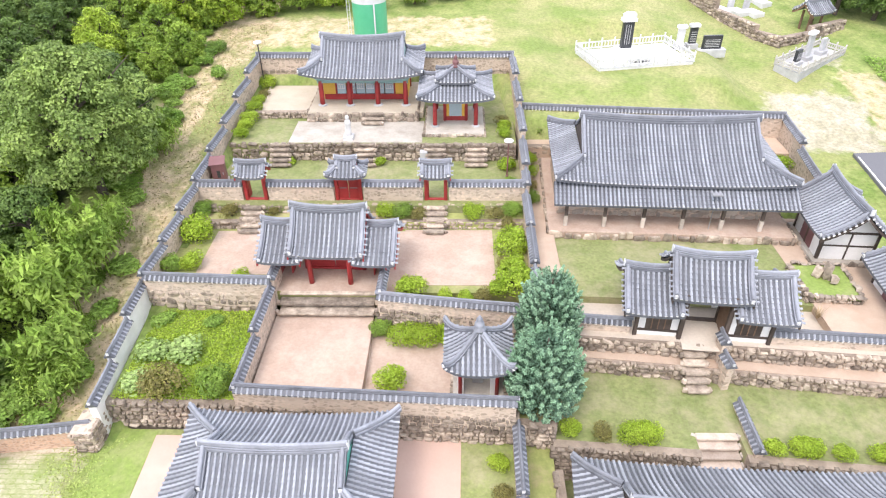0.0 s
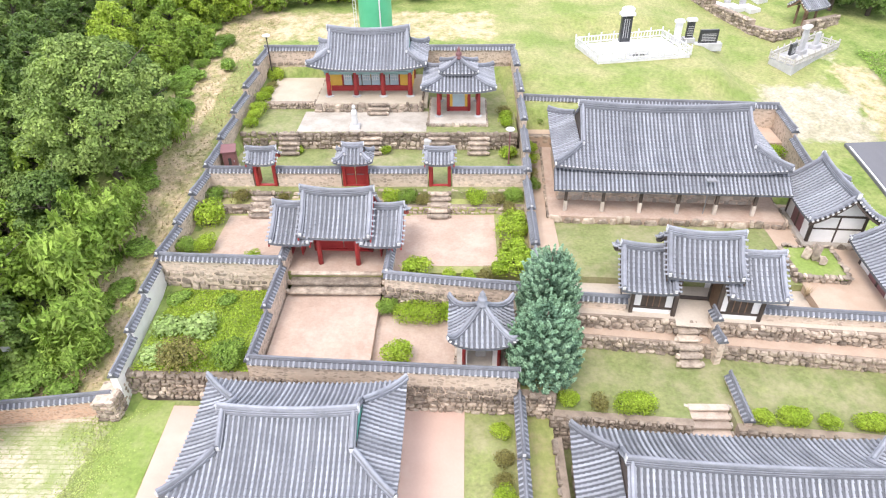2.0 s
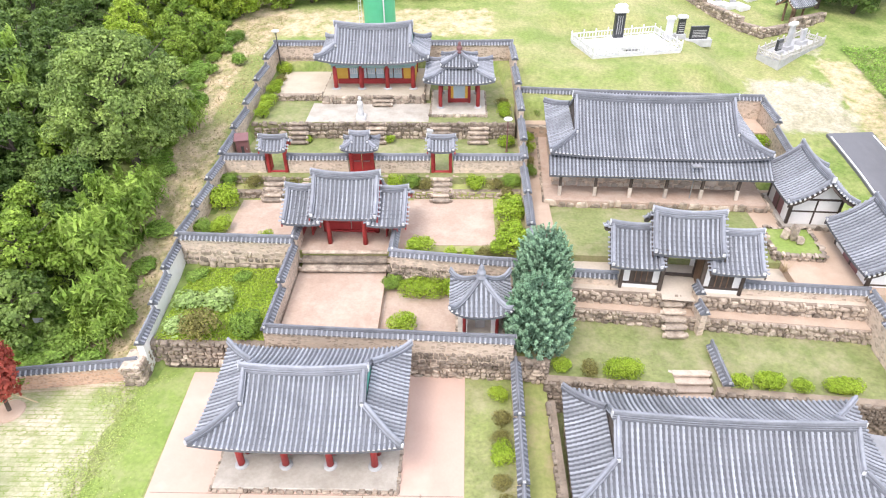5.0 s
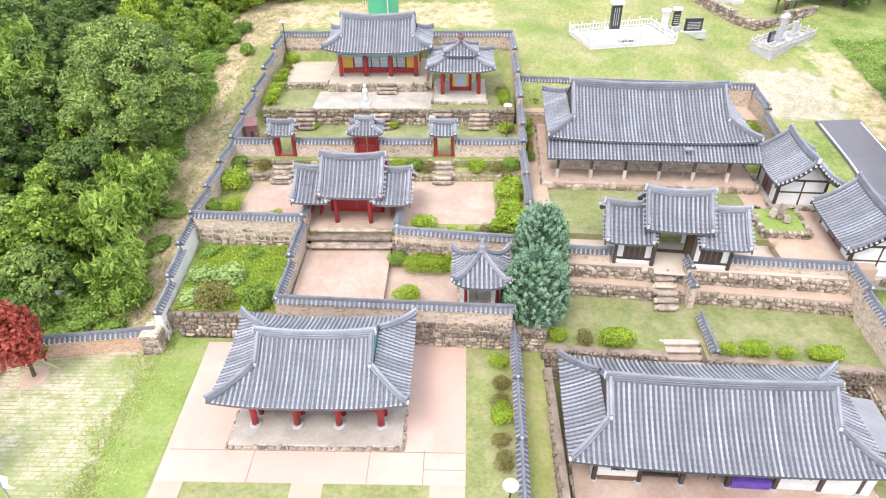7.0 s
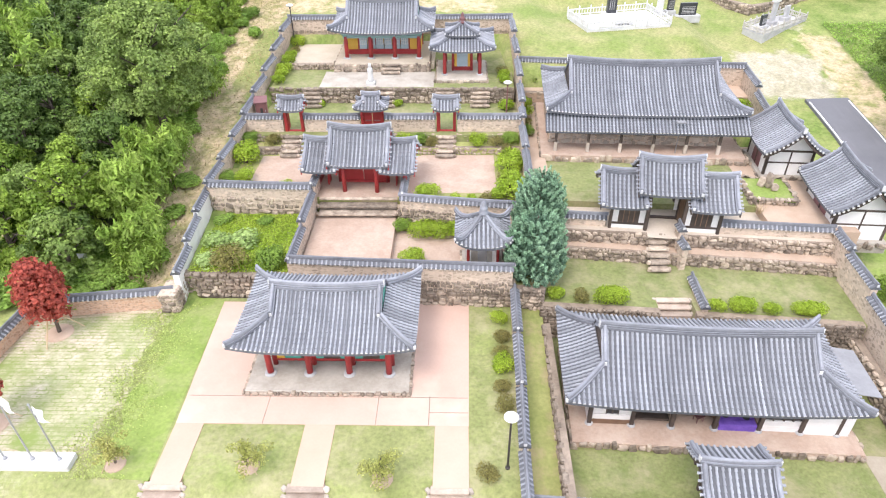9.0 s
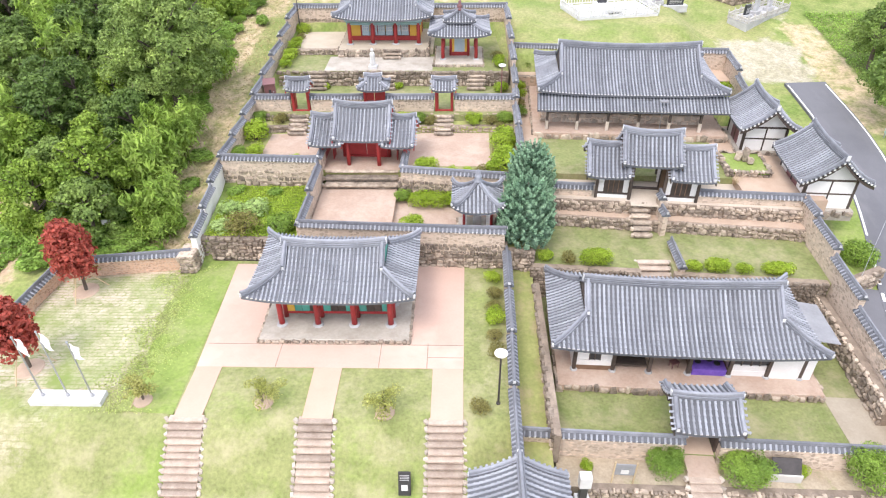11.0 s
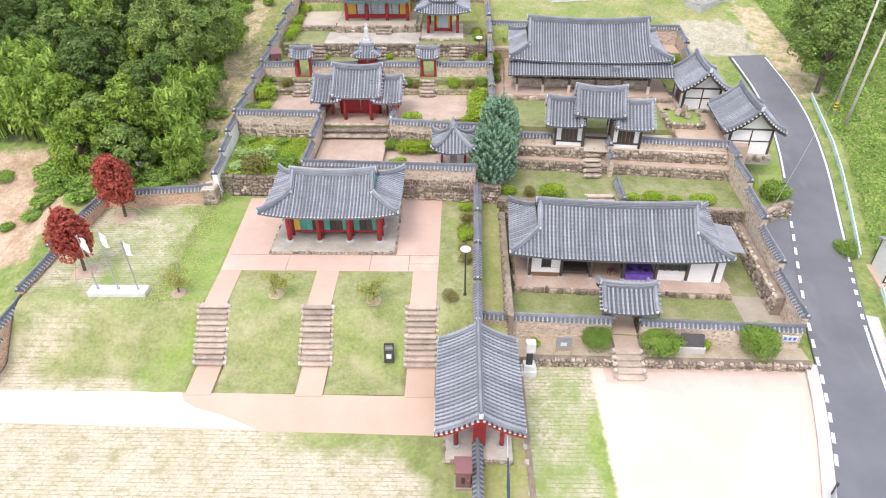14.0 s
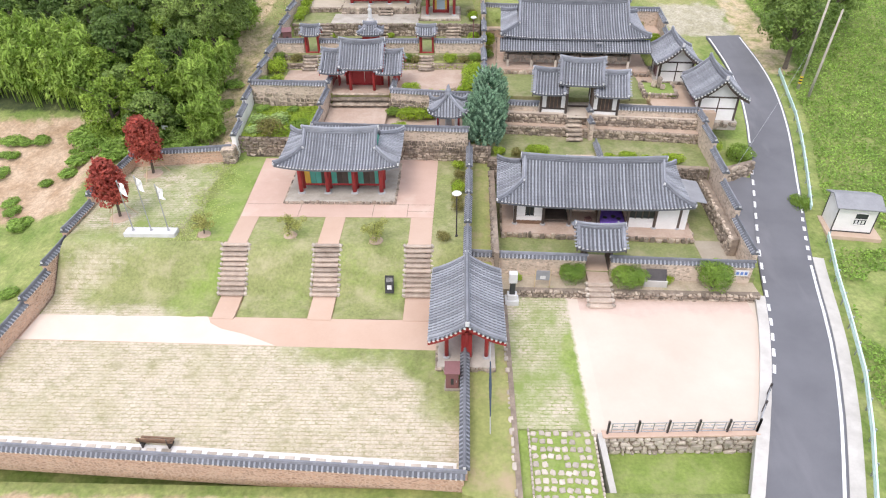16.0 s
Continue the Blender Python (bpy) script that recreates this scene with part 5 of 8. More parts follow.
def house():
    p = thing("house", pose(13.0, 14.1, 1.0, 0, 0, -2.6), "long single-storey house with white walls and a hip-and-gable tiled roof", "house")
    podium(p, -7.3, 8.1, -4.1, 3.4, 0.0, 0.5, COURT, size=0.4)
    zt = 2.75
    xs = (-6.2, -3.9, -1.75, 0.55, 2.9, 5.1, 7.0)
    columns(p, [(x, -2.75) for x in xs], 0.5, zt, 0.11, DARKWOOD, square=True)
    columns(p, [(x, 2.75) for x in xs[::2]], 0.5, zt, 0.11, DARKWOOD, False, True)
    # back and end walls
    beam(p, -6.2, 7.0, 2.7, 2.86, 0.5, zt, PLASTER, "back_wall")
    for x in (-6.2, 7.0):
        beam(p, x - 0.08, x + 0.08, -2.7, 2.7, 0.5, zt, PLASTER, "end_wall")
    # front bays: wall with window, deep open porches, cloth-hung bay, white room
    beam(p, -6.1, -4.0, -2.72, -2.6, 0.85, 1.25, PLASTER, "wall_panel")
    beam(p, -6.1, -4.0, -2.74, -2.58, 0.5, 0.85, BROWN, "sill_wall")
    beam(p, -6.1, -5.35, -2.72, -2.6, 1.3, zt - 0.3, PLASTER, "wall_panel")
    beam(p, -4.7, -4.0, -2.72, -2.6, 1.3, zt - 0.3, PLASTER, "wall_panel")
    w = beam(p, -5.35, -4.7, -2.70, -2.64, 1.3, zt - 0.3, GLASS, "window")
    for x in (-5.35, -5.02, -4.7):
        beam(w, x - 0.03, x + 0.03, -2.74, -2.62, 1.28, zt - 0.28, DARKWOOD, "mullion")
    beam(p, -6.2, 7.0, -2.8, -2.6, zt - 0.3, zt, DARKWOOD, "lintel")
    beam(p, -3.9, 2.9, -0.6, -0.45, 0.5, zt, CLAY, "inner_wall")
    for x in (-3.9, 2.9):
        beam(p, x - 0.06, x + 0.06, -2.6, -0.5, 0.5, zt, CLAY, "inner_wall")
    beam(p, -3.8, -1.85, -2.6, -0.6, 0.8, 0.92, DARKWOOD, "porch_deck")
    beam(p, 0.6, 2.85, -2.75, -0.6, 0.8, 0.92, BROWN, "porch_deck")
    beam(p, 3.0, 5.05, -2.72, -2.6, 0.9, 1.35, PLASTER, "wall_panel")
    beam(p, 3.0, 5.05, -2.70, -2.64, 1.4, zt - 0.3, GLASS, "window")
    for x in (3.0, 3.5, 4.05, 4.55, 5.05):
        beam(p, x - 0.04, x + 0.04, -2.76, -2.6, 1.35, zt - 0.3, DARKWOOD, "mullion")
    beam(p, 3.0, 5.05, -2.74, -2.58, 0.5, 0.9, PLASTER, "sill_wall")
    beam(p, 5.2, 7.6, -2.85, 0.0, 0.5, zt - 0.25, PLASTER, "white_room", label="plain white annexe room")
    R = Roof(7.75, 3.65, 5.75, 2.75, 4.95, 0.38, 0.24)
    tiled_roof(p, R, 0.27, wood=DARKWOOD)
    g = Geo()
    g.box(-1.0, 1.0, -2.0, 1.6, -0.03, 0.03, 0.01, xf=pose(8.3, 0.3, 2.5, 0, 9, 0))
    part("side_canopy", g, SHEET, p, "grey sheet canopy over the end wall")
    return p


house()


def long_hall():
    p = thing("lecture_hall", pose(14.4, 40.0, 5.8, 0, 0, -2.9), "long wooden lecture hall under a two-tiered grey tiled roof", "hall")
    podium(p, -8.2, 7.9, -6.1, 4.6, 0.0, 0.55, COURT, size=0.5)
    zt = 3.5
    xs = [-7.0 + i * 2.55 for i in range(6)]
    for x in xs:
        g = Geo()
        g.box(x - 0.13, x + 0.13, -5.3 - 0.13, -5.3 + 0.13, 0.5, 1.35, 0.03)
        c = part("column", g, STONE_PALE, p, "eave post of pale stone below and dark wood above")
        beam(c, x - 0.10, x + 0.10, -5.4, -5.2, 1.35, 2.4, DARKWOOD, "post_shaft")
    beam(p, -7.3, 6.0, -5.38, -5.22, 2.2, 2.38, DARKWOOD)
    columns(p, [(x, -3.4) for x in xs], 0.9, zt, 0.17, DARKWOOD)
    # raised stone hearth wall and the dark rooms behind
    g = Geo()
    g.box(-7.4, 6.3, -3.85, -2.9, 0.5, 1.35, 0.04)
    hearth = part("hearth_wall", g, CLAY, p, "stone-faced foundation wall under the porch")
    face_stones(hearth, (-7.4, -3.86), (6.3, -3.86), 0.5, 1.3, 0.42, PALES, 80, 0.12)
    beam(p, -7.4, 6.3, -2.6, -2.45, 1.35, zt, CLAY, "front_wall")
    for i in range(5):
        beam(p, xs[i] + 0.5, xs[i + 1] - 0.5, -2.68, -2.6, 1.5, 3.2, DARKWOOD, "door_leaf")
    beam(p, -7.4, 6.3, 3.0, 3.16, 0.5, zt, CLAY, "back_wall")
    for x in (-7.4, 6.3):
        beam(p, x - 0.08, x + 0.08, -3.4, 3.1, 0.5, zt, CLAY, "end_wall")
    R = Roof(7.85, 4.65, 6.0, 3.4, 5.75, 0.3, 0.3, th=0.58)
    tiled_roof(p, R, 0.27, wood=DARKWOOD, ridge=0.46)
    # the eave tier in front
    tier = Geo()
    pts = [[Vector((-7.9 + 15.8 * i / 12, -4.2 - 1.5 * j / 4, 3.3 - 0.95 * j / 4 + 0.06 * (j / 4) ** 2)) for i in range(13)] for j in range(5)]
    v = [q for r in pts for q in r] + [q - Vector((0, 0, 0.14)) for r in pts for q in r]
    f = []
    for j in range(4):
        for i in range(12):
            q = (j * 13 + i, j * 13 + i + 1, (j + 1) * 13 + i + 1, (j + 1) * 13 + i)
            f += [q[::-1], tuple(65 + k for k in q)]
    f += [(52 + i, 53 + i, 65 + 53 + i, 65 + 52 + i) for i in range(12)]
    tier.add(v, f)
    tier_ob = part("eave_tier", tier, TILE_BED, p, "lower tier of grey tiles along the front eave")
    n = int(15.8 / 0.27)
    for k in range(n):
        x = -7.9 + (k + 0.5) * 15.8 / n
        part("cover_tile", tile_row([Vector((x, -4.2 - 1.5 * j / 4, 3.3 - 0.95 * j / 4 + 0.06 * (j / 4) ** 2)) for j in range(5)]), [TILE, PLASTER], tier_ob)
    return p


long_hall()


def gate_hall(name, m, label, mid, wing_w, red, cat="gate", leaves=True, open_mid=False, z_mid=(2.1, 4.0), z_wing=(1.6, 3.3), b=2.15, yw=-1.45, gap=1.2, outer=3.3, b_mid=2.1):
    """A gate of three bays: a high middle roof and a lower wing on each side."""
    wood = RED if red else DARKWOOD
    p = thing(name, m, label, cat)
    for s in (-1, 1):
        x0, x1 = (mid, mid + wing_w)
        R = Roof(wing_w / 2 + 0.15, b, 0.1, z_wing[0], z_wing[1], 0.12, 0.16, 0.3, th=1.0)
        roof = tiled_roof(p, R, 0.27, ridge=0.34, wood=wood)
        roof.matrix_basis = pose(s * (mid + wing_w / 2 - 0.25), -0.1, 0)
        xs = (s * outer, s * gap)
        for x in xs:
            for y in (yw, -yw):
                g = Geo()
                if red:
                    g.lathe([(0.15, 0), (0.14, z_wing[0])], 10, (x, y, 0))
                else:
                    g.box(x - 0.10, x + 0.10, y - 0.10, y + 0.10, 0, z_wing[0], 0.02)
                part("column", g, wood, p, smooth=red)
        lo, hi = min(xs), max(xs)
        if red:
            beam(p, s * 2.55 - 0.04, s * 2.55 + 0.04, -0.75, 0.1, 0.1, z_wing[0], RED, "open_door_leaf")
            beam(p, s * outer - 0.05, s * outer + 0.05, yw, 1.3, 0.0, z_wing[0], RED, "end_wall")
        else:
            beam(p, lo, hi, yw + 0.05, yw + 0.17, 0.0, 0.32, PLASTER, "wall_panel")
            beam(p, lo, hi, yw + 0.01, yw + 0.21, 0.32, 0.48, DARKWOOD, "sill")
            beam(p, lo + 0.1, lo + 0.5, yw + 0.05, yw + 0.17, 0.48, z_wing[0] - 0.1, PLASTER, "wall_panel")
            beam(p, hi - 0.5, hi - 0.1, yw + 0.05, yw + 0.17, 0.48, z_wing[0] - 0.1, PLASTER, "wall_panel")
            dl = beam(p, lo + 0.5, hi - 0.5, yw + 0.07, yw + 0.15, 0.48, z_wing[0] - 0.1, DARKWOOD, "shutter", label="dark plank shutters")
            for k in range(1, 4):
                xx = lo + 0.5 + (hi - lo - 1.0) * k / 4
                beam(dl, xx - 0.025, xx + 0.025, yw + 0.03, yw + 0.08, 0.48, z_wing[0] - 0.1, BROWN, "batten")
            beam(p, lo, hi, yw - 0.01, yw + 0.21, z_wing[0] - 0.12, z_wing[0] + 0.06, DARKWOOD)
        if not red:
            beam(p, lo - 0.05, hi + 0.05, 1.2, 1.3, 0.0, z_wing[0], PLASTER, "back_wall")
    R = Roof(mid + 0.35, b_mid, 0.1, z_mid[0], z_mid[1], 0.12, 0.26, 0.3, th=1.0)
    tiled_roof(p, R, 0.27, ridge=0.38, wood=wood)
    for s in (-1, 1):
        for y in (yw - 0.05, 0, 0.05 - yw):
            x = s * (mid - 0.1 if red and y == 0 else gap)
            g = Geo()
            if red:
                g.lathe([(0.16, 0), (0.15, z_mid[0] + 0.2)], 10, (x, y, 0))
            else:
                g.box(x - 0.12, x + 0.12, y - 0.12, y + 0.12, 0, z_mid[0] + 0.2, 0.02)
            part("column", g, wood, p, smooth=red)
    beam(p, -mid, mid, yw - 0.15, yw + 0.05, z_mid[0] - 0.15, z_mid[0] + 0.15, wood)
    beam(p, -mid, mid, 1.4, 1.6, z_mid[0] - 0.15, z_mid[0] + 0.15, wood)
    if leaves:
        for s in (-1, 1):
            d = beam(p, s * 0.03, s * (mid - 0.15), 0.0, 0.09, 0.08, z_mid[0] + 0.1, wood, "door_leaf")
    beam(p, -gap if not red else -mid, gap if not red else mid, -0.1, 0.15, -0.02, 0.14, wood, "threshold")
    if open_mid:
        beam(p, -gap + 0.1, gap - 0.1, yw - 0.9, 2.6, -0.05, 0.03, PALEEARTH, "passage_floor", label="pale swept floor of the passage")
        for s in (-1, 1):
            beam(p, s * (gap - 0.06), s * (gap + 0.02), yw + 0.15, 0.0, 0.1, z_mid[0] - 0.4, BROWN, "open_door_leaf")
    return p


gate_hall("inner_gate", pose(-7.75, 30.55, 6.03, 0, 0, -2), "red three-bay inner gate with raised middle roof", 1.9, 2.3, True, z_mid=(2.35, 4.2), z_wing=(1.95, 3.35))
gate_hall("entrance_gate", pose(13.6, 26.7, 5.3, 0, 0, -6), "dark timber three-bay gate with an open middle passage", 1.75, 2.85, False, leaves=False, open_mid=True, z_mid=(2.95, 4.45), z_wing=(2.1, 3.5), b=2.3, yw=-1.6, outer=3.6, b_mid=2.0)


def shrine():
    p = thing("main_shrine", pose(-7.9, 50.6, 9.0, 0, 0, 0), "main shrine hall with red columns, painted doors and tiled roof", "shrine")
    podium(p, -4.5, 4.5, -3.6, 3.2, -0.5, 0.3, TANCOURT, size=0.4)
    xs = (-3.45, -1.15, 1.15, 3.45)
    columns(p, [(x, -2.0) for x in xs], 0.3, 2.6, 0.19, RED)
    columns(p, [(x, 2.2) for x in xs], 0.3, 2.6, 0.19, RED, False)
    for s in (-1, 1):
        beam(p, s * 3.45 - 0.08, s * 3.45 + 0.08, -0.7, 2.2, 0.3, 3.0, YELLOW, "end_wall")
        beam(p, s * 2.5, s * 3.4, -0.75, -0.65, 0.75, 2.7, YELLOW, "wall_panel")
        beam(p, s * 2.45 - 0.06, s * 2.45 + 0.06, -0.8, -0.62, 0.3, 2.9, RED, "door_post")
    beam(p, -3.5, 3.5, 2.15, 2.3, 0.3, 3.0, YELLOW, "back_wall")
    beam(p, -3.45, 3.45, -0.82, -0.62, 0.3, 0.75, RED, "sill")
    for i in range(6):
        x = -2.0 + i * 0.8
        d = beam(p, x - 0.36, x + 0.36, -0.74, -0.68, 0.78, 2.7, PALEBLUE, "lattice_door")
        for k in range(4):
            beam(d, x - 0.27 + k * 0.18 - 0.02, x - 0.27 + k * 0.18 + 0.02, -0.77, -0.74, 1.2, 2.6, PLASTER, "muntin")
        for k in range(5):
            beam(d, x - 0.3, x + 0.3, -0.77, -0.74, 1.22 + k * 0.32, 1.26 + k * 0.32, PLASTER, "muntin")
    for x in (-1.15, 1.15):
        beam(p, x - 0.08, x + 0.08, -0.8, -0.6, 0.3, 2.9, RED, "door_post")
    for y in (-2.0, 2.2):
        beam(p, -3.7, 3.7, y - 0.12, y + 0.12, 2.22, 2.46, PALETEAL)
        beam(p, -3.8, 3.8, y - 0.16, y + 0.16, 2.5, 2.7, PALETEAL)
    for x in xs:
        for k in range(3):
            beam(p, x - 0.12 - 0.1 * k, x + 0.12 + 0.1 * k, -2.35 - 0.18 * k, -1.8, 2.45 + 0.17 * k, 2.6 + 0.17 * k, PALETEAL, "bracket")
    R = Roof(4.9, 3.05, 3.4, 2.92, 4.95, 0.45, 0.3)
    tiled_roof(p, R, 0.28, wood=PALETEAL)
    return p


shrine()


def stele_house():
    p = thing("stele_pavilion", pose(-0.35, 47.2, 8.5), "small red-columned stele pavilion with a hipped tiled roof", "pavilion")
    podium(p, -2.4, 2.3, -3.0, 2.4, 0.0, 0.28, CONCRETE, size=0.28)
    columns(p, [(x, y) for x in (-1.6, 1.6) for y in (-1.6, 1.6)], 0.28, 2.5, 0.16, RED)
    columns(p, [(x, y) for x in (-0.85, 0.85) for y in (-0.5, 0.9)], 0.28, 2.6, 0.13, RED, False)
    for y in (-1.6, 1.6):
        beam(p, -1.75, 1.75, y - 0.1, y + 0.1, 2.3, 2.6, TEAL)
    for x in (-1.6, 1.6):
        beam(p, x - 0.1, x + 0.1, -1.7, 1.7, 2.3, 2.6, TEAL)
    beam(p, -0.85, 0.85, -0.55, -0.45, 0.28, 0.65, RED, "sill")
    beam(p, -0.5, 0.5, -0.53, -0.47, 0.65, 2.4, PALEBLUE, "lattice_door")
    for s in (-1, 1):
        beam(p, s * 0.5, s * 0.8, -0.53, -0.47, 0.65, 2.4, YELLOW, "wall_panel")
        beam(p, s * 0.85 - 0.05, s * 0.85 + 0.05, -0.5, 0.9, 0.28, 2.5, YELLOW, "end_wall")
    beam(p, -0.85, 0.85, 0.85, 0.95, 0.28, 2.5, YELLOW, "back_wall")
    R = Roof(2.95, 2.7, 0.1, 2.75, 4.15, 0.30, 0.0, 0.25, th=0.04)
    tiled_roof(p, R, 0.27, ridge=0.30, wood=TEAL, name="lower_roof")
    R = Roof(1.55, 1.4, 0.08, 3.72, 4.5, 0.12, 0.0, 0.25, th=0.05)
    tiled_roof(p, R, 0.27, ridge=0.28, finial="red", wood=TEAL, name="upper_roof")
    return p


stele_house()


def stele_hut():
    p = thing("stele_hut", pose(1.0, 22.5, 4.35), "small pyramid-roofed hut over a stone stele", "pavilion")
    podium(p, -1.4, 1.4, -1.4, 1.4, 0, 0.2, CONCRETE, size=0.25)
    columns(p, [(x, y) for x in (-0.95, 0.95) for y in (-0.95, 0.95)], 0.2, 2.5, 0.10, RED, False)
    for s in (-1, 1):
        beam(p, s * 0.95 - 0.05, s * 0.95 + 0.05, -0.9, 0.9, 0.2, 1.0, PLASTER, "side_wall")
        beam(p, s * 0.85 - 0.25, s * 0.85 + 0.08, -0.97, -0.9, 0.2, 2.2, PLASTER, "wall_panel")
    g = Geo()
    g.box(-0.3, 0.3, -0.1, 0.12, 0.2, 1.7, 0.08)
    part("stele", g, GRANITE, p, "grey stone stele")
    for s in (-1, 1):
        beam(p, -1.05, 1.05, s * 0.95 - 0.07, s * 0.95 + 0.07, 2.3, 2.5, RED)
    R = Roof(1.8, 1.75, 0.08, 2.45, 3.95, 0.62, 0.0, 0.4, th=0.04)
    tiled_roof(p, R, 0.26, r=0.075, ridge=0.30, finial="grey", wood=RED)
    return p


stele_hut()


def small_gate(x, w, centre):
    p = thing("shrine_gate", pose(x, 37.15, 7.1), "small red gate with %s under a little tiled roof" % ("closed double doors" if centre else "an open doorway"), "gate", "gates in the shrine wall")
    h = 2.05 if centre else 1.95
    for s in (-1, 1):
        beam(p, s * w / 2 - 0.12, s * w / 2 + 0.12, -0.16, 0.16, -0.1, h, RED, "post", 0.02)
    beam(p, -w / 2 - 0.15, w / 2 + 0.15, -0.14, 0.14, h - 0.05, h + 0.2, RED)
    beam(p, -w / 2, w / 2, -0.1, 0.1, -0.05, 0.1, RED, "threshold")
    if centre:
        for s in (-1, 1):
            d = beam(p, s * 0.02, s * (w / 2 - 0.12), -0.04, 0.05, 0.1, h - 0.05, RED, "door_leaf")
            beam(d, s * 0.1, s * (w / 2 - 0.2), -0.07, -0.04, 0.9, 1.0, MAROON, "batten")
        R = Roof(1.35, 0.95, 0.75, h + 0.15, h + 1.05, 0.22, 0.08, th=0.45)
    else:
        beam(p, -w / 2 + 0.12, -w / 2 + 0.17, 0.0, 0.62, 0.1, h - 0.05, RED, "open_door_leaf")
        R = Roof(1.05, 0.8, 0.1, h + 0.15, h + 0.85, 0.18, 0.10, th=1.0)
    tiled_roof(p, R, 0.26, r=0.075, ridge=0.26, wood=RED)
    return p


small_gate(-14.25, 1.35, False)
small_gate(-7.72, 1.65, True)
small_gate(-1.65, 1.35, False)


def gable_hut(name, m, label, w, d, R, wall_h, door=True):
    """A small plastered building whose ridge runs along its own x."""
    p = thing(name, m, label, "building")
    g = Geo()
    podium(p, -w - 0.5, w + 0.5, -d - 0.4, d + 0.4, -0.4, 0.12, CONCRETE, size=0.4)
    columns(p, [(x, y) for x in (-w, 0, w) for y in (-d, d)], 0.1, wall_h, 0.10, DARKWOOD, False, True)
    for s in (-1, 1):
        e = beam(p, s * w - 0.06, s * w + 0.06, -d, d, 0.1, wall_h, PLASTER, "end_wall")
        g = Geo()
        x = s * w
        g.add([(x - 0.05, -d, wall_h), (x - 0.05, d, wall_h), (x - 0.05, 0, R.zr - 0.2), (x + 0.05, -d, wall_h), (x + 0.05, d, wall_h), (x + 0.05, 0, R.zr - 0.2)], [(2, 1, 0), (3, 4, 5), (0, 3, 5, 2), (1, 2, 5, 4), (0, 1, 4, 3)])
        part("gable_wall", g, PLASTER, e)
        beam(e, s * w - 0.08, s * w + 0.08, -d, d, wall_h * 0.52, wall_h * 0.52 + 0.12, DARKWOOD, "rail")
        beam(e, s * w - 0.08, s * w + 0.08, -d, d, wall_h - 0.08, wall_h + 0.08, DARKWOOD, "rail")
        beam(e, s * w - 0.08, s * w + 0.08, -0.06, 0.06, 0.12, wall_h, DARKWOOD, "stud")
        f = beam(p, -w, w, s * d - 0.05, s * d + 0.05, 0.1, wall_h, PLASTER, "side_wall")
        beam(f, -w * 0.45, w * 0.45, s * (d + 0.05) - 0.03, s * (d + 0.05) + 0.03, 0.15, wall_h - 0.2, MAROON if door else DARKWOOD, "door_leaf")
    tiled_roof(p, R, 0.27, ridge=0.38, wood=DARKWOOD)
    return p


gable_hut("side_hall", pose(24.3, 33.6, 5.9, 0, 0, -94), "small white-walled side hall with a gabled tiled roof", 1.85, 1.6, Roof(2.8, 2.3, 0.1, 2.1, 3.75, 0.15, 0.18, 0.3, th=1.0), 2.1)
gable_hut("corner_hall", pose(26.6, 27.2, 4.7, 0, 0, -94), "white-walled corner building with a gabled tiled roof", 2.3, 1.7, Roof(3.1, 2.5, 0.1, 2.35, 4.15, 0.15, 0.18, 0.3, th=1.0), 2.4)


def street_gate():
    p = thing("outer_gate", pose(2.65, -0.4, 0.12, 0, 0, -90), "outer gate with red posts and a broad gabled tiled roof", "gate")
    podium(p, -3.0, 3.3, -1.95, 1.95, -0.2, 0.3, CONCRETE, size=0.3)
    columns(p, [(x, y) for x in (-2.2, 0.0, 2.3) for y in (-1.3, 0.0, 1.3)], 0.3, 2.7, 0.13, RED)
    for y in (-1.3, 0.0, 1.3):
        beam(p, -2.6, 2.7, y - 0.09, y + 0.09, 2.55, 2.8, RED)
    for x in (-2.2, 2.3):
        beam(p, x - 0.05, x + 0.05, -1.3, 1.3, 2.3, 2.6, RED)
        beam(p, x - 0.05, x + 0.05, -0.35, 0.35, 0.3, 2.4, RED, "wall_panel")
    for s in (-1, 1):
        beam(p, s * 1.1 - 1.0, s * 1.1 + 1.0, -0.05, 0.05, 0.3, 2.5, RED, "door_leaf")
    R = Roof(3.6, 2.45, 0.1, 2.75, 4.1, 0.15, 0.10, 0.25, th=1.0)
    tiled_roof(p, R, 0.27, ridge=0.36, wood=RED)
    return p


street_gate()


def house_gate():
    p = thing("house_gate", pose(12.62, 7.05, 0.75, 0, 0, -2.8), "small timber house gate with a tiled roof and plank doors", "gate")
    for s in (-1, 1):
        for y in (-0.8, 0.8):
            beam(p, s * 0.95 - 0.1, s * 0.95 + 0.1, y - 0.11, y + 0.11, -0.1, 2.55, DARKWOOD, "post", 0.02)
        beam(p, s * 0.85, s * 0.93, -0.65, 0.3, 0.3, 2.2, DARKWOOD, "open_door_leaf")
        beam(p, s * 0.95 - 0.09, s * 0.95 + 0.09, -1.3, 1.3, 2.45, 2.62, DARKWOOD)
        beam(p, s * 0.95 - 0.07, s * 0.95 + 0.07, -0.1, 0.1, 2.6, 3.2, DARKWOOD, "king_post")
    for y in (-0.8, 0.8):
        beam(p, -1.6, 1.6, y - 0.09, y + 0.09, 2.3, 2.5, DARKWOOD)
    beam(p, -0.85, 0.85, -1.1, 1.0, -0.1, 0.26, EARTH, "threshold")
    R = Roof(1.8, 1.7, 0.1, 2.55, 3.45, 0.20, 0.16, 0.2, th=1.0)
    tiled_roof(p, R, 0.28, ridge=0.32, wood=DARKWOOD)
    return p


house_gate()


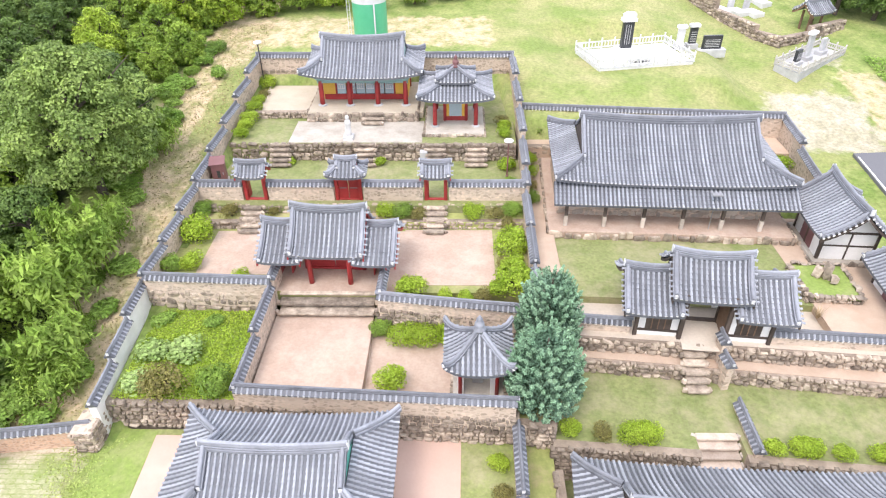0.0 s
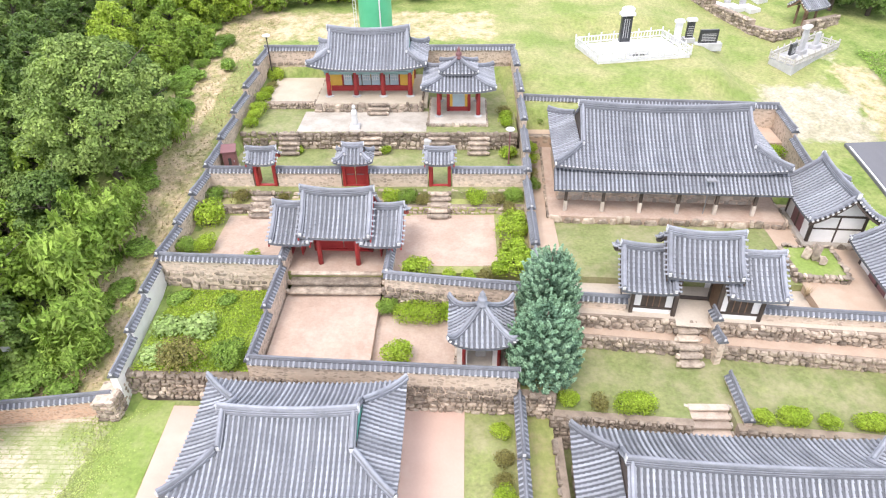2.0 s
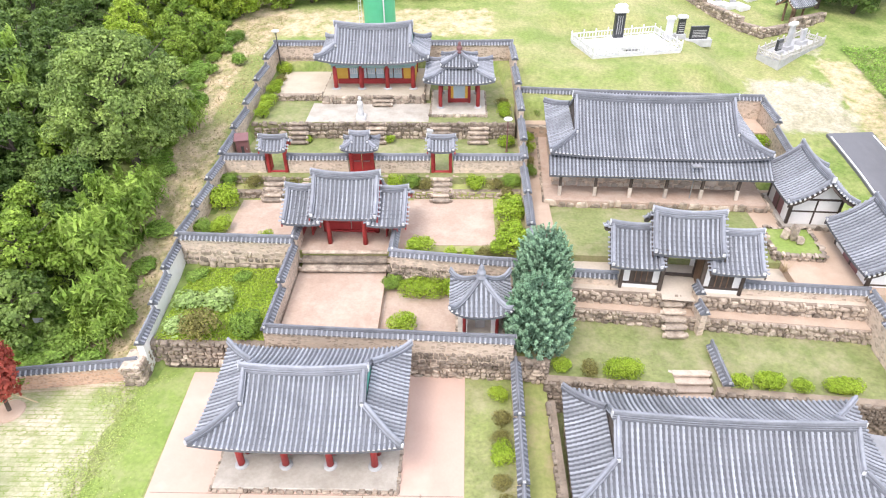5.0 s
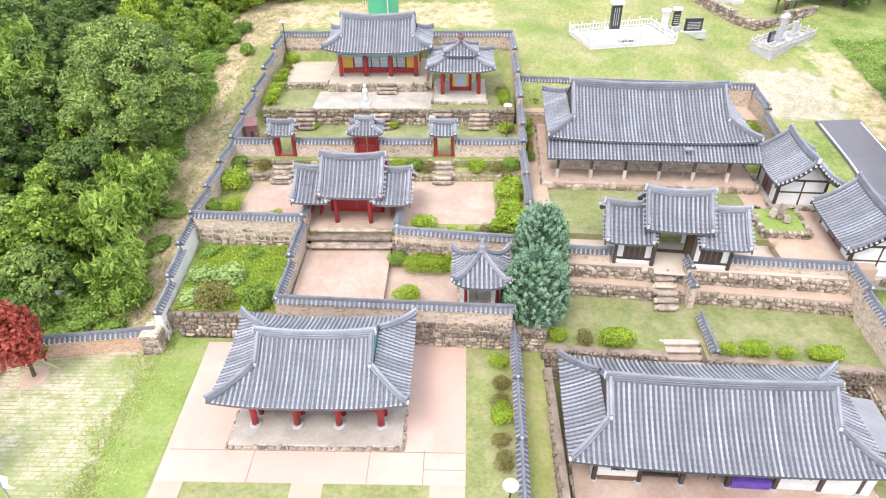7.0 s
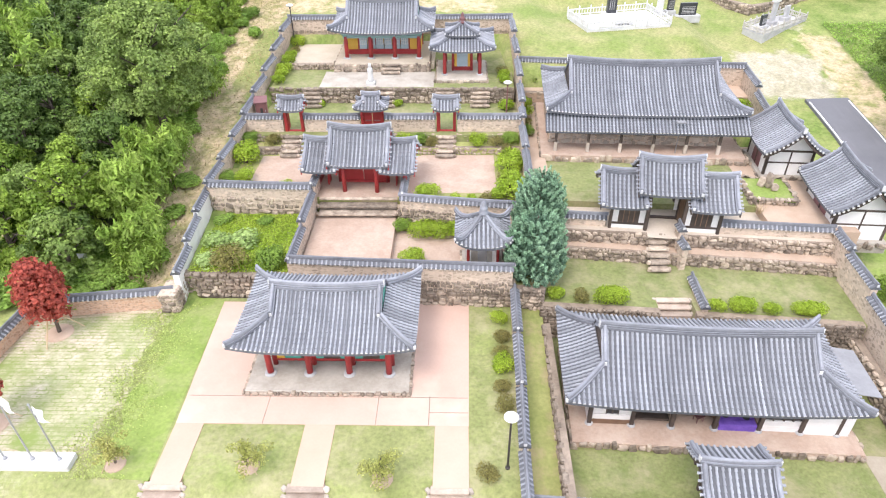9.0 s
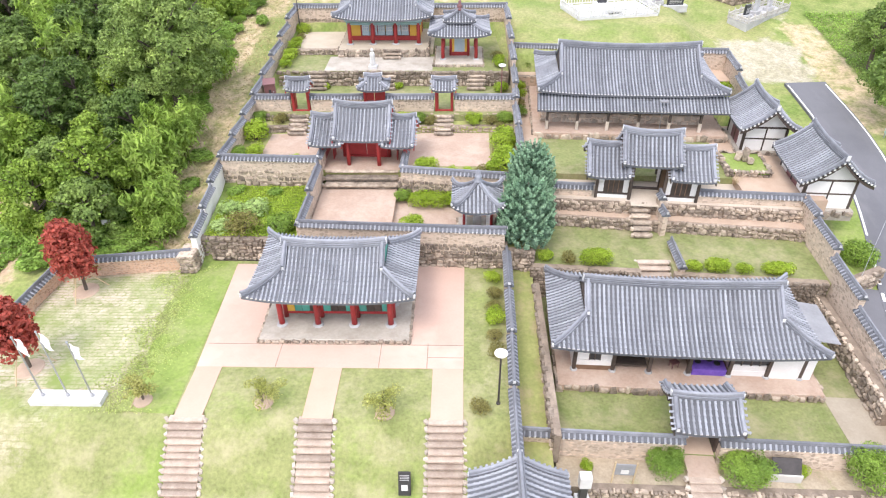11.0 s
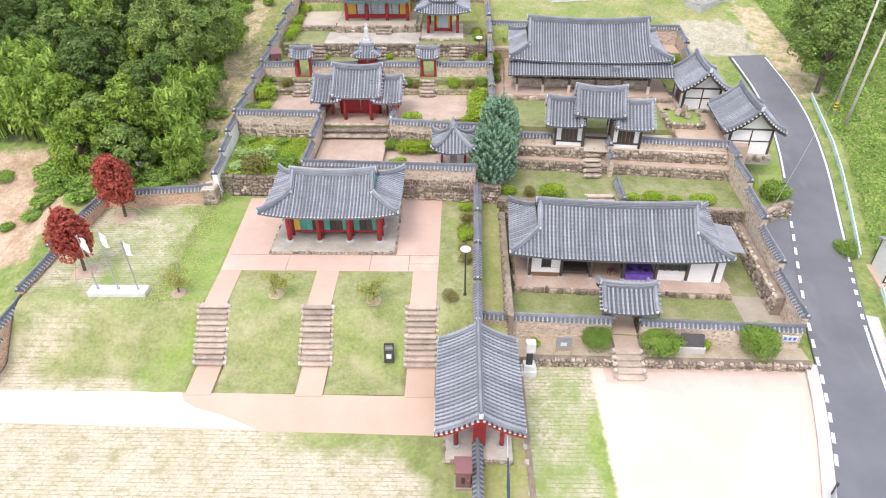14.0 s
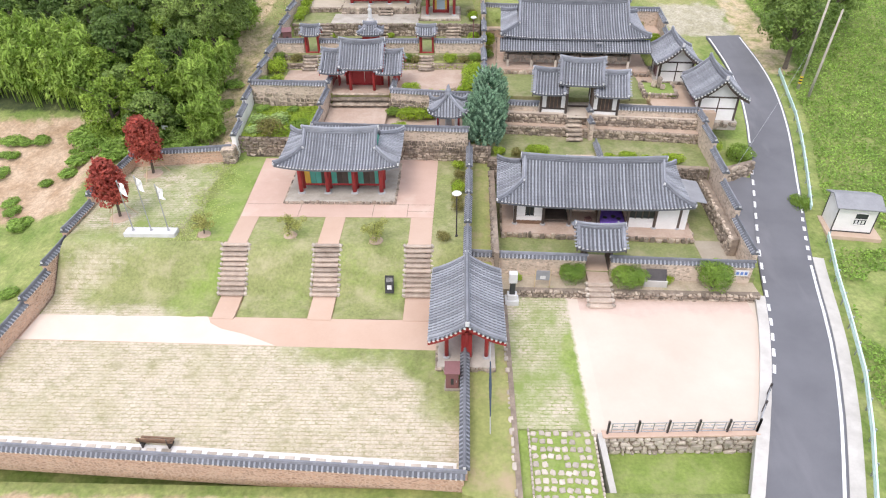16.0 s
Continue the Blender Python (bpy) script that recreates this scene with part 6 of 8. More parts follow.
def corner_pier():
    g = Geo()
    g.box(-19.55, -18.45, 18.9, 20.5, 2.7, 4.45, 0.08)
    p = structure("wall_corner_pier", g, CLAY, "stone-faced pier at the corner of the garden wall", "wall")
    face_stones(p, (-19.5, 18.88), (-18.5, 18.88), 2.95, 4.4, 0.32, STONES, 20, 0.12)
    face_stones(p, (-18.43, 18.95), (-18.43, 20.4), 2.95, 4.4, 0.32, STONES, 24, 0.12)


corner_pier()


# ---- plants ----
def leaves(name, P, D, size, aspect, mat, seed, droop=0.0):
    """A mesh of small leaves at the points P that face along D, each a bent diamond of two triangles."""
    r = np.random.RandomState(seed)
    n = len(P)
    D = D + r.normal(0, 0.55, (n, 3))
    D /= np.linalg.norm(D, axis=1)[:, None] + 1e-9
    T = np.cross(D, r.normal(0, 1, (n, 3)))
    T /= np.linalg.norm(T, axis=1)[:, None] + 1e-9
    T[:, 2] -= droop
    B = np.cross(D, T)
    s = (size * r.uniform(0.6, 1.35, n))[:, None]
    V = np.empty((n, 4, 3))
    V[:, 0], V[:, 1] = P - T * s * aspect, P + B * s * 0.5 + D * s * 0.12
    V[:, 2], V[:, 3] = P + T * s * aspect, P - B * s * 0.5 + D * s * 0.12
    me = bpy.data.meshes.new(name)
    me.vertices.add(4 * n)
    me.vertices.foreach_set("co", V.reshape(-1).astype(np.float32))
    me.loops.add(6 * n)
    idx = np.arange(n)[:, None] * 4 + np.array([0, 1, 2, 0, 2, 3])
    me.loops.foreach_set("vertex_index", idx.reshape(-1).astype(np.int32))
    me.polygons.add(2 * n)
    me.polygons.foreach_set("loop_start", np.arange(0, 6 * n, 3, dtype=np.int32))
    me.update(calc_edges=True)
    me.validate()
    me.materials.append(mat)
    return me


def cloud(blobs, count, seed, hollow=0.72, low=-0.55):
    """Leaf places over lumps (x, y, z, radius, flatness), with the way they face."""
    r = np.random.RandomState(seed)
    w = np.array([b[3] ** 2 for b in blobs])
    pick = r.choice(len(blobs), count, p=w / w.sum())
    B = np.array(blobs)[pick]
    U = r.normal(0, 1, (count, 3))
    U /= np.linalg.norm(U, axis=1)[:, None]
    U[:, 2] = np.where(U[:, 2] < low, -U[:, 2], U[:, 2])
    lump = 1 + 0.16 * np.sin(U[:, 0] * 7 + B[:, 0] * 3) * np.cos(U[:, 1] * 6 + B[:, 1] * 5) + 0.10 * np.sin(U[:, 2] * 11 + B[:, 0])
    R = B[:, 3] * lump * (hollow + (1.04 - hollow) * r.uniform(0, 1, count) ** 0.6)
    P = B[:, :3] + U * R[:, None] * np.stack([np.ones(count), np.ones(count), B[:, 4]], 1)
    D = U.copy()
    D[:, 2] += 0.45
    return P, D


def shrub_mesh(seed, mat, count=2600, size=0.056, flat=0.85, wild=0.25):
    r = random.Random(seed)
    blobs = [(0, 0, 0.45, 0.5, flat)]
    for i in range(9):
        a = r.uniform(0, math.tau)
        q = r.uniform(0.18, 0.38)
        blobs.append((q * math.cos(a), q * math.sin(a), r.uniform(0.32, 0.70), r.uniform(0.22, 0.34) * (1 + wild * r.uniform(-1, 1)), 0.9))
    P, D = cloud(blobs, count, seed, 0.86)
    P[:, 2] = np.maximum(P[:, 2], 0.02)
    return leaves("crown", P, D, size, 0.75, mat, seed)


def stem_geo(h, n=5, r0=0.05, spread=0.3, seed=1):
    r = random.Random(seed)
    g = Geo()
    for i in range(n):
        a = i * math.tau / n + r.uniform(-.4, .4)
        g.tube([(0, 0, -0.08), (spread * 0.4 * math.cos(a), spread * 0.4 * math.sin(a), h * 0.5), (spread * math.cos(a), spread * math.sin(a), h)], [r0, r0 * 0.7, r0 * 0.35], 5)
    return g


STEMS = stem_geo(0.6).mesh("stem", BARK)
SHRUBS = {"green": [shrub_mesh(11 + i, LEAF_SHRUB) for i in range(3)], "bronze": [shrub_mesh(21 + i, LEAF_BRONZE, 1500, 0.06, 0.9, 0.5) for i in range(2)],
          "weed": [shrub_mesh(31 + i, LEAF_WEED, 1100, 0.11, 0.7, 0.8) for i in range(2)], "dark": [shrub_mesh(41 + i, LEAF_CLIPPED, 3200, 0.048) for i in range(2)],
          "ball": [shrub_mesh(46, LEAF_CLIPPED, 9000, 0.028, 0.92, 0.08)],
          "pale": [shrub_mesh(51, leafy("pale_leaves", (0.28, 0.41, 0.12), (0.44, 0.56, 0.22)), 700, 0.12, 0.7, 0.6)]}
WORDS = {"ball": "large round closely clipped shrub", "green": "clipped round evergreen shrub with dense bright leaves", "bronze": "loose shrub with bronze-tinged leaves", "weed": "tall loose clump of weeds",
         "dark": "dense green clipped shrub", "pale": "leafy clump with pale grey-green leaves"}


def hedge(x, y, z, length, d, h, turn):
    """A long low clipped hedge."""
    r = random.Random(int(x * 10))
    n = int(length / d * 5)
    blobs = [((i + 0.5) / n * (length - d) - (length - d) / 2, r.uniform(-0.12, 0.12) * d, h * r.uniform(0.48, 0.60), d * r.uniform(0.42, 0.52), h / d * 0.95) for i in range(n)]
    P, D = cloud(blobs, int(2300 * length / d), int(x * 3 + 50), 0.86)
    P[:, 2] = np.maximum(P[:, 2], 0.02)
    ob = thing("hedge", pose(x, y, z, 0, 0, turn), "long clipped hedge with dense bright leaves", "hedge", "garden hedges")
    part("crown", leaves("crown", P, D, 0.062, 0.75, LEAF_SHRUB, int(x * 3 + 50)), None, ob)
    for i in range(4):
        part("stem", STEMS, None, ob, at=pose((i - 1.5) * length / 5, 0, 0) @ Matrix.Diagonal((d * 0.6, d * 0.6, h, 1)))
    return ob


def shrub(x, y, z, d, kind="green", h=None, long=1.0, turn=None, label=""):
    """A shrub of width d and height h at a place."""
    h = h or d * 0.85
    ob = thing("shrub" if kind not in ("weed", "pale") else "weed_clump", pose(x, y, z, 0, 0, rng.uniform(0, 360) if turn is None else turn) @ Matrix.Diagonal((d * long, d, h, 1)), label or WORDS[kind], "shrub", "garden shrubs")
    me = SHRUBS[kind]
    part("crown", me[rng.randrange(len(me))], None, ob)
    part("stem", STEMS, None, ob)
    return ob


for x, y, d in ((-17.0, 44.1, 1.0), (-17.1, 45.5, 1.1), (-17.1, 46.9, 1.2), (-17.0, 48.5, 1.1), (-17.1, 50.0, 1.0), (-17.0, 51.3, 0.9), (-17.2, 53.4, 1.3)):
    shrub(x, y, 8.5 if y < 47.6 else 8.8, d, "green" if d > 0.95 else "bronze")
for x, y, z, d, k in ((3.5, 44.2, 8.5, 1.0, "green"), (3.5, 45.6, 8.5, 1.0, "green"), (3.4, 46.6, 8.5, 0.9, "bronze"), (3.6, 41.6, 7.1, 1.2, "green"), (3.7, 39.2, 7.1, 0.8, "dark"),
                      (-13.0, 42.4, 7.1, 0.7, "green"), (-6.1, 42.3, 7.1, 0.8, "green"), (-17.9, 36.0, 6.5, 1.3, "dark"), (-15.8, 35.9, 6.5, 1.1, "bronze"), (-12.9, 36.0, 6.5, 0.7, "bronze"),
                      (-5.1, 35.8, 6.5, 1.1, "green"), (-4.0, 35.9, 6.5, 1.3, "dark"), (-2.9, 35.7, 6.5, 0.9, "bronze"), (-4.4, 35.3, 6.2, 0.7, "bronze"), (0.9, 35.7, 6.5, 1.2, "green"),
                      (2.5, 35.6, 6.5, 1.0, "bronze"), (3.5, 36.0, 6.6, 1.2, "dark"), (3.2, 34.9, 6.2, 0.9, "bronze"), (-18.1, 30.4, 6.0, 1.2, "dark"), (-16.9, 30.6, 6.0, 1.25, "green"),
                      (-17.6, 33.6, 6.0, 1.9, "green"), (-13.3, 29.3, 6.0, 0.9, "green"), (3.3, 32.6, 6.0, 2.0, "green"), (3.2, 28.9, 6.0, 2.1, "green"), (2.7, 30.6, 6.0, 0.9, "bronze"),
                      (3.5, 31.0, 6.0, 1.0, "green"), (2.3, 28.2, 6.0, 1.1, "green"), (-2.9, 28.1, 6.0, 1.5, "green"), (-0.9, 27.6, 6.0, 0.8, "green"), (0.3, 27.4, 6.0, 0.9, "green"), (1.4, 27.6, 6.0, 0.9, "bronze"),
                      (-3.7, 22.3, 4.4, 1.5, "green"), (-0.7, 26.0, 4.4, 1.4, "green"), (-4.5, 26.4, 4.5, 1.2, "dark"), (-12.9, 21.6, 4.7, 1.7, "dark"), (-15.6, 21.6, 4.7, 1.9, "bronze"),
                      (2.0, 18.3, 3.0, 0.9, "green"), (2.0, 16.6, 3.0, 0.9, "bronze"), (2.0, 15.3, 3.0, 0.8, "bronze"), (1.95, 14.2, 3.0, 1.1, "green"), (1.9, 12.6, 3.0, 0.8, "bronze"), (1.9, 11.3, 3.0, 0.9, "bronze"),
                      (5.7, 20.1, 3.5, 0.95, "green"), (7.2, 19.8, 3.5, 0.9, "bronze"), (15.6, 19.0, 3.5, 0.9, "green"), (18.8, 18.7, 3.5, 0.9, "green"),
                      (5.5, 44.0, 6.3, 1.1, "green"), (5.4, 42.0, 6.3, 1.0, "green"), (5.3, 40.2, 6.2, 0.9, "bronze"), (5.2, 38.3, 6.2, 1.1, "dark"), (6.4, 47.3, 7.2, 1.2, "dark"), (9.2, 47.2, 7.2, 1.0, "green"), (13.5, 47.1, 7.2, 1.0, "green"),
                      (23.6, 46.0, 7.2, 0.9, "bronze"), (24.3, 42.9, 6.2, 1.6, "green"), (24.0, 41.0, 6.0, 1.2, "green"), (24.3, 39.4, 5.9, 1.0, "green"),
                      (28.4, 21.9, 1.9, 2.2, "dark"), (26.0, 22.0, 3.0, 1.0, "green"), (0.9, 7.0, 2.98, 0.9, "bronze"), (6.6, 5.3, 0.6, 0.6, "green"), (17.7, 5.1, 0.6, 0.7, "green"), (31.6, 15.4, 0.9, 1.6, "dark")):
    shrub(x, y, z - 0.03, d, k)
hedge(-2.6, 25.6, 4.35, 3.6, 1.5, 1.15, 0)
hedge(9.1, 19.6, 3.5, 2.5, 1.1, 1.1, -3)
hedge(17.1, 18.9, 3.5, 1.8, 0.9, 0.8, -4)
hedge(21.0, 18.6, 3.5, 2.3, 0.9, 0.8, -4)
shrub(10.6, 5.2, 0.55, 1.75, "ball", 1.6)
shrub(14.7, 4.95, 0.55, 2.4, "ball", 1.6, label="broad loose shrub beside the gate")
shrub(21.0, 4.7, 0.55, 2.3, "ball", 2.2, label="large clipped shrub beside the wall")
for x, y, d, k in ((-17.4, 22.0, 1.3, "pale"), (-17.0, 24.3, 1.5, "pale"), (-15.2, 24.0, 1.6, "pale"), (-14.6, 26.9, 0.9, "weed"), (-17.6, 27.0, 1.0, "weed")):
    shrub(x, y, 4.68, d, k, d * 0.5)


def limbs(h, spread, n, r0, seed, mat=None):
    r = random.Random(seed)
    g = Geo()
    g.tube([(0, 0, -0.4), (0.1, 0.05, h * 0.3), (0.0, 0.15, h * 0.6), (0.15, 0.1, h * 0.92)], [r0 * 1.25, r0, r0 * 0.7, r0 * 0.2], 8)
    for i in range(n):
        a = i * 2.4 + r.uniform(-.4, .4)
        z0 = h * r.uniform(0.28, 0.65)
        q = spread * r.uniform(0.55, 0.95)
        g.tube([(0, 0, z0), (q * 0.45 * math.cos(a), q * 0.45 * math.sin(a), z0 + h * 0.13), (q * math.cos(a), q * math.sin(a), z0 + h * r.uniform(0.16, 0.34))], [r0 * 0.45, r0 * 0.28, r0 * 0.08], 6)
    return g.mesh("trunk", mat or BARK)


def broad_tree(seed, h, spread, mat, count, size, base=0.3, lumps=38, flat=0.75, rad=(0.16, 0.31)):
    """Meshes of a broadleaf tree: trunk with limbs, and a lumpy crown."""
    r = random.Random(seed)
    blobs = []
    for i in range(lumps):
        k = (i + 0.5) / lumps
        z = h * (base + (1 - base) * k * 0.92)
        q = spread * math.sin(math.pi * min(1, 0.18 + 0.78 * k)) ** 0.7
        a = i * 2.399 + r.uniform(-.3, .3)
        size_i = spread * r.uniform(*rad)
        d = max(0, q - size_i * 0.6) * r.uniform(0.6, 1.05)
        blobs.append((d * math.cos(a), d * math.sin(a), z + h * r.uniform(-0.04, 0.04), size_i, flat))
    P, D = cloud(blobs, count, seed, 0.7)
    return limbs(h, spread, 9, 0.028 * h, seed), leaves("crown", P, D, size, 0.7, mat, seed)


def bamboo(seed, h, n=18, count=4200):
    """A clump of bending canes hung with fine leaves."""
    r = random.Random(seed)
    g, pts, dirs = Geo(), [], []
    for i in range(n):
        a, q = r.uniform(0, math.tau), r.uniform(0.1, 1.0)
        hh = h * r.uniform(0.6, 1.0)
        bend = r.uniform(0.5, 1.3)
        path = [Vector((q * math.cos(a), q * math.sin(a), -0.2))]
        for k in range(1, 6):
            u = k / 5
            path.append(Vector(((q + bend * u ** 2.2) * math.cos(a), (q + bend * u ** 2.2) * math.sin(a), hh * (u - 0.16 * u ** 4))))
        g.tube(path, [0.035, 0.033, 0.03, 0.025, 0.018, 0.008], 5)
        for k in range(count // n):
            u = r.uniform(0.35, 1.0)
            j = min(int(u * 5), 4)
            p = path[j].lerp(path[j + 1], u * 5 - j)
            w = 0.7 * (1.15 - u)
            pts.append((p.x + r.gauss(0, w), p.y + r.gauss(0, w), p.z + r.gauss(0, 0.22) - 0.1))
            dirs.append((math.cos(a), math.sin(a), 1.1))
    return g.mesh("canes", LEAF_BAMBOO), leaves("crown", np.array(pts), np.array(dirs), 0.115, 1.6, LEAF_BAMBOO, seed, 0.5)


LEAF_OLIVE = leafy("olive_tree_leaves", (0.075, 0.14, 0.03), (0.28, 0.39, 0.09), through=0.25)
OAK = broad_tree(3, 10.5, 5.2, LEAF_OAK, 42000, 0.15, 0.2, 90, rad=(0.12, 0.25))
FOREST = [broad_tree(61, 6.5, 2.9, LEAF_DARK, 9315, 0.16, 0.12), broad_tree(62, 5.6, 2.8, LEAF_OLIVE, 9315, 0.16, 0.08), broad_tree(63, 5.0, 2.6, LEAF_OLIVE, 8505, 0.16, 0.08),
          broad_tree(64, 6.0, 2.6, LEAF_MID, 8910, 0.16, 0.10), broad_tree(65, 4.2, 2.3, LEAF_MID, 7290, 0.16, 0.08), broad_tree(66, 5.4, 2.7, LEAF_LIME, 8100, 0.16, 0.08)]
FOREST_WORDS = ("dark green broadleaf tree in the wood", "olive green bushy tree in the wood", "low olive green tree in the wood", "fresh green broadleaf tree in the wood", "low bright green bushy tree", "bright lime green tree at the wood's edge")
CLUMPS = [bamboo(71, 6.0), bamboo(72, 4.6, 14, 3400)]


def tree(meshes, x, y, z, s, label, name="tree", group="", names=("trunk", "crown"), tall=1.0):
    ob = thing(name, pose(x, y, z, 0, 0, rng.uniform(0, 360)) @ Matrix.Diagonal((s, s, s * tall, 1)), label, "tree", group)
    for n, me in zip(names, meshes):
        piece = part(n, me, None, ob)
        if n == "canes":
            tagged(piece, "bending green canes", kind="stuff")
    return ob


tree(OAK, -25.4, 37.6, land(-25.4, 37.6), 1.0, "large old dark green broadleaf tree above the slope")
for x, y, s, k in ((-23.4, 27.2, 1.2, 0), (-22.5, 24.0, 1.1, 1), (-23.0, 30.4, 1.1, 0), (-22.0, 21.9, 0.85, 1), (-25.4, 29.0, 1.0, 1), (-36.0, 28.0, 1.3, 0), (-38.4, 28.4, 1.35, 0), (-40.8, 29.0, 1.3, 0),
                   (-43.2, 29.4, 1.35, 0), (-45.8, 29.8, 1.3, 0), (-37.0, 31.0, 1.3, 0), (-39.6, 31.6, 1.35, 0), (-42.4, 32.2, 1.3, 0), (-22.8, 42.6, 0.8, 1), (-23.2, 33.2, 0.9, 1), (-36.0, 41.0, 1.4, 0), (-45.0, 33.0, 1.4, 0), (-40.0, 46.0, 1.4, 0), (-30.0, 27.0, 0.8, 1), (-48.5, 31.0, 1.3, 0)):
    tree(CLUMPS[k], x, y, land(x, y), s, "bright yellow-green bamboo clump at the wood's edge", "bamboo_clump", "bamboo clumps", ("canes", "crown"))
spots = []
for i in range(900):
    x, y = rng.uniform(-62, -22), rng.uniform(20, 84)
    edge = -24.5 if y < 32 else (-27.5 if y < 44 else -25.5)
    if x > edge + rng.uniform(-1, 1) or (x < -31 and y < 27.5 + rng.uniform(-1, 1.5)) or (y < 22 and x < -26):
        continue
    if (x + 25.4) ** 2 + (y - 37.6) ** 2 < 9 or min([(x - a) ** 2 + (y - b) ** 2 for a, b in spots] or [99]) < 8.0 or (x < -34.5 and y < 33.5):
        continue
    spots.append((x, y))
for x, y in [(-31.5, 66), (-28, 64.5), (-24.5, 66.2), (-21, 68.5), (-17.5, 70.2), (-14, 71), (-27, 69), (-23, 72.5), (-18, 74.5), (-12.5, 75.5), (-10, 69.5), (-5, 71.5), (-1, 73), (-6.5, 76), (-9, 79), (-15, 79), (-21, 78), (3, 76)]:
    spots.append((x, y))
for x, y in spots:
    far = y > 62
    k = rng.choice((5, 4, 5, 3)) if (far and x > -34) or (y > 50 and x > -33) else rng.choice((0, 0, 0, 1) if x < -35 or rng.random() < 0.55 else (3, 4, 1, 2))
    tree(FOREST[k], x, y, land(x, y) - 0.1, rng.uniform(0.75, 1.1), FOREST_WORDS[k], group="trees of the wood")
# undergrowth along the wood's edge
for i in range(70):
    y = rng.uniform(20.5, 66)
    x = (-22.8 if y < 32 else -24.6 if y < 44 else -24.2) + rng.gauss(0, 0.9) - max(0, y - 58) * 0.35
    shrub(x, y, land(x, y) - 0.05, rng.uniform(0.8, 1.8), rng.choice(("weed", "dark", "weed")), rng.uniform(0.5, 1.2), label="tangled undergrowth at the wood's edge")
for i in range(34):
    x, y = rng.uniform(-35, -24.5), rng.uniform(19.6, 25.5)
    shrub(x, y, land(x, y) - 0.05, rng.uniform(1.2, 2.4), "weed", rng.uniform(0.6, 1.3), label="tangled undergrowth behind the wall")
for i in range(46):
    x, y = rng.uniform(-46, -31), rng.uniform(3, 26)
    if noise.noise(Vector((x * 0.2, y * 0.2, 9))) > 0.0:
        shrub(x, y, land(x, y) - 0.05, rng.uniform(0.7, 1.7), "weed", rng.uniform(0.3, 0.7), label="low weeds on bare soil")
# east side
EAST_TREE = broad_tree(81, 7.5, 3.4, LEAF_OLIVE, 11000, 0.16, 0.28)
for x, y, s in ((38.6, 38.6, 1.05), (42.5, 43.5, 1.0), (46.5, 47.5, 1.0), (41.0, 48.5, 0.9)):
    tree(EAST_TREE, x, y, land(x, y), s, "fresh green roadside tree with open limbs")
for x, y, s in ((41.5, 72.5, 1.2), (45, 71, 1.2), (48, 74, 1.3), (43.5, 76, 1.2), (52, 70, 1.2)):
    tree(FOREST[0], x, y, land(x, y), s, FOREST_WORDS[0], group="trees of the wood")


def weed_field(name, count, seed, region, size, label, mat=None, spread=0.28):
    """Low leaves strewn over a stretch of ground, as one sheet of stuff."""
    r = np.random.RandomState(seed)
    pts = []
    while len(pts) < count:
        x, y = region(r)
        h = max(0.0, 0.42 + 0.6 * noise.noise(Vector((x * 0.35, y * 0.35, seed)))) + 0.25 * max(0, noise.noise(Vector((x * 1.3, y * 1.3, seed))))
        pts.append((x, y, land(x, y) + h * spread * 3 * r.uniform(0.3, 1.0)))
    P = np.array(pts)
    D = np.tile(np.array([0.0, -0.15, 1.0]), (count, 1))
    me = leaves(name, P, D, size, 0.8, mat or LEAF_WEED, seed)
    return tagged(new(name, me), label, "weeds", kind="stuff")


def east_region(r):
    while True:
        y = r.uniform(-16, 62)
        x = r.uniform(28, 66)
        rx = road_at(min(y, 45.9))[0]
        if x > rx + 4.0 + (2 if y > 38 else 0) and not (31.5 < x < 37 and 9.6 < y < 15) and (y > 12 or noise.noise(Vector((x * 0.3, y * 0.3, 1))) > -0.05):
            return x, y


weed_field("weeds", 100000, 5, east_region, 0.14, "dense green weeds over the slope beside the lane")


def west_region(r):
    return r.uniform(-25.0, -19.2), r.uniform(20, 66)


weed_field("dry_weeds", 9000, 6, west_region, 0.09, "thin dry grass on the slope outside the wall", leafy("straw_leaves", (0.25, 0.24, 0.09), (0.52, 0.42, 0.24)), 0.03)


def plot_leaves():
    r = np.random.RandomState(12)
    P = np.stack([r.uniform(-18.2, -11.7, 15000), r.uniform(20.9, 27.9, 15000), np.zeros(15000)], 1)
    for q in P:
        q[2] = 4.7 + 0.16 * r.uniform(0, 1) * max(0.15, 0.6 + noise.noise(Vector((q[0] * 0.7, q[1] * 0.7, 4))))
    me = leaves("plot_weeds", P, np.tile(np.array([0.0, -0.2, 1.0]), (15000, 1)), 0.07, 1.2, LEAF_LIME, 12)
    return tagged(new("plot_weeds", me), "bright grass and weeds filling the garden plot", "weeds", kind="stuff")


plot_leaves()


def grass_fringe():
    """Loose blades where the bright lawn strip runs out into the pavers and the bank."""
    r = np.random.RandomState(31)
    n = 6500
    y = r.uniform(6.6, 19.8, n)
    x = -18.9 + r.normal(0, 0.75, n) + 0.5 * np.sin(y * 1.3)
    z = 2.965 + r.uniform(0.0, 0.02, n)
    me = leaves("grass_fringe", np.stack([x, y, z], 1), np.tile(np.array([0.0, -0.2, 1.0]), (n, 1)), 0.05, 1.1, leafy("lawn_blades", (0.32, 0.42, 0.10), (0.52, 0.56, 0.22)), 31)
    return tagged(new("grass_fringe", me), "loose bright grass at the lawn's ragged edge", "grass", kind="stuff")


grass_fringe()


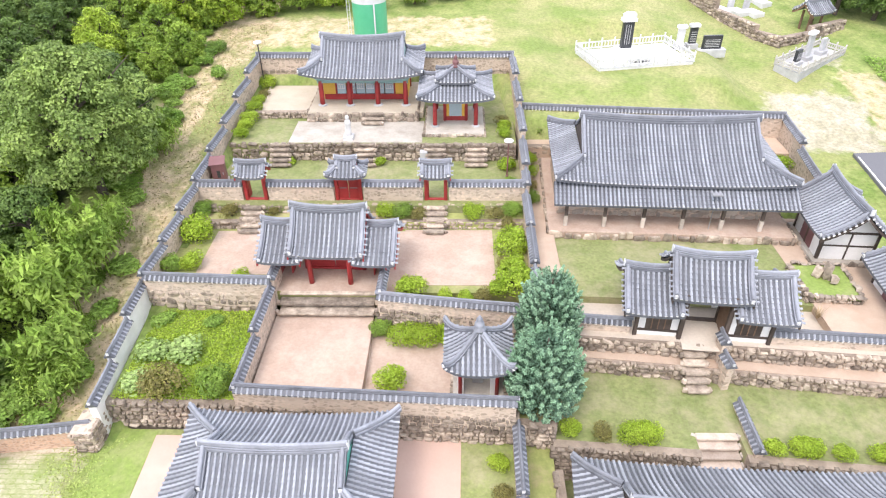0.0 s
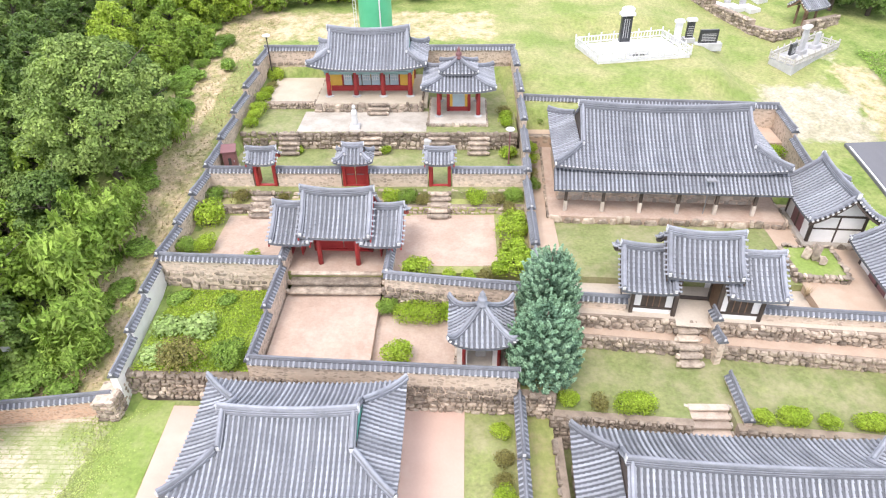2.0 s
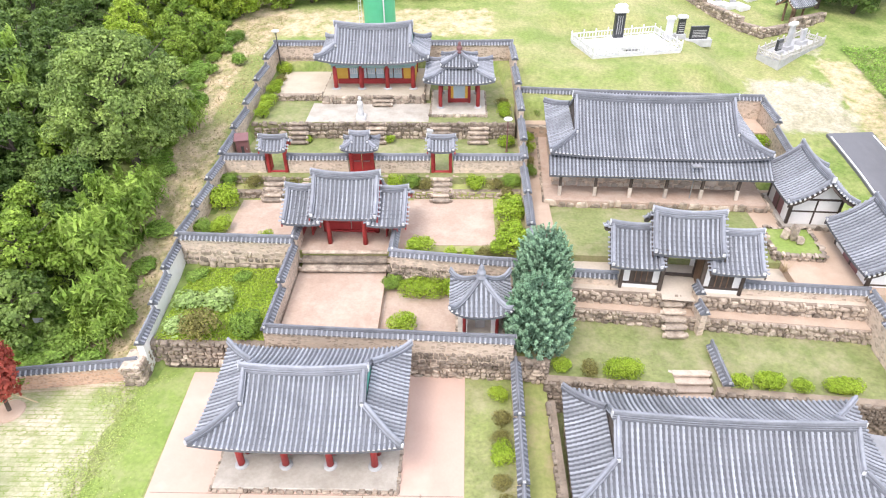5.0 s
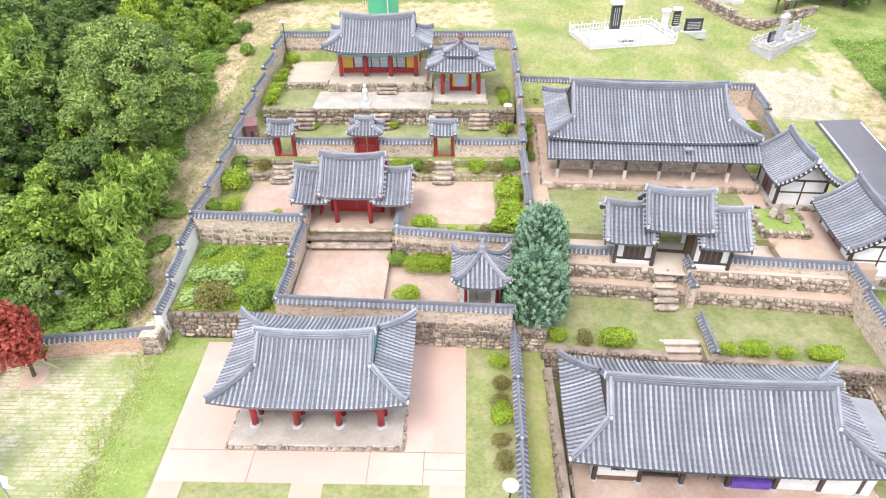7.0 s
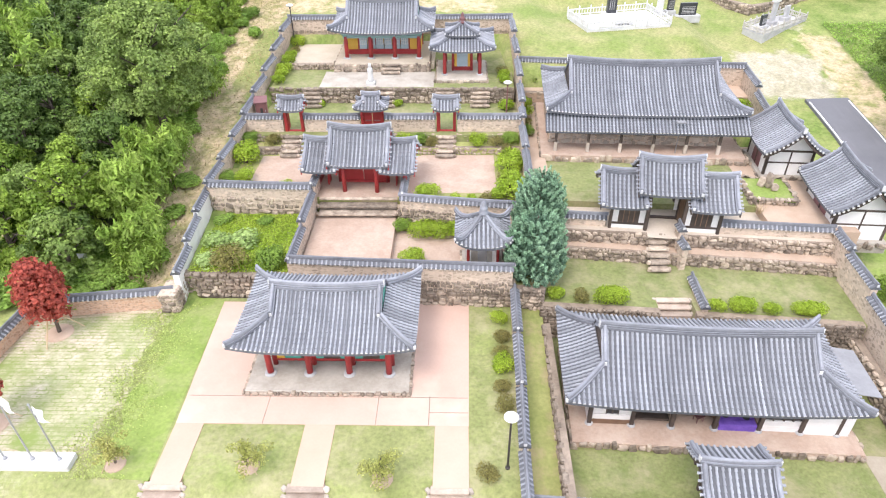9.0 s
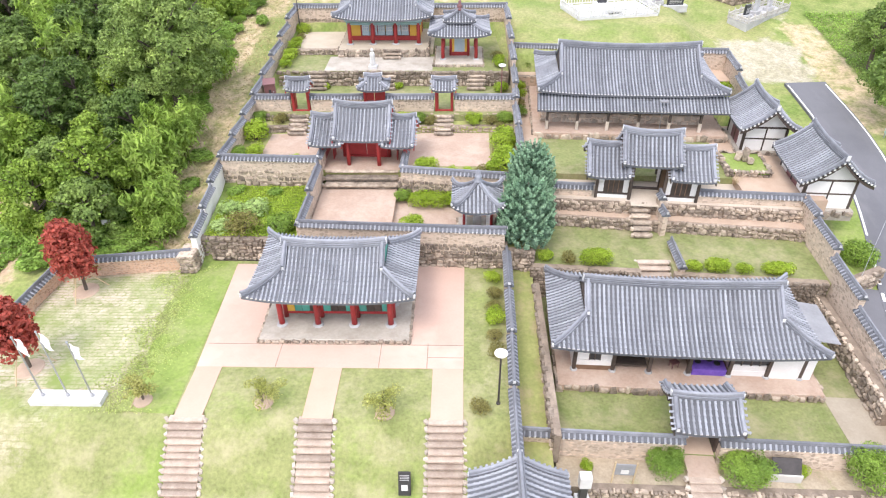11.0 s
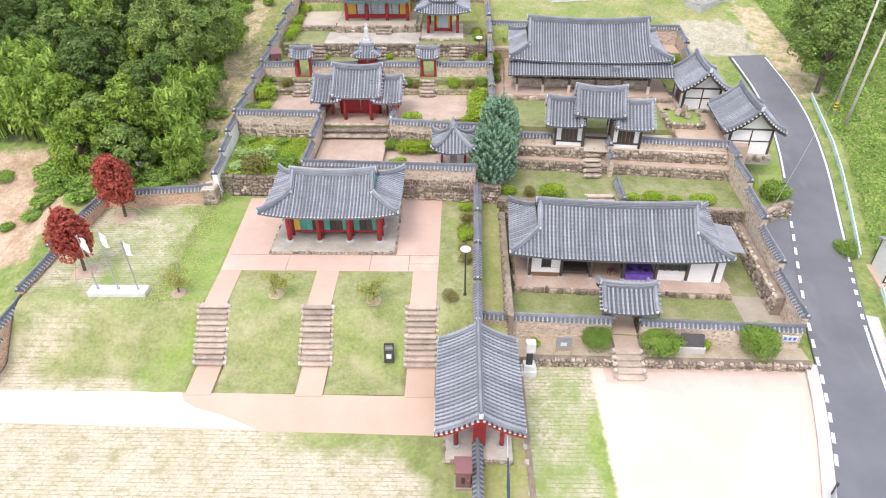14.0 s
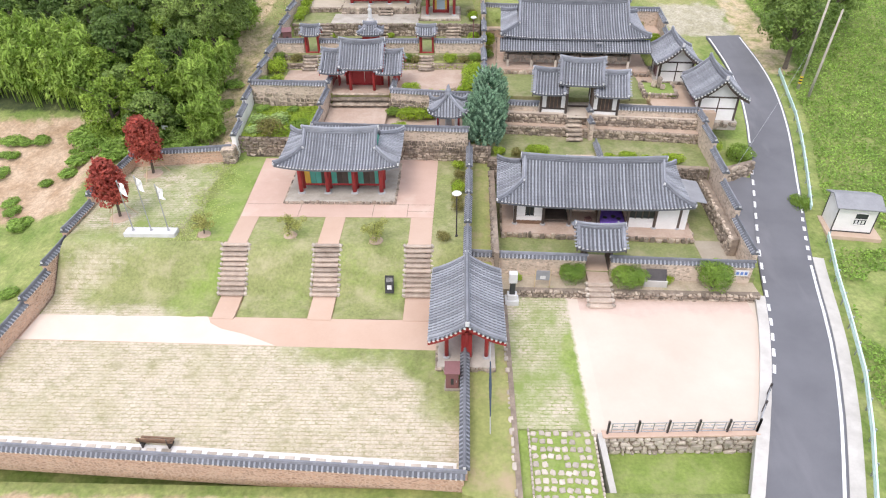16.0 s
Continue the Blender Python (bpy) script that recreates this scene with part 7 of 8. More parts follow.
def maple(x, y, z, s):
    ob = thing("red_maple", pose(x, y, z) @ Matrix.Diagonal((s, s, s, 1)), "young red-leaved maple held up by wooden stakes", "tree", "red maples")
    r = random.Random(int(x * 10 + y))
    blobs = []
    for i in range(24):
        k = (i + 0.5) / 24
        q = 1.15 * math.sin(math.pi * min(1, 0.16 + 0.8 * k)) ** 0.8
        a = i * 2.4
        blobs.append((q * 0.62 * math.cos(a), q * 0.62 * math.sin(a), 1.55 + 2.9 * k, r.uniform(0.46, 0.70), 0.85))
    P, D = cloud(blobs, 5200, int(y) + 5, 0.7)
    part("trunk", limbs(3.6, 1.0, 7, 0.09, 5), None, ob)
    part("crown", leaves("crown", P, D, 0.15, 0.75, LEAF_RED, int(y)), None, ob)
    for k in range(3):
        a = k * math.tau / 3 + 0.5
        g = Geo()
        g.tube([(1.25 * math.cos(a), 1.25 * math.sin(a), -0.05), (0.05 * math.cos(a), 0.05 * math.sin(a), 1.7)], [0.035, 0.03], 6)
        part("stake", g, BAMBOO, ob, "slanting wooden stake")
    g = Geo()
    g.lathe([(0.75, -0.05), (0.7, 0.03), (0.3, 0.08)], 14)
    part("soil_ring", g, EARTH, ob, "ring of bare soil")
    return ob


maple(-25.2, 9.8, 3.0, 1.1)
maple(-25.3, 16.9, 3.0, 1.14)


def young_tree(x, y):
    ob = thing("young_tree", pose(x, y, 2.98, 0, 0, rng.uniform(0, 360)), "small staked tree with thin yellow-green leaves", "tree", "young trees on the lawn")
    r = random.Random(int(x * 7))
    blobs = [(r.gauss(0, 0.42), r.gauss(0, 0.42), r.uniform(0.6, 1.75), r.uniform(0.25, 0.42), 0.9) for i in range(14)]
    P, D = cloud(blobs, 1700, int(abs(x) * 9), 0.4, -1.1)
    part("trunk", limbs(1.6, 0.7, 8, 0.06, int(abs(x))), None, ob)
    part("crown", leaves("crown", P, D, 0.065, 0.8, leafy("thin_yellow_leaves", (0.32, 0.33, 0.09), (0.48, 0.46, 0.17)) if x < -15 else LEAF_YOUNG, int(abs(x))), None, ob)
    for k in range(2):
        a = k * 2.6 + 0.4
        g = Geo()
        g.tube([(0.7 * math.cos(a), 0.7 * math.sin(a), -0.03), (0, 0, 0.9)], [0.025, 0.022], 5)
        part("stake", g, BAMBOO, ob, "slanting wooden stake")
    g = Geo()
    g.lathe([(0.55, -0.05), (0.5, 0.03), (0.2, 0.06)], 12)
    part("soil_ring", g, EARTH, ob, "ring of bare soil")
    return ob


LEAF_YOUNG = leafy("young_tree_leaves", (0.30, 0.33, 0.08), (0.46, 0.47, 0.16))
for x, y in ((-17.6, 7.5), (-10.9, 7.5), (-4.2, 6.9)):
    young_tree(x, y)


def spruce(x, y, z, h, rad, seed):
    """A dense blue conifer: an egg of upturned plumes round a trunk, coloured dark within as shade and pale at the tips
    as highlights.
    """
    ob = thing("blue_conifer", pose(x, y, z), "dense blue-green conifer with upturned feathery sprays", "tree", "blue conifers")
    r = np.random.RandomState(seed)
    inner, tips = ([], []), ([], [])
    n = 250
    for i in range(n):
        k = (i + 0.5) / n
        zz = h * (0.04 + 0.86 * k ** 0.9)
        u = zz / h
        q = rad * math.sin(math.pi * min(1.0, 0.24 + 0.76 * u)) ** 0.62 * r.uniform(0.86, 1.02)
        a = i * 2.399963 + r.uniform(-0.15, 0.15)
        c = np.array([q * math.cos(a), q * math.sin(a), zz])
        out = np.array([math.cos(a) * 0.55, math.sin(a) * 0.55, 0.85])
        size = r.uniform(0.7, 1.25)
        for j in range(130):
            t = r.uniform(0, 1)
            side = r.normal(0, 1, 3)
            side *= 0.20 * size * (1.05 - t) ** 0.7 * r.uniform(0.4, 1.0) / (np.linalg.norm(side) + 1e-6)
            # outer leaves take the highlight colour, inner ones the shade colour
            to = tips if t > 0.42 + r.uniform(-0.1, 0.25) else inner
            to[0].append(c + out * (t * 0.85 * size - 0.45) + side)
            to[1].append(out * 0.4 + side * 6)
    P, D = cloud([(0, 0, h * (0.1 + 0.72 * k / 9), rad * 0.86 * math.sin(math.pi * min(1.0, 0.24 + 0.7 * k / 9)) ** 0.62, 0.8) for k in range(10)], 6000, seed, 0.6, -1.1)
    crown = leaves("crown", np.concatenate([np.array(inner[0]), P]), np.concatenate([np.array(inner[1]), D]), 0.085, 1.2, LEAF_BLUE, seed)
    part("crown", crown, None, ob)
    part("new_growth", leaves("new_growth", np.array(tips[0]), np.array(tips[1]), 0.07, 1.3, LEAF_TIP, seed + 1), None, ob, "blue-green spray tips coloured pale as highlights")
    g = Geo()
    g.tube([(0, 0, -0.3), (0, 0, h * 0.5), (0, 0, h * 0.9)], [0.2, 0.13, 0.03], 8)
    part("trunk", g, BARK, ob)
    return ob


spruce(4.3, 21.3, 4.4, 5.0, 1.9, 3)
spruce(4.85, 24.9, 4.4, 5.9, 1.72, 4)


# ---- lamps, cabinets, monuments ----
def garden_lamp(x, y, z, h, mat=None):
    ob = thing("garden_lamp", pose(x, y, z), "slender garden lamp post with a flat white saucer head", "lamp post", "garden lamps")
    g = Geo()
    g.lathe([(0.12, -0.05), (0.12, 0.06), (0.06, 0.09), (0.05, h - 0.3), (0.075, h - 0.22), (0.075, h - 0.12)], 10)
    part("pole", g, mat or DARKSTEEL, ob, smooth=False)
    g = Geo()
    g.lathe([(0.10, h - 0.14), (0.30, h - 0.05), (0.36, h + 0.02), (0.30, h + 0.09), (0.10, h + 0.13), (0.03, h + 0.16)], 16)
    part("lamp_head", g, LAMPGLASS, ob, "round white lamp head", smooth=True)
    return ob


garden_lamp(-17.5, 53.6, 9.0, 3.9)
garden_lamp(3.5, 40.5, 7.1, 2.85, MAROON)
garden_lamp(1.9, 7.6, 2.98, 3.75)
lamp = thing("yard_lamp", pose(16.6, 34.6, 5.8), "thin yard lamp post with a small flat head", "lamp post")
g = Geo()
g.tube([(0, 0, 0), (0, 0, 3.0), (0.1, 0, 3.2)], [0.04, 0.035, 0.03], 8)
part("pole", g, STEEL, lamp)
g = Geo()
g.box(-0.35, 0.35, -0.2, 0.2, 3.18, 3.28, 0.03)
part("lamp_head", g, SHEET, lamp, "flat grey lamp head")


def cabinet(x, y, z, w, d, h, turn, label):
    ob = thing("equipment_cabinet", pose(x, y, z, 0, 0, turn), label, "cabinet")
    g = Geo()
    g.box(-w / 2 - 0.08, w / 2 + 0.08, -d / 2 - 0.08, d / 2 + 0.08, -0.3, 0.18, 0.02)
    part("plinth", g, CONCRETE, ob, "concrete plinth")
    g = Geo()
    g.box(-w / 2, w / 2, -d / 2, d / 2, 0.18, h, 0.02)
    body = part("body", g, MAROON, ob)
    g = Geo()
    g.add([(-w / 2 - 0.08, -d / 2 - 0.1, h), (w / 2 + 0.08, -d / 2 - 0.1, h), (w / 2 + 0.08, d / 2 + 0.1, h + 0.22), (-w / 2 - 0.08, d / 2 + 0.1, h + 0.22),
           (-w / 2 - 0.08, -d / 2 - 0.1, h + 0.06), (w / 2 + 0.08, -d / 2 - 0.1, h + 0.06), (w / 2 + 0.08, d / 2 + 0.1, h + 0.28), (-w / 2 - 0.08, d / 2 + 0.1, h + 0.28)],
          [(3, 2, 1, 0), (4, 5, 6, 7), (0, 1, 5, 4), (1, 2, 6, 5), (2, 3, 7, 6), (3, 0, 4, 7)])
    part("roof_panel", g, MAROON, ob)
    beam(body, -w * 0.12, w * 0.12, -d / 2 - 0.02, -d / 2 + 0.01, h * 0.35, h * 0.7, BLACKPAINT, "vent")
    beam(body, w * 0.3, w * 0.36, -d / 2 - 0.04, -d / 2, h * 0.5, h * 0.6, STEEL, "handle")
    return ob


cabinet(-17.55, 39.6, 7.1, 0.95, 0.8, 1.6, 12, "maroon equipment cabinet on a concrete plinth")
cabinet(1.75, -5.0, 0.1, 0.8, 0.7, 1.5, 0, "maroon meter cabinet beside the wall")

statue = Geo()
statue.box(-0.4, 0.4, -0.4, 0.4, 0, 0.28, 0.04)
statue.lathe([(0.24, 0.28), (0.27, 0.5), (0.22, 1.0), (0.26, 1.3), (0.20, 1.5), (0.10, 1.56), (0.15, 1.68), (0.15, 1.8), (0.08, 1.92)], 12)
tagged(part("statue", statue, MARBLE, at=pose(-8.6, 43.9, 8.52)), "pale stone statue on a dark square plinth", "statue")
box = thing("stone_block", pose(-2.75, 42.6, 7.1), "upright grey stone block beside the steps", "stone block")
g = Geo()
g.box(-0.28, 0.28, -0.25, 0.25, 0, 1.0, 0.03)
part("block", g, GRANITE, box)

tank = thing("water_tank", pose(-8.4, 59.7, land(-8.4, 59.7)), "tall green cylindrical water tank with a white crown", "water tank")
g = Geo()
g.lathe([(1.58, -0.5), (1.58, 4.5), (1.56, 4.55)], 40)
body = part("tank_wall", g, GREENSTEEL, tank, smooth=False)
g = Geo()
g.lathe([(1.60, 4.5), (1.60, 5.1), (1.2, 5.35), (0.2, 5.5)], 40)
part("tank_crown", g, MARBLE, tank, "white domed crown")
g = Geo()
g.box(0.55, 0.67, -1.60, -1.46, 0.1, 4.5, 0.01)
part("drain_pipe", g, MARBLE, body, "white upright pipe")
g = Geo()
for k in range(2):
    g.tube([(-1.75 - 0.25 * k, -0.6, -0.2), (-1.75 - 0.25 * k, -0.6, 5.3)], [0.03, 0.03], 6)
for k in range(14):
    g.tube([(-2.0, -0.6, 0.2 + k * 0.36), (-1.75, -0.6, 0.2 + k * 0.36)], [0.018, 0.018], 5)
part("ladder", g, MARBLE, tank, "white steel ladder")
g = Geo()
g.box(-2.0, 2.0, -1.9, 1.9, -0.7, 0.12, 0.05)
part("footing", g, KERB, tank, "pale concrete footing")


def balustrade(parent, corners, z, posts, mat=MARBLE, h=0.75):
    """Stone posts, rails and balusters round a plan; posts: how many on each side."""
    n = len(corners)
    for i in range(n):
        a, b = Vector((*corners[i], z)), Vector((*corners[(i + 1) % n], z))
        m = posts[i]
        for k in range(m):
            p = a.lerp(b, k / m)
            g = Geo()
            g.box(p.x - 0.07, p.x + 0.07, p.y - 0.07, p.y + 0.07, z, z + h + 0.14, 0.02)
            g.lathe([(0.06, z + h + 0.14), (0.09, z + h + 0.2), (0.03, z + h + 0.3)], 8, (p.x, p.y, 0))
            part("post", g, mat, parent)
            q = a.lerp(b, (k + 1) / m)
            for zz, t in ((z + h - 0.1, 0.05), (z + 0.12, 0.05)):
                g = Geo()
                g.sweep([p + Vector((0, 0, zz - z)), q + Vector((0, 0, zz - z))], [(-t, 0), (t, 0), (t, 0.1), (-t, 0.1)])
                part("rail", g, mat, parent)
            for j in range(1, 4):
                c = p.lerp(q, j / 4)
                g = Geo()
                g.box(c.x - 0.04, c.x + 0.04, c.y - 0.04, c.y + 0.04, z + 0.1, z + h - 0.05, 0.01)
                part("baluster", g, mat, parent)


mon = thing("memorial_terrace", Matrix(), "white stone memorial terrace ringed by a balustrade", "monument")
mz = 9.75
mc = [(12.6, 55.6), (21.6, 57.4), (20.3, 63.0), (11.2, 60.6)]
g = Geo()
g.add([(x, y, mz - 1.3) for x, y in mc] + [(x, y, mz) for x, y in mc], [(4, 5, 6, 7), (0, 1, 5, 4), (1, 2, 6, 5), (2, 3, 7, 6), (3, 0, 4, 7)])
part("terrace_floor", g, MARBLE, mon, "white granite floor")
balustrade(mon, mc, mz, (7, 5, 7, 5))
st = thing("memorial_stele", pose(15.6, 59.3, mz, 0, 0, 8), "tall black stele with a white capstone on a stepped base", "monument")
for w, d, z0, z1 in ((1.2, 1.0, 0, 0.3), (0.85, 0.7, 0.3, 0.75)):
    g = Geo()
    g.box(-w, w, -d, d, z0, z1, 0.04)
    part("base", g, MARBLE, st)
g = Geo()
g.box(-0.5, 0.5, -0.25, 0.25, 0.75, 3.2, 0.02)
slab_ob = part("shaft", g, BLACK, st, "black polished shaft")
for k in range(3):
    g = Geo()
    g.box(-0.28 + 0.22 * k, -0.22 + 0.22 * k, -0.262, -0.25, 1.1, 2.9)
    part("inscription_bar", g, GRANITE, slab_ob)
g = Geo()
g.box(-0.68, 0.68, -0.42, 0.42, 3.2, 3.5, 0.05)
g.box(-0.6, 0.6, -0.36, 0.36, 3.5, 4.0, 0.16)
part("capstone", g, MARBLE, st, "white carved capstone")
off = thing("offering_table", pose(16.6, 57.6, mz, 0, 0, 8), "low white stone offering table", "stone table")
g = Geo()
g.box(-1.0, 1.0, -0.5, 0.5, 0.22, 0.45, 0.03)
part("tabletop", g, MARBLE, off)
for s in (-1, 1):
    g = Geo()
    g.box(s * 0.75 - 0.15, s * 0.75 + 0.15, -0.4, 0.4, 0, 0.22, 0.02)
    part("leg", g, MARBLE, off)


def stele(x, y, z, w, h, mat, label, cap=True, turn=0):
    ob = thing("stele", pose(x, y, z, 0, 0, turn), label, "stele", "steles on the meadow")
    g = Geo()
    g.box(-w * 0.75, w * 0.75, -0.4, 0.4, -0.4, 0.4, 0.04)
    part("base", g, GRANITE, ob)
    g = Geo()
    g.box(-w / 2, w / 2, -0.14, 0.14, 0.4, h, 0.03)
    face = part("shaft", g, mat, ob)
    if mat is BLACK:
        for k in range(5):
            g = Geo()
            zz = 0.6 + (h - 0.9) * k / 5
            g.box(-w * 0.38, w * 0.38, -0.152, -0.14, zz, zz + 0.06)
            part("inscription_bar", g, GRANITE, face)
    if cap:
        g = Geo()
        g.box(-w * 0.68, w * 0.68, -0.3, 0.3, h, h + 0.3, 0.08)
        part("capstone", g, MARBLE, ob)
    return ob


for x, y, w, h, m, l, c in ((21.5, 61.9, 0.7, 1.9, MARBLE, "pale grey stele with a carved cap", True), (22.7, 62.0, 0.75, 2.0, BLACK, "black stele with a pale capstone", True), (24.6, 61.8, 1.9, 1.7, BLACK, "broad black inscribed stone on a pale base", False)):
    stele(x, y, land(x, y) + 0.1, w, h, m, l, c, 5)

tomb = thing("stone_enclosure", Matrix(), "grey stone enclosure with low balustrade round memorial stones", "monument")
tz = land(34, 60.5) + 0.35
tc = [(31.6, 57.4), (38.4, 63.0), (37.0, 65.6), (30.3, 59.9)]
g = Geo()
g.add([(x, y, tz - 1.4) for x, y in tc] + [(x, y, tz) for x, y in tc], [(4, 5, 6, 7), (0, 1, 5, 4), (1, 2, 6, 5), (2, 3, 7, 6), (3, 0, 4, 7)])
part("terrace_floor", g, GRANITE, tomb)
balustrade(tomb, tc, tz, (7, 3, 7, 3), KERB, 0.6)
stele(32.2, 59.7, tz, 0.9, 1.5, BLACK, "black inscribed stone inside the enclosure", False, 38)
stele(33.8, 61.2, tz, 0.8, 2.5, GRANITE, "tall carved stone with a stepped cap", True, 38)
stele(36.0, 62.9, tz, 0.8, 1.6, GRANITE, "grey memorial stone inside the enclosure", False, 38)


def rubble_wall(pts, h, label):
    for a, b in zip(pts, pts[1:]):
        z = min(land(*a), land(*b))
        ob = retaining("rubble_wall", a, b, z - 0.2, max(land(*a), land(*b)) + h, 0.6, 0.34, label, STONES, 70)


rubble_wall([(25.5, 79.0), (28.4, 73.0), (30.6, 66.8), (32.4, 64.6)], 0.9, "long rubble wall round a small graveyard")
rubble_wall([(32.4, 64.6), (36.5, 66.6), (41.0, 69.0)], 0.9, "long rubble wall round a small graveyard")
hut = thing("graveyard_gate", pose(37.6, 69.6, land(37.6, 69.6) - 0.1, 0, 0, 28), "small rustic gate with a worn tiled roof", "gate")
columns(hut, [(x, y) for x in (-0.9, 0.9) for y in (-0.5, 0.5)], 0, 2.0, 0.1, BROWN, False, True)
tiled_roof(hut, Roof(1.7, 1.3, 0.1, 1.9, 2.9, 0.1, 0.1, th=1.0), 0.28, ridge=0.3)
for x, y in ((29.8, 74.5), (31.4, 74.0), (33.0, 73.6), (34.6, 76.0)):
    gz = land(x, y)
    ob = thing("grave", pose(x, y, gz, 0, 0, 20), "low white grave slab with an upright stone", "grave", "graves")
    g = Geo()
    g.box(-0.7, 0.7, -1.1, 1.1, -0.3, 0.35, 0.04)
    part("grave_slab", g, MARBLE, ob)
    g = Geo()
    g.box(-0.4, 0.4, 1.15, 1.4, -0.3, 1.3, 0.03)
    part("headstone", g, GRANITE, ob)

# ---- lower court ----
fp = thing("flag_stand", pose(-21.7, 7.5, 2.98), "three slim flagpoles with hanging white flags on a pale plinth", "flagpoles")
g = Geo()
g.box(-2.0, 2.0, -0.45, 0.45, -0.3, 0.32, 0.03)
part("plinth", g, MARBLE, fp)
for i, (x, h) in enumerate(((-1.35, 4.6), (0.05, 5.0), (1.4, 4.3))):
    g = Geo()
    g.lathe([(0.10, 0.3), (0.09, 0.45), (0.045, 0.5), (0.04, h), (0.07, h + 0.05), (0.02, h + 0.14)], 8, (x, 0, 0))
    pole = part("flagpole", g, STEEL, fp)
    g = Geo()
    v, n = [], 7
    for a in range(n):
        for b in range(3):
            v.append((x + 0.05 + b * 0.20 + 0.05 * math.sin(a + b), 0.08 * math.sin(a * 1.3 + b * 2.0 + i), h - 0.05 - a * 0.17 - b * 0.10))
    g.add(v, [(a * 3 + b, a * 3 + b + 1, a * 3 + b + 4, a * 3 + b + 3) for a in range(n - 1) for b in range(2)])
    part("flag", g, CLOTH, pole, "limp white flag")

sg = thing("notice_stand", pose(-3.0, 3.5, 0.6, 0, 0, 0), "black slanted notice stand with a pale panel", "sign")
g = Geo()
g.box(-0.32, 0.32, -0.06, 0.06, 0.0, 1.35, 0.02, xf=pose(0, 0, 0, -22, 0, 0))
panel = part("panel", g, BLACKPAINT, sg)
for k in range(4):
    g = Geo()
    g.box(-0.24, 0.24, -0.072, -0.06, 1.16 - k * 0.09, 1.19 - k * 0.09, 0, xf=pose(0, 0, 0, -22, 0, 0))
    part("text_bar", g, GRANITE, panel)
g = Geo()
g.box(-0.16, 0.16, -0.072, -0.06, 0.30, 0.62, 0, xf=pose(0, 0, 0, -22, 0, 0))
part("pale_square", g, MARBLE, panel)

info = thing("information_board", pose(8.3, 4.45, 0.5, 0, 0, -3), "pale information board on two wooden legs", "sign")
for s in (-1, 1):
    beam(info, s * 0.55 - 0.04, s * 0.55 + 0.04, -0.04, 0.04, -0.2, 1.75, BAMBOO, "leg")
b = beam(info, -0.5, 0.5, -0.03, 0.03, 0.75, 1.6, SHEET, "board")
beam(b, -0.2, 0.2, -0.04, -0.03, 0.85, 1.15, MARBLE, "paper")
wp = thing("stone_marker", pose(6.0, 3.3, 0.1, 0, 0, 0), "white stone marker with a dark inscribed face", "stone marker")
for w, z0, z1, m, n in ((0.5, -0.2, 0.35, MARBLE, "base"), (0.36, 0.35, 0.8, MARBLE, "plinth"), (0.2, 0.8, 1.9, BLACK, "shaft"), (0.3, 1.9, 2.7, MARBLE, "capstone")):
    g = Geo()
    g.box(-w, w, -w * 0.8, w * 0.8, z0, z1, 0.03)
    part(n, g, m, wp)
kb = thing("slanted_stone_board", pose(16.75, 4.95, 0.55, 0, 0, -3), "dark slanted panel on a pale stone base", "sign")
g = Geo()
g.box(-0.85, 0.85, -0.35, 0.35, 0, 0.55, 0.03)
part("base", g, KERB, kb)
g = Geo()
g.box(-0.75, 0.75, -0.04, 0.04, 0.0, 0.9, 0.01, xf=pose(0, -0.25, 0.5, -35, 0, 0))
part("panel", g, DARKSTEEL, kb)
bs = thing("wall_sign", pose(23.0, 5.05, 1.35, 0, 0, -3), "small blue and white sign on the wall", "sign")
beam(bs, -0.5, 0.5, -0.03, 0.03, 0, 0.5, MARBLE, "plate")
for k in range(3):
    beam(bs, -0.4 + 0.3 * k, -0.2 + 0.3 * k, -0.045, -0.03, 0.12, 0.38, BLUE, "sign_bar")
ws = thing("wood_sign", pose(-25.7, 22.2, land(-25.7, 22.2)), "small white sign on a thin post among the trees", "sign")
beam(ws, -0.03, 0.03, -0.03, 0.03, -0.2, 1.5, STEEL, "post")
beam(ws, -0.35, 0.35, -0.05, -0.03, 1.2, 1.6, MARBLE, "plate")

bench = thing("bench", pose(-15.2, -9.9, 0.1, 0, 0, -2.8), "brown slatted bench along the wall", "bench")
for k in range(3):
    beam(bench, -1.0, 1.0, -0.12 + k * 0.16, 0.0 + k * 0.16, 0.42, 0.47, BROWN, "slat")
for k in range(2):
    beam(bench, -1.0, 1.0, -0.24, -0.19, 0.6 + k * 0.17, 0.72 + k * 0.17, BROWN, "back_slat")
for s in (-1, 1):
    beam(bench, s * 0.8 - 0.04, s * 0.8 + 0.04, -0.22, 0.34, 0, 0.42, DARKSTEEL, "leg")
    beam(bench, s * 0.8 - 0.04, s * 0.8 + 0.04, -0.24, -0.18, 0.42, 0.9, DARKSTEEL, "back_post")
edging = thing("stone_edging", pose(-28.5, -9.65, 0.1, 0, 0, -2.85), "row of pale flat stones set in gravel along the wall", "edging", kind="structure")
g = Geo()
g.box(0, 30.6, -0.45, 0.45, -0.2, 0.03, 0)
part("gravel_bed", g, GRAVEL, edging)
for i in range(34):
    g = Geo()
    g.box(i * 0.9 + 0.15, i * 0.9 + 0.72, -0.25, 0.22 + rng.uniform(-.04, .04), 0, 0.09, 0.03)
    part("flat_stone", g, STONE_PALE, edging)
furled = thing("furled_banner", pose(4.05, -6.4, 0.1), "furled dark blue banner on a leaning pole", "banner")
g = Geo()
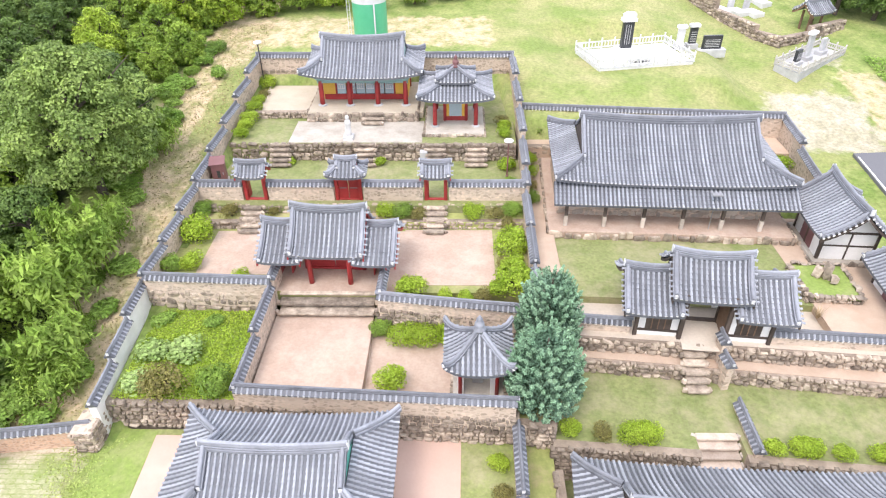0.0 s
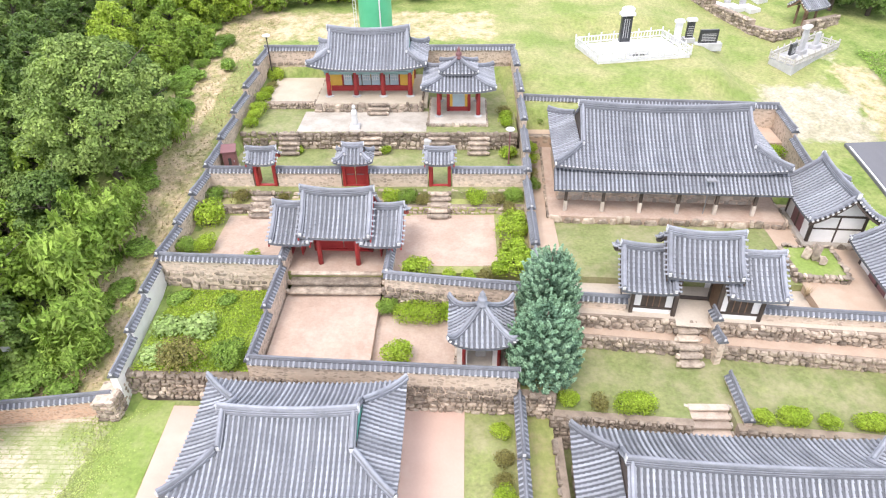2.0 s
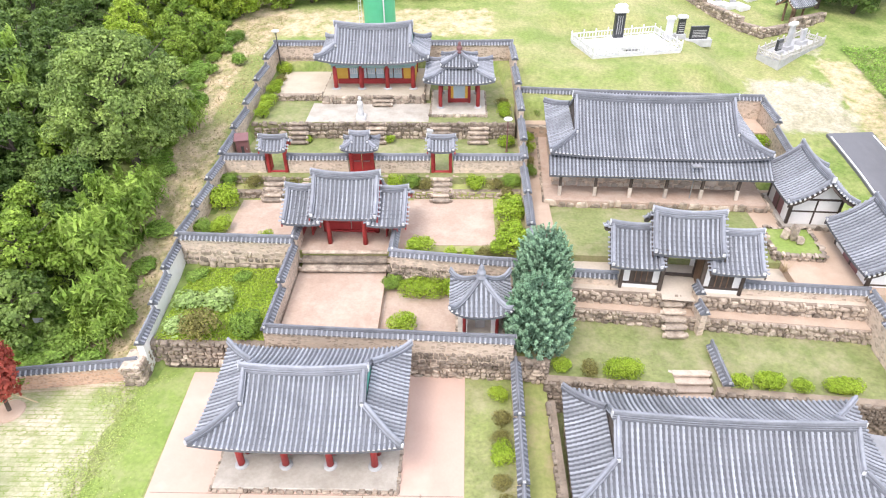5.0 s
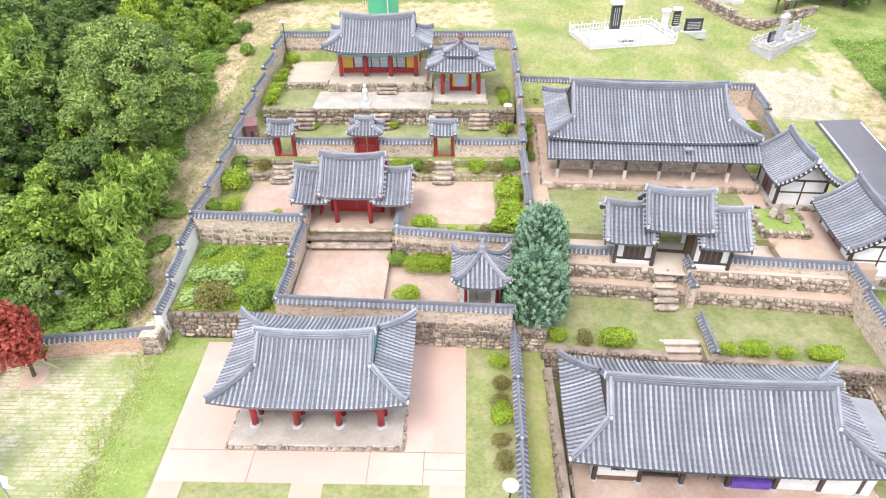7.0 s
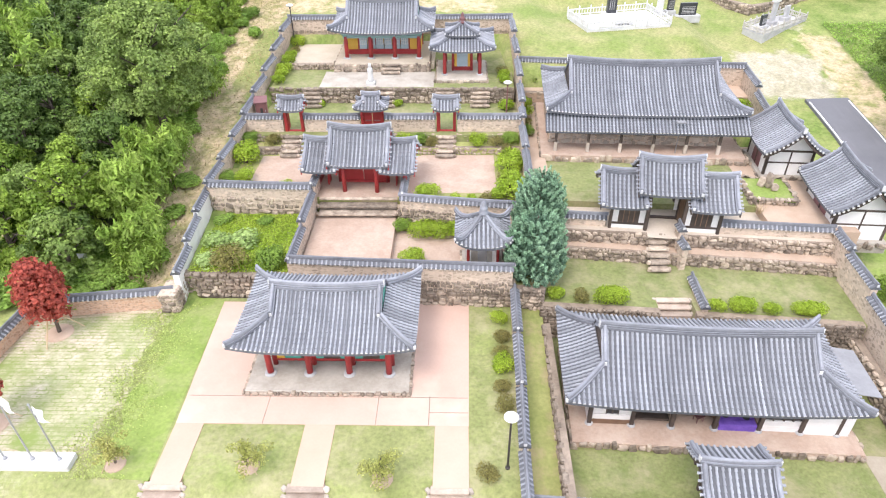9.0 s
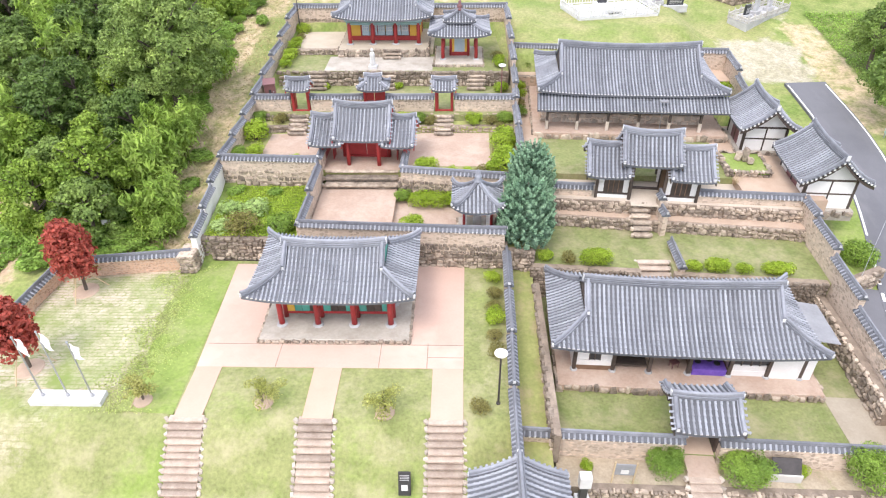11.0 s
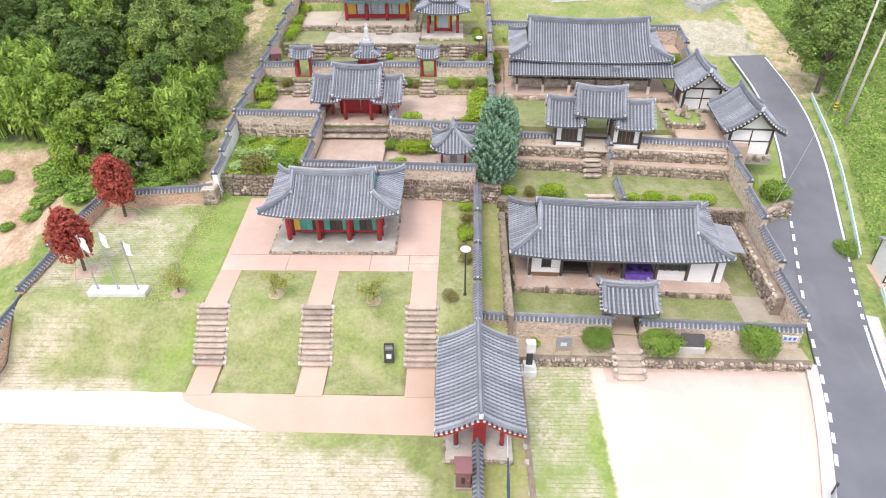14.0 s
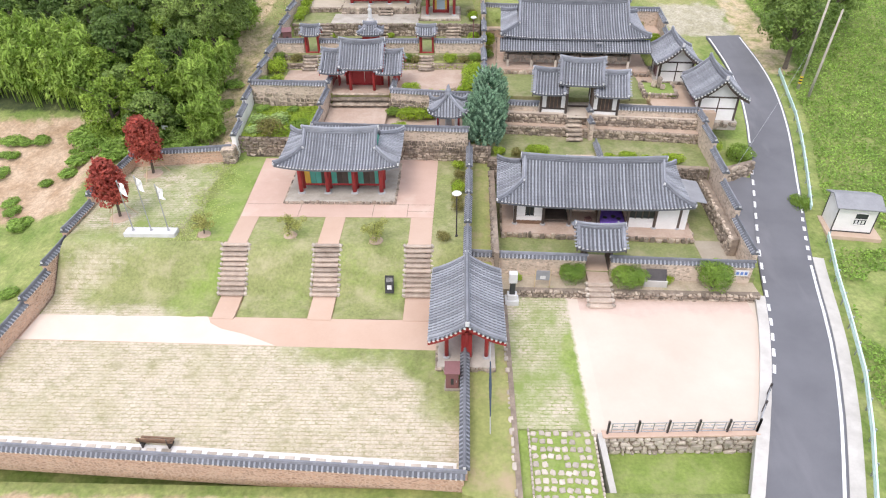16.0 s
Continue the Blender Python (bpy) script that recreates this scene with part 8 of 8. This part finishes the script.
g.tube([(0.05, 2.6, 2.6), (0, -0.4, 0.9), (-0.02, -2.3, 0.05)], [0.03, 0.03, 0.03], 6)
pole = part("pole", g, STEEL, furled)
g = Geo()
g.tube([(0.05, 1.6, 2.05), (0.03, 0.3, 1.3), (0, -1.4, 0.5)], [0.04, 0.09, 0.03], 8)
part("banner", g, BANNER, pole, "furled dark blue cloth")

# lot fence
fence = thing("lot_fence", Matrix(), "dark steel railing with lattice panels along the lot wall", "fence")
run = [(10.9, -8.45), (19.7, -8.1), (21.35, -5.35)]
for (ax, ay), (bx, by), n in ((run[0], run[1], 5), (run[1], run[2], 2)):
    a, b = Vector((ax, ay, -0.05)), Vector((bx, by, -0.05))
    for k in range(n + 1):
        p = a.lerp(b, k / n)
        g = Geo()
        g.box(p.x - 0.06, p.x + 0.06, p.y - 0.06, p.y + 0.06, -0.1, 1.15, 0.02)
        part("post", g, DARKSTEEL, fence)
        if k < n:
            q = a.lerp(b, (k + 1) / n)
            g = Geo()
            sec = [(-0.02, 0), (0.02, 0), (0.02, 0.04), (-0.02, 0.04)]
            d = q - p
            for z in (0.2, 0.95):
                g.sweep([p + Vector((0, 0, z)), q + Vector((0, 0, z))], sec)
            for u0, u1, z in ((0.12, 0.5, 0.45), (0.4, 0.88, 0.70), (0.12, 0.3, 0.72), (0.65, 0.88, 0.42)):
                g.sweep([p + d * u0 + Vector((0, 0, z)), p + d * u1 + Vector((0, 0, z))], sec)
            for u in (0.12, 0.5, 0.88):
                c = p + d * u
                g.box(c.x - 0.02, c.x + 0.02, c.y - 0.02, c.y + 0.02, 0.15, 0.95)
            part("lattice_panel", g, STEEL, fence, "thin lattice panel")
coping = Geo()
coping.sweep([Vector((10.6, -8.5, -0.06)), Vector((19.75, -8.15, -0.06)), Vector((21.5, -5.3, -0.06))], [(-0.25, 0), (0.25, 0), (0.25, 0.12), (-0.25, 0.12)])
structure("lot_coping", coping, PALEPINK, "pale concrete coping under the railing", "coping")
rw = Geo()
rw.sweep([Vector((10.5, -8.4, -0.05)), Vector((10.9, -14, -1.3)), Vector((11.2, -20, -2.2))], [(-0.18, -1.5), (0.18, -1.5), (0.18, 0.1), (-0.18, 0.1)])
structure("ramp_kerb", rw, KERB, "pale sloping concrete kerb", "kerb")

# stepping-stone patch
patch = thing("paver_patch", pose(0, 0, 0), "patch of rough pale pavers sunk in grass", "paving", kind="structure")
for j in range(9):
    for i in range(8):
        if rng.random() < 0.12:
            continue
        x, y = 6.6 + i * 0.44 + rng.uniform(-.05, .05), -8.4 - j * 0.5 + rng.uniform(-.05, .05)
        ob = new("paver", PALES[rng.randrange(5)])
        ob.parent = patch
        ob.matrix_basis = pose(x, y, -0.12 + 0.1 * (y + 8.3), -90, 0, 0) @ pose(0, 0, 0, 0, rng.uniform(-20, 20), 0) @ Matrix.Diagonal((0.40, 0.22, 0.36, 1))
for i in range(18):
    for x in (6.3, 10.15):
        ob = new("edge_stone", PALES[rng.randrange(5)])
        ob.parent = patch
        y = -8.2 - i * 0.28
        ob.matrix_basis = pose(x, y, -0.08 + 0.1 * (y + 8.3), -90, 0, 0) @ Matrix.Diagonal((0.16, 0.26, 0.26, 1))

# ---- house and hall details ----
cloth = thing("purple_cloth", pose(13.0, 14.1, 1.0, 0, 0, -2.6), "purple cloth spread over the porch deck with dark items on it", "cloth")
g = Geo()
g.box(0.75, 2.75, -2.79, -1.0, 0.92, 0.96, 0.01)
g.box(0.75, 2.75, -2.83, -2.76, 0.5, 0.95, 0.01)
part("spread", g, PURPLE, cloth)
for x, y in ((1.2, -2.2), (1.9, -2.0), (2.3, -2.3)):
    it = thing("small_tray", cloth.matrix_basis @ pose(x, y, 0.96), "small dark round tray on the cloth", "tray", "trays")
    g = Geo()
    g.lathe([(0.16, 0), (0.2, 0.06), (0.17, 0.05), (0.05, 0.04)], 12)
    part("dish", g, BLACKPAINT, it)
chair = thing("red_stool", pose(12.75, 11.9, 1.5, 0, 0, 20), "small red-brown wooden stool on the porch", "stool")
beam(chair, -0.25, 0.25, -0.2, 0.2, 0.38, 0.44, MAROON, "seat")
for x in (-0.2, 0.2):
    for y in (-0.15, 0.15):
        beam(chair, x - 0.025, x + 0.025, y - 0.025, y + 0.025, 0, 0.38, MAROON, "leg")
bed = thing("rock_garden", pose(21.9, 29.3, 5.82, 0, 0, -4), "low stone-edged bed with a weathered rock and weeds", "planter", kind="structure")
for a, b in (((-1.5, -1.6), (1.6, -1.6)), ((1.6, -1.6), (1.6, 1.6)), ((1.6, 1.6), (-1.5, 1.6)), ((-1.5, 1.6), (-1.5, -1.6))):
    face_stones(bed, a, b, -0.05, 0.5, 0.3, STONES, 40, 0.3)
g = Geo()
g.box(-1.45, 1.55, -1.55, 1.55, -0.1, 0.38, 0.02)
part("soil", g, BRIGHTLAWN, bed)
for k, (x, y, h) in enumerate(((0.1, 0.2, 1.3), (-0.3, 0.4, 0.8), (0.4, -0.2, 0.6))):
    ob = new("rock", STONES[k])
    ob.parent = bed
    ob.matrix_basis = pose(x, y, 0.3 + h / 2, 0, 6 * k, 40 * k) @ Matrix.Diagonal((0.5, 0.45, h, 1))
tuft = thing("dry_tuft", pose(20.3, 26.4, 5.8), "dry spiky tuft of grass by the wall", "plant")
g = Geo()
for k in range(40):
    a = k * 2.4
    q = rng.uniform(0.2, 0.7)
    g.add([(0.03 * math.cos(a + 1.5), 0.03 * math.sin(a + 1.5), 0), (-0.03 * math.cos(a + 1.5), -0.03 * math.sin(a + 1.5), 0), (q * math.cos(a), q * math.sin(a), rng.uniform(0.6, 1.1))], [(0, 1, 2)])
tagged(part("blades", g, BAMBOO, tuft), "thin dry blades", kind="stuff")

# ---- lane side ----
rail = thing("guard_rail", Matrix(), "pale green steel guard rail along the lane", "guard rail")
gr = [(37.2, 37.0), (36.6, 33.0), (35.9, 28.5), (35.0, 24.5), (33.9, 20.5), (32.7, 16.5), (31.9, 14.0)]
gr2 = [(31.9, 10.6), (30.6, 6.0), (29.3, 1.0), (27.8, -4.0), (26.0, -8.5), (24.0, -13.0), (21.6, -18.0), (18.6, -24.0)]
for line in (gr, gr2):
    pts = [Vector((x, y, (road_at(min(y, 45))[1] if y < 30 else land(x, y)) + 0.1)) for x, y in line]
    for z in (0.42, 0.68):
        g = Geo()
        g.sweep([p + Vector((0, 0, z)) for p in pts], [(-0.05, 0), (0.05, 0), (0.05, 0.16), (-0.05, 0.16)])
        part("rail_beam", g, RAIL, rail)
    for a, b in zip(pts, pts[1:]):
        for k in range(2):
            p = a.lerp(b, k / 2)
            g = Geo()
            g.lathe([(0.06, p.z - 0.6), (0.06, p.z + 0.9), (0.02, p.z + 0.92)], 8, (p.x + 0.1, p.y, 0))
            part("post", g, STEEL, rail)


def pole(x, y, h, lean, band):
    ob = thing("utility_pole", pose(x, y, land(x, y) - 0.3, 0, lean, 0), "grey concrete utility pole" + (" with a striped warning band" if band else ""), "utility pole", "utility poles")
    g = Geo()
    g.lathe([(0.15, 0), (0.09, h)], 12)
    s = part("shaft", g, CONCRETE, ob, smooth=True)
    if band:
        for k in range(5):
            g = Geo()
            g.lathe([(0.172, 1.0 + k * 0.16), (0.171, 1.16 + k * 0.16)], 12)
            part("band", g, WARN if k % 2 == 0 else BLACKPAINT, s)
    return ob


pole(38.4, 34.2, 12.0, 1.5, True)
pole(38.8, 32.4, 9.5, 3, False)
wire = thing("cable", Matrix(), "thin sagging overhead cable", "cable")
g = Geo()
g.tube([Vector((38.9, 34.2, 15.2)).lerp(Vector((70, 20, 17)), k / 10) - Vector((0, 0, 1.6 * math.sin(math.pi * k / 10))) for k in range(11)], [0.02] * 11, 5)
part("strand", g, STEEL, wire)
g = Geo()
guy = thing("cable", Matrix(), "thin cable crossing the lane to a shrub", "cable")
g.tube([Vector((38.5, 34.2, 9.0)).lerp(Vector((27.0, 19.0, 3.0)), k / 6) - Vector((0, 0, 0.5 * math.sin(math.pi * k / 6))) for k in range(7)], [0.015] * 7, 5)
part("strand", g, STEEL, guy)


def sentry():
    z = land(34.3, 12.6)
    ob = thing("sentry_box", pose(34.4, 12.7, z, 0, 0, -8), "small white prefabricated cabin with a grey gabled roof", "cabin")
    g = Geo()
    g.box(-1.9, 2.2, -1.9, 1.6, -0.6, 0.1, 0.03)
    part("pad", g, EARTH, ob, "earth pad")
    g = Geo()
    g.box(-1.5, 1.5, -1.15, 1.15, 0.1, 2.45, 0.01)
    body = part("wall", g, PLASTER, ob)
    for x in (-1.5, 1.5):
        for y in (-1.15, 1.15):
            beam(body, x - 0.04, x + 0.04, y - 0.04, y + 0.04, 0.1, 2.45, DARKSTEEL, "corner_trim")
    beam(body, -1.5, 1.5, -1.19, -1.1, 0.1, 0.2, DARKSTEEL, "base_trim")
    w = beam(body, -0.1, 0.85, -1.19, -1.12, 0.9, 1.95, GLASS, "window")
    for a, b, c, d in ((-0.15, 0.9, 0.85, 0.92), (-0.15, 0.9, 1.92, 1.99), (-0.15, -0.08, 0.85, 1.99), (0.83, 0.9, 0.85, 1.99), (-0.15, 0.9, 1.38, 1.44)):
        beam(w, a, b, -1.22, -1.13, c, d, PLASTER, "frame")
    for k in range(3):
        beam(w, 0.02 + 0.26 * k, 0.2 + 0.26 * k, -1.205, -1.19, 0.98, 1.3, MARBLE, "notice")
    g = Geo()
    g.add([(x, y, zz) for x in (-1.8, 1.8) for y, zz in ((-1.5, 2.4), (-1.5, 2.5), (0, 3.05), (0, 2.95), (1.5, 2.5), (1.5, 2.4))],
          [(0, 1, 2, 3), (3, 2, 4, 5), (9, 8, 7, 6), (11, 10, 8, 9), (1, 7, 8, 2), (2, 8, 10, 4), (0, 6, 7, 1), (4, 10, 11, 5), (3, 9, 6, 0), (5, 11, 9, 3)])
    part("roof", g, SHEET, ob, "grey sheet roof")
    for s in (-1, 1):
        g = Geo()
        x = s * 1.5
        g.add([(x, -1.15, 2.44), (x, 1.15, 2.44), (x, 0, 2.93)], [(0, 1, 2)])
        part("gable_wall", g, PLASTER, ob)
    return ob


sentry()
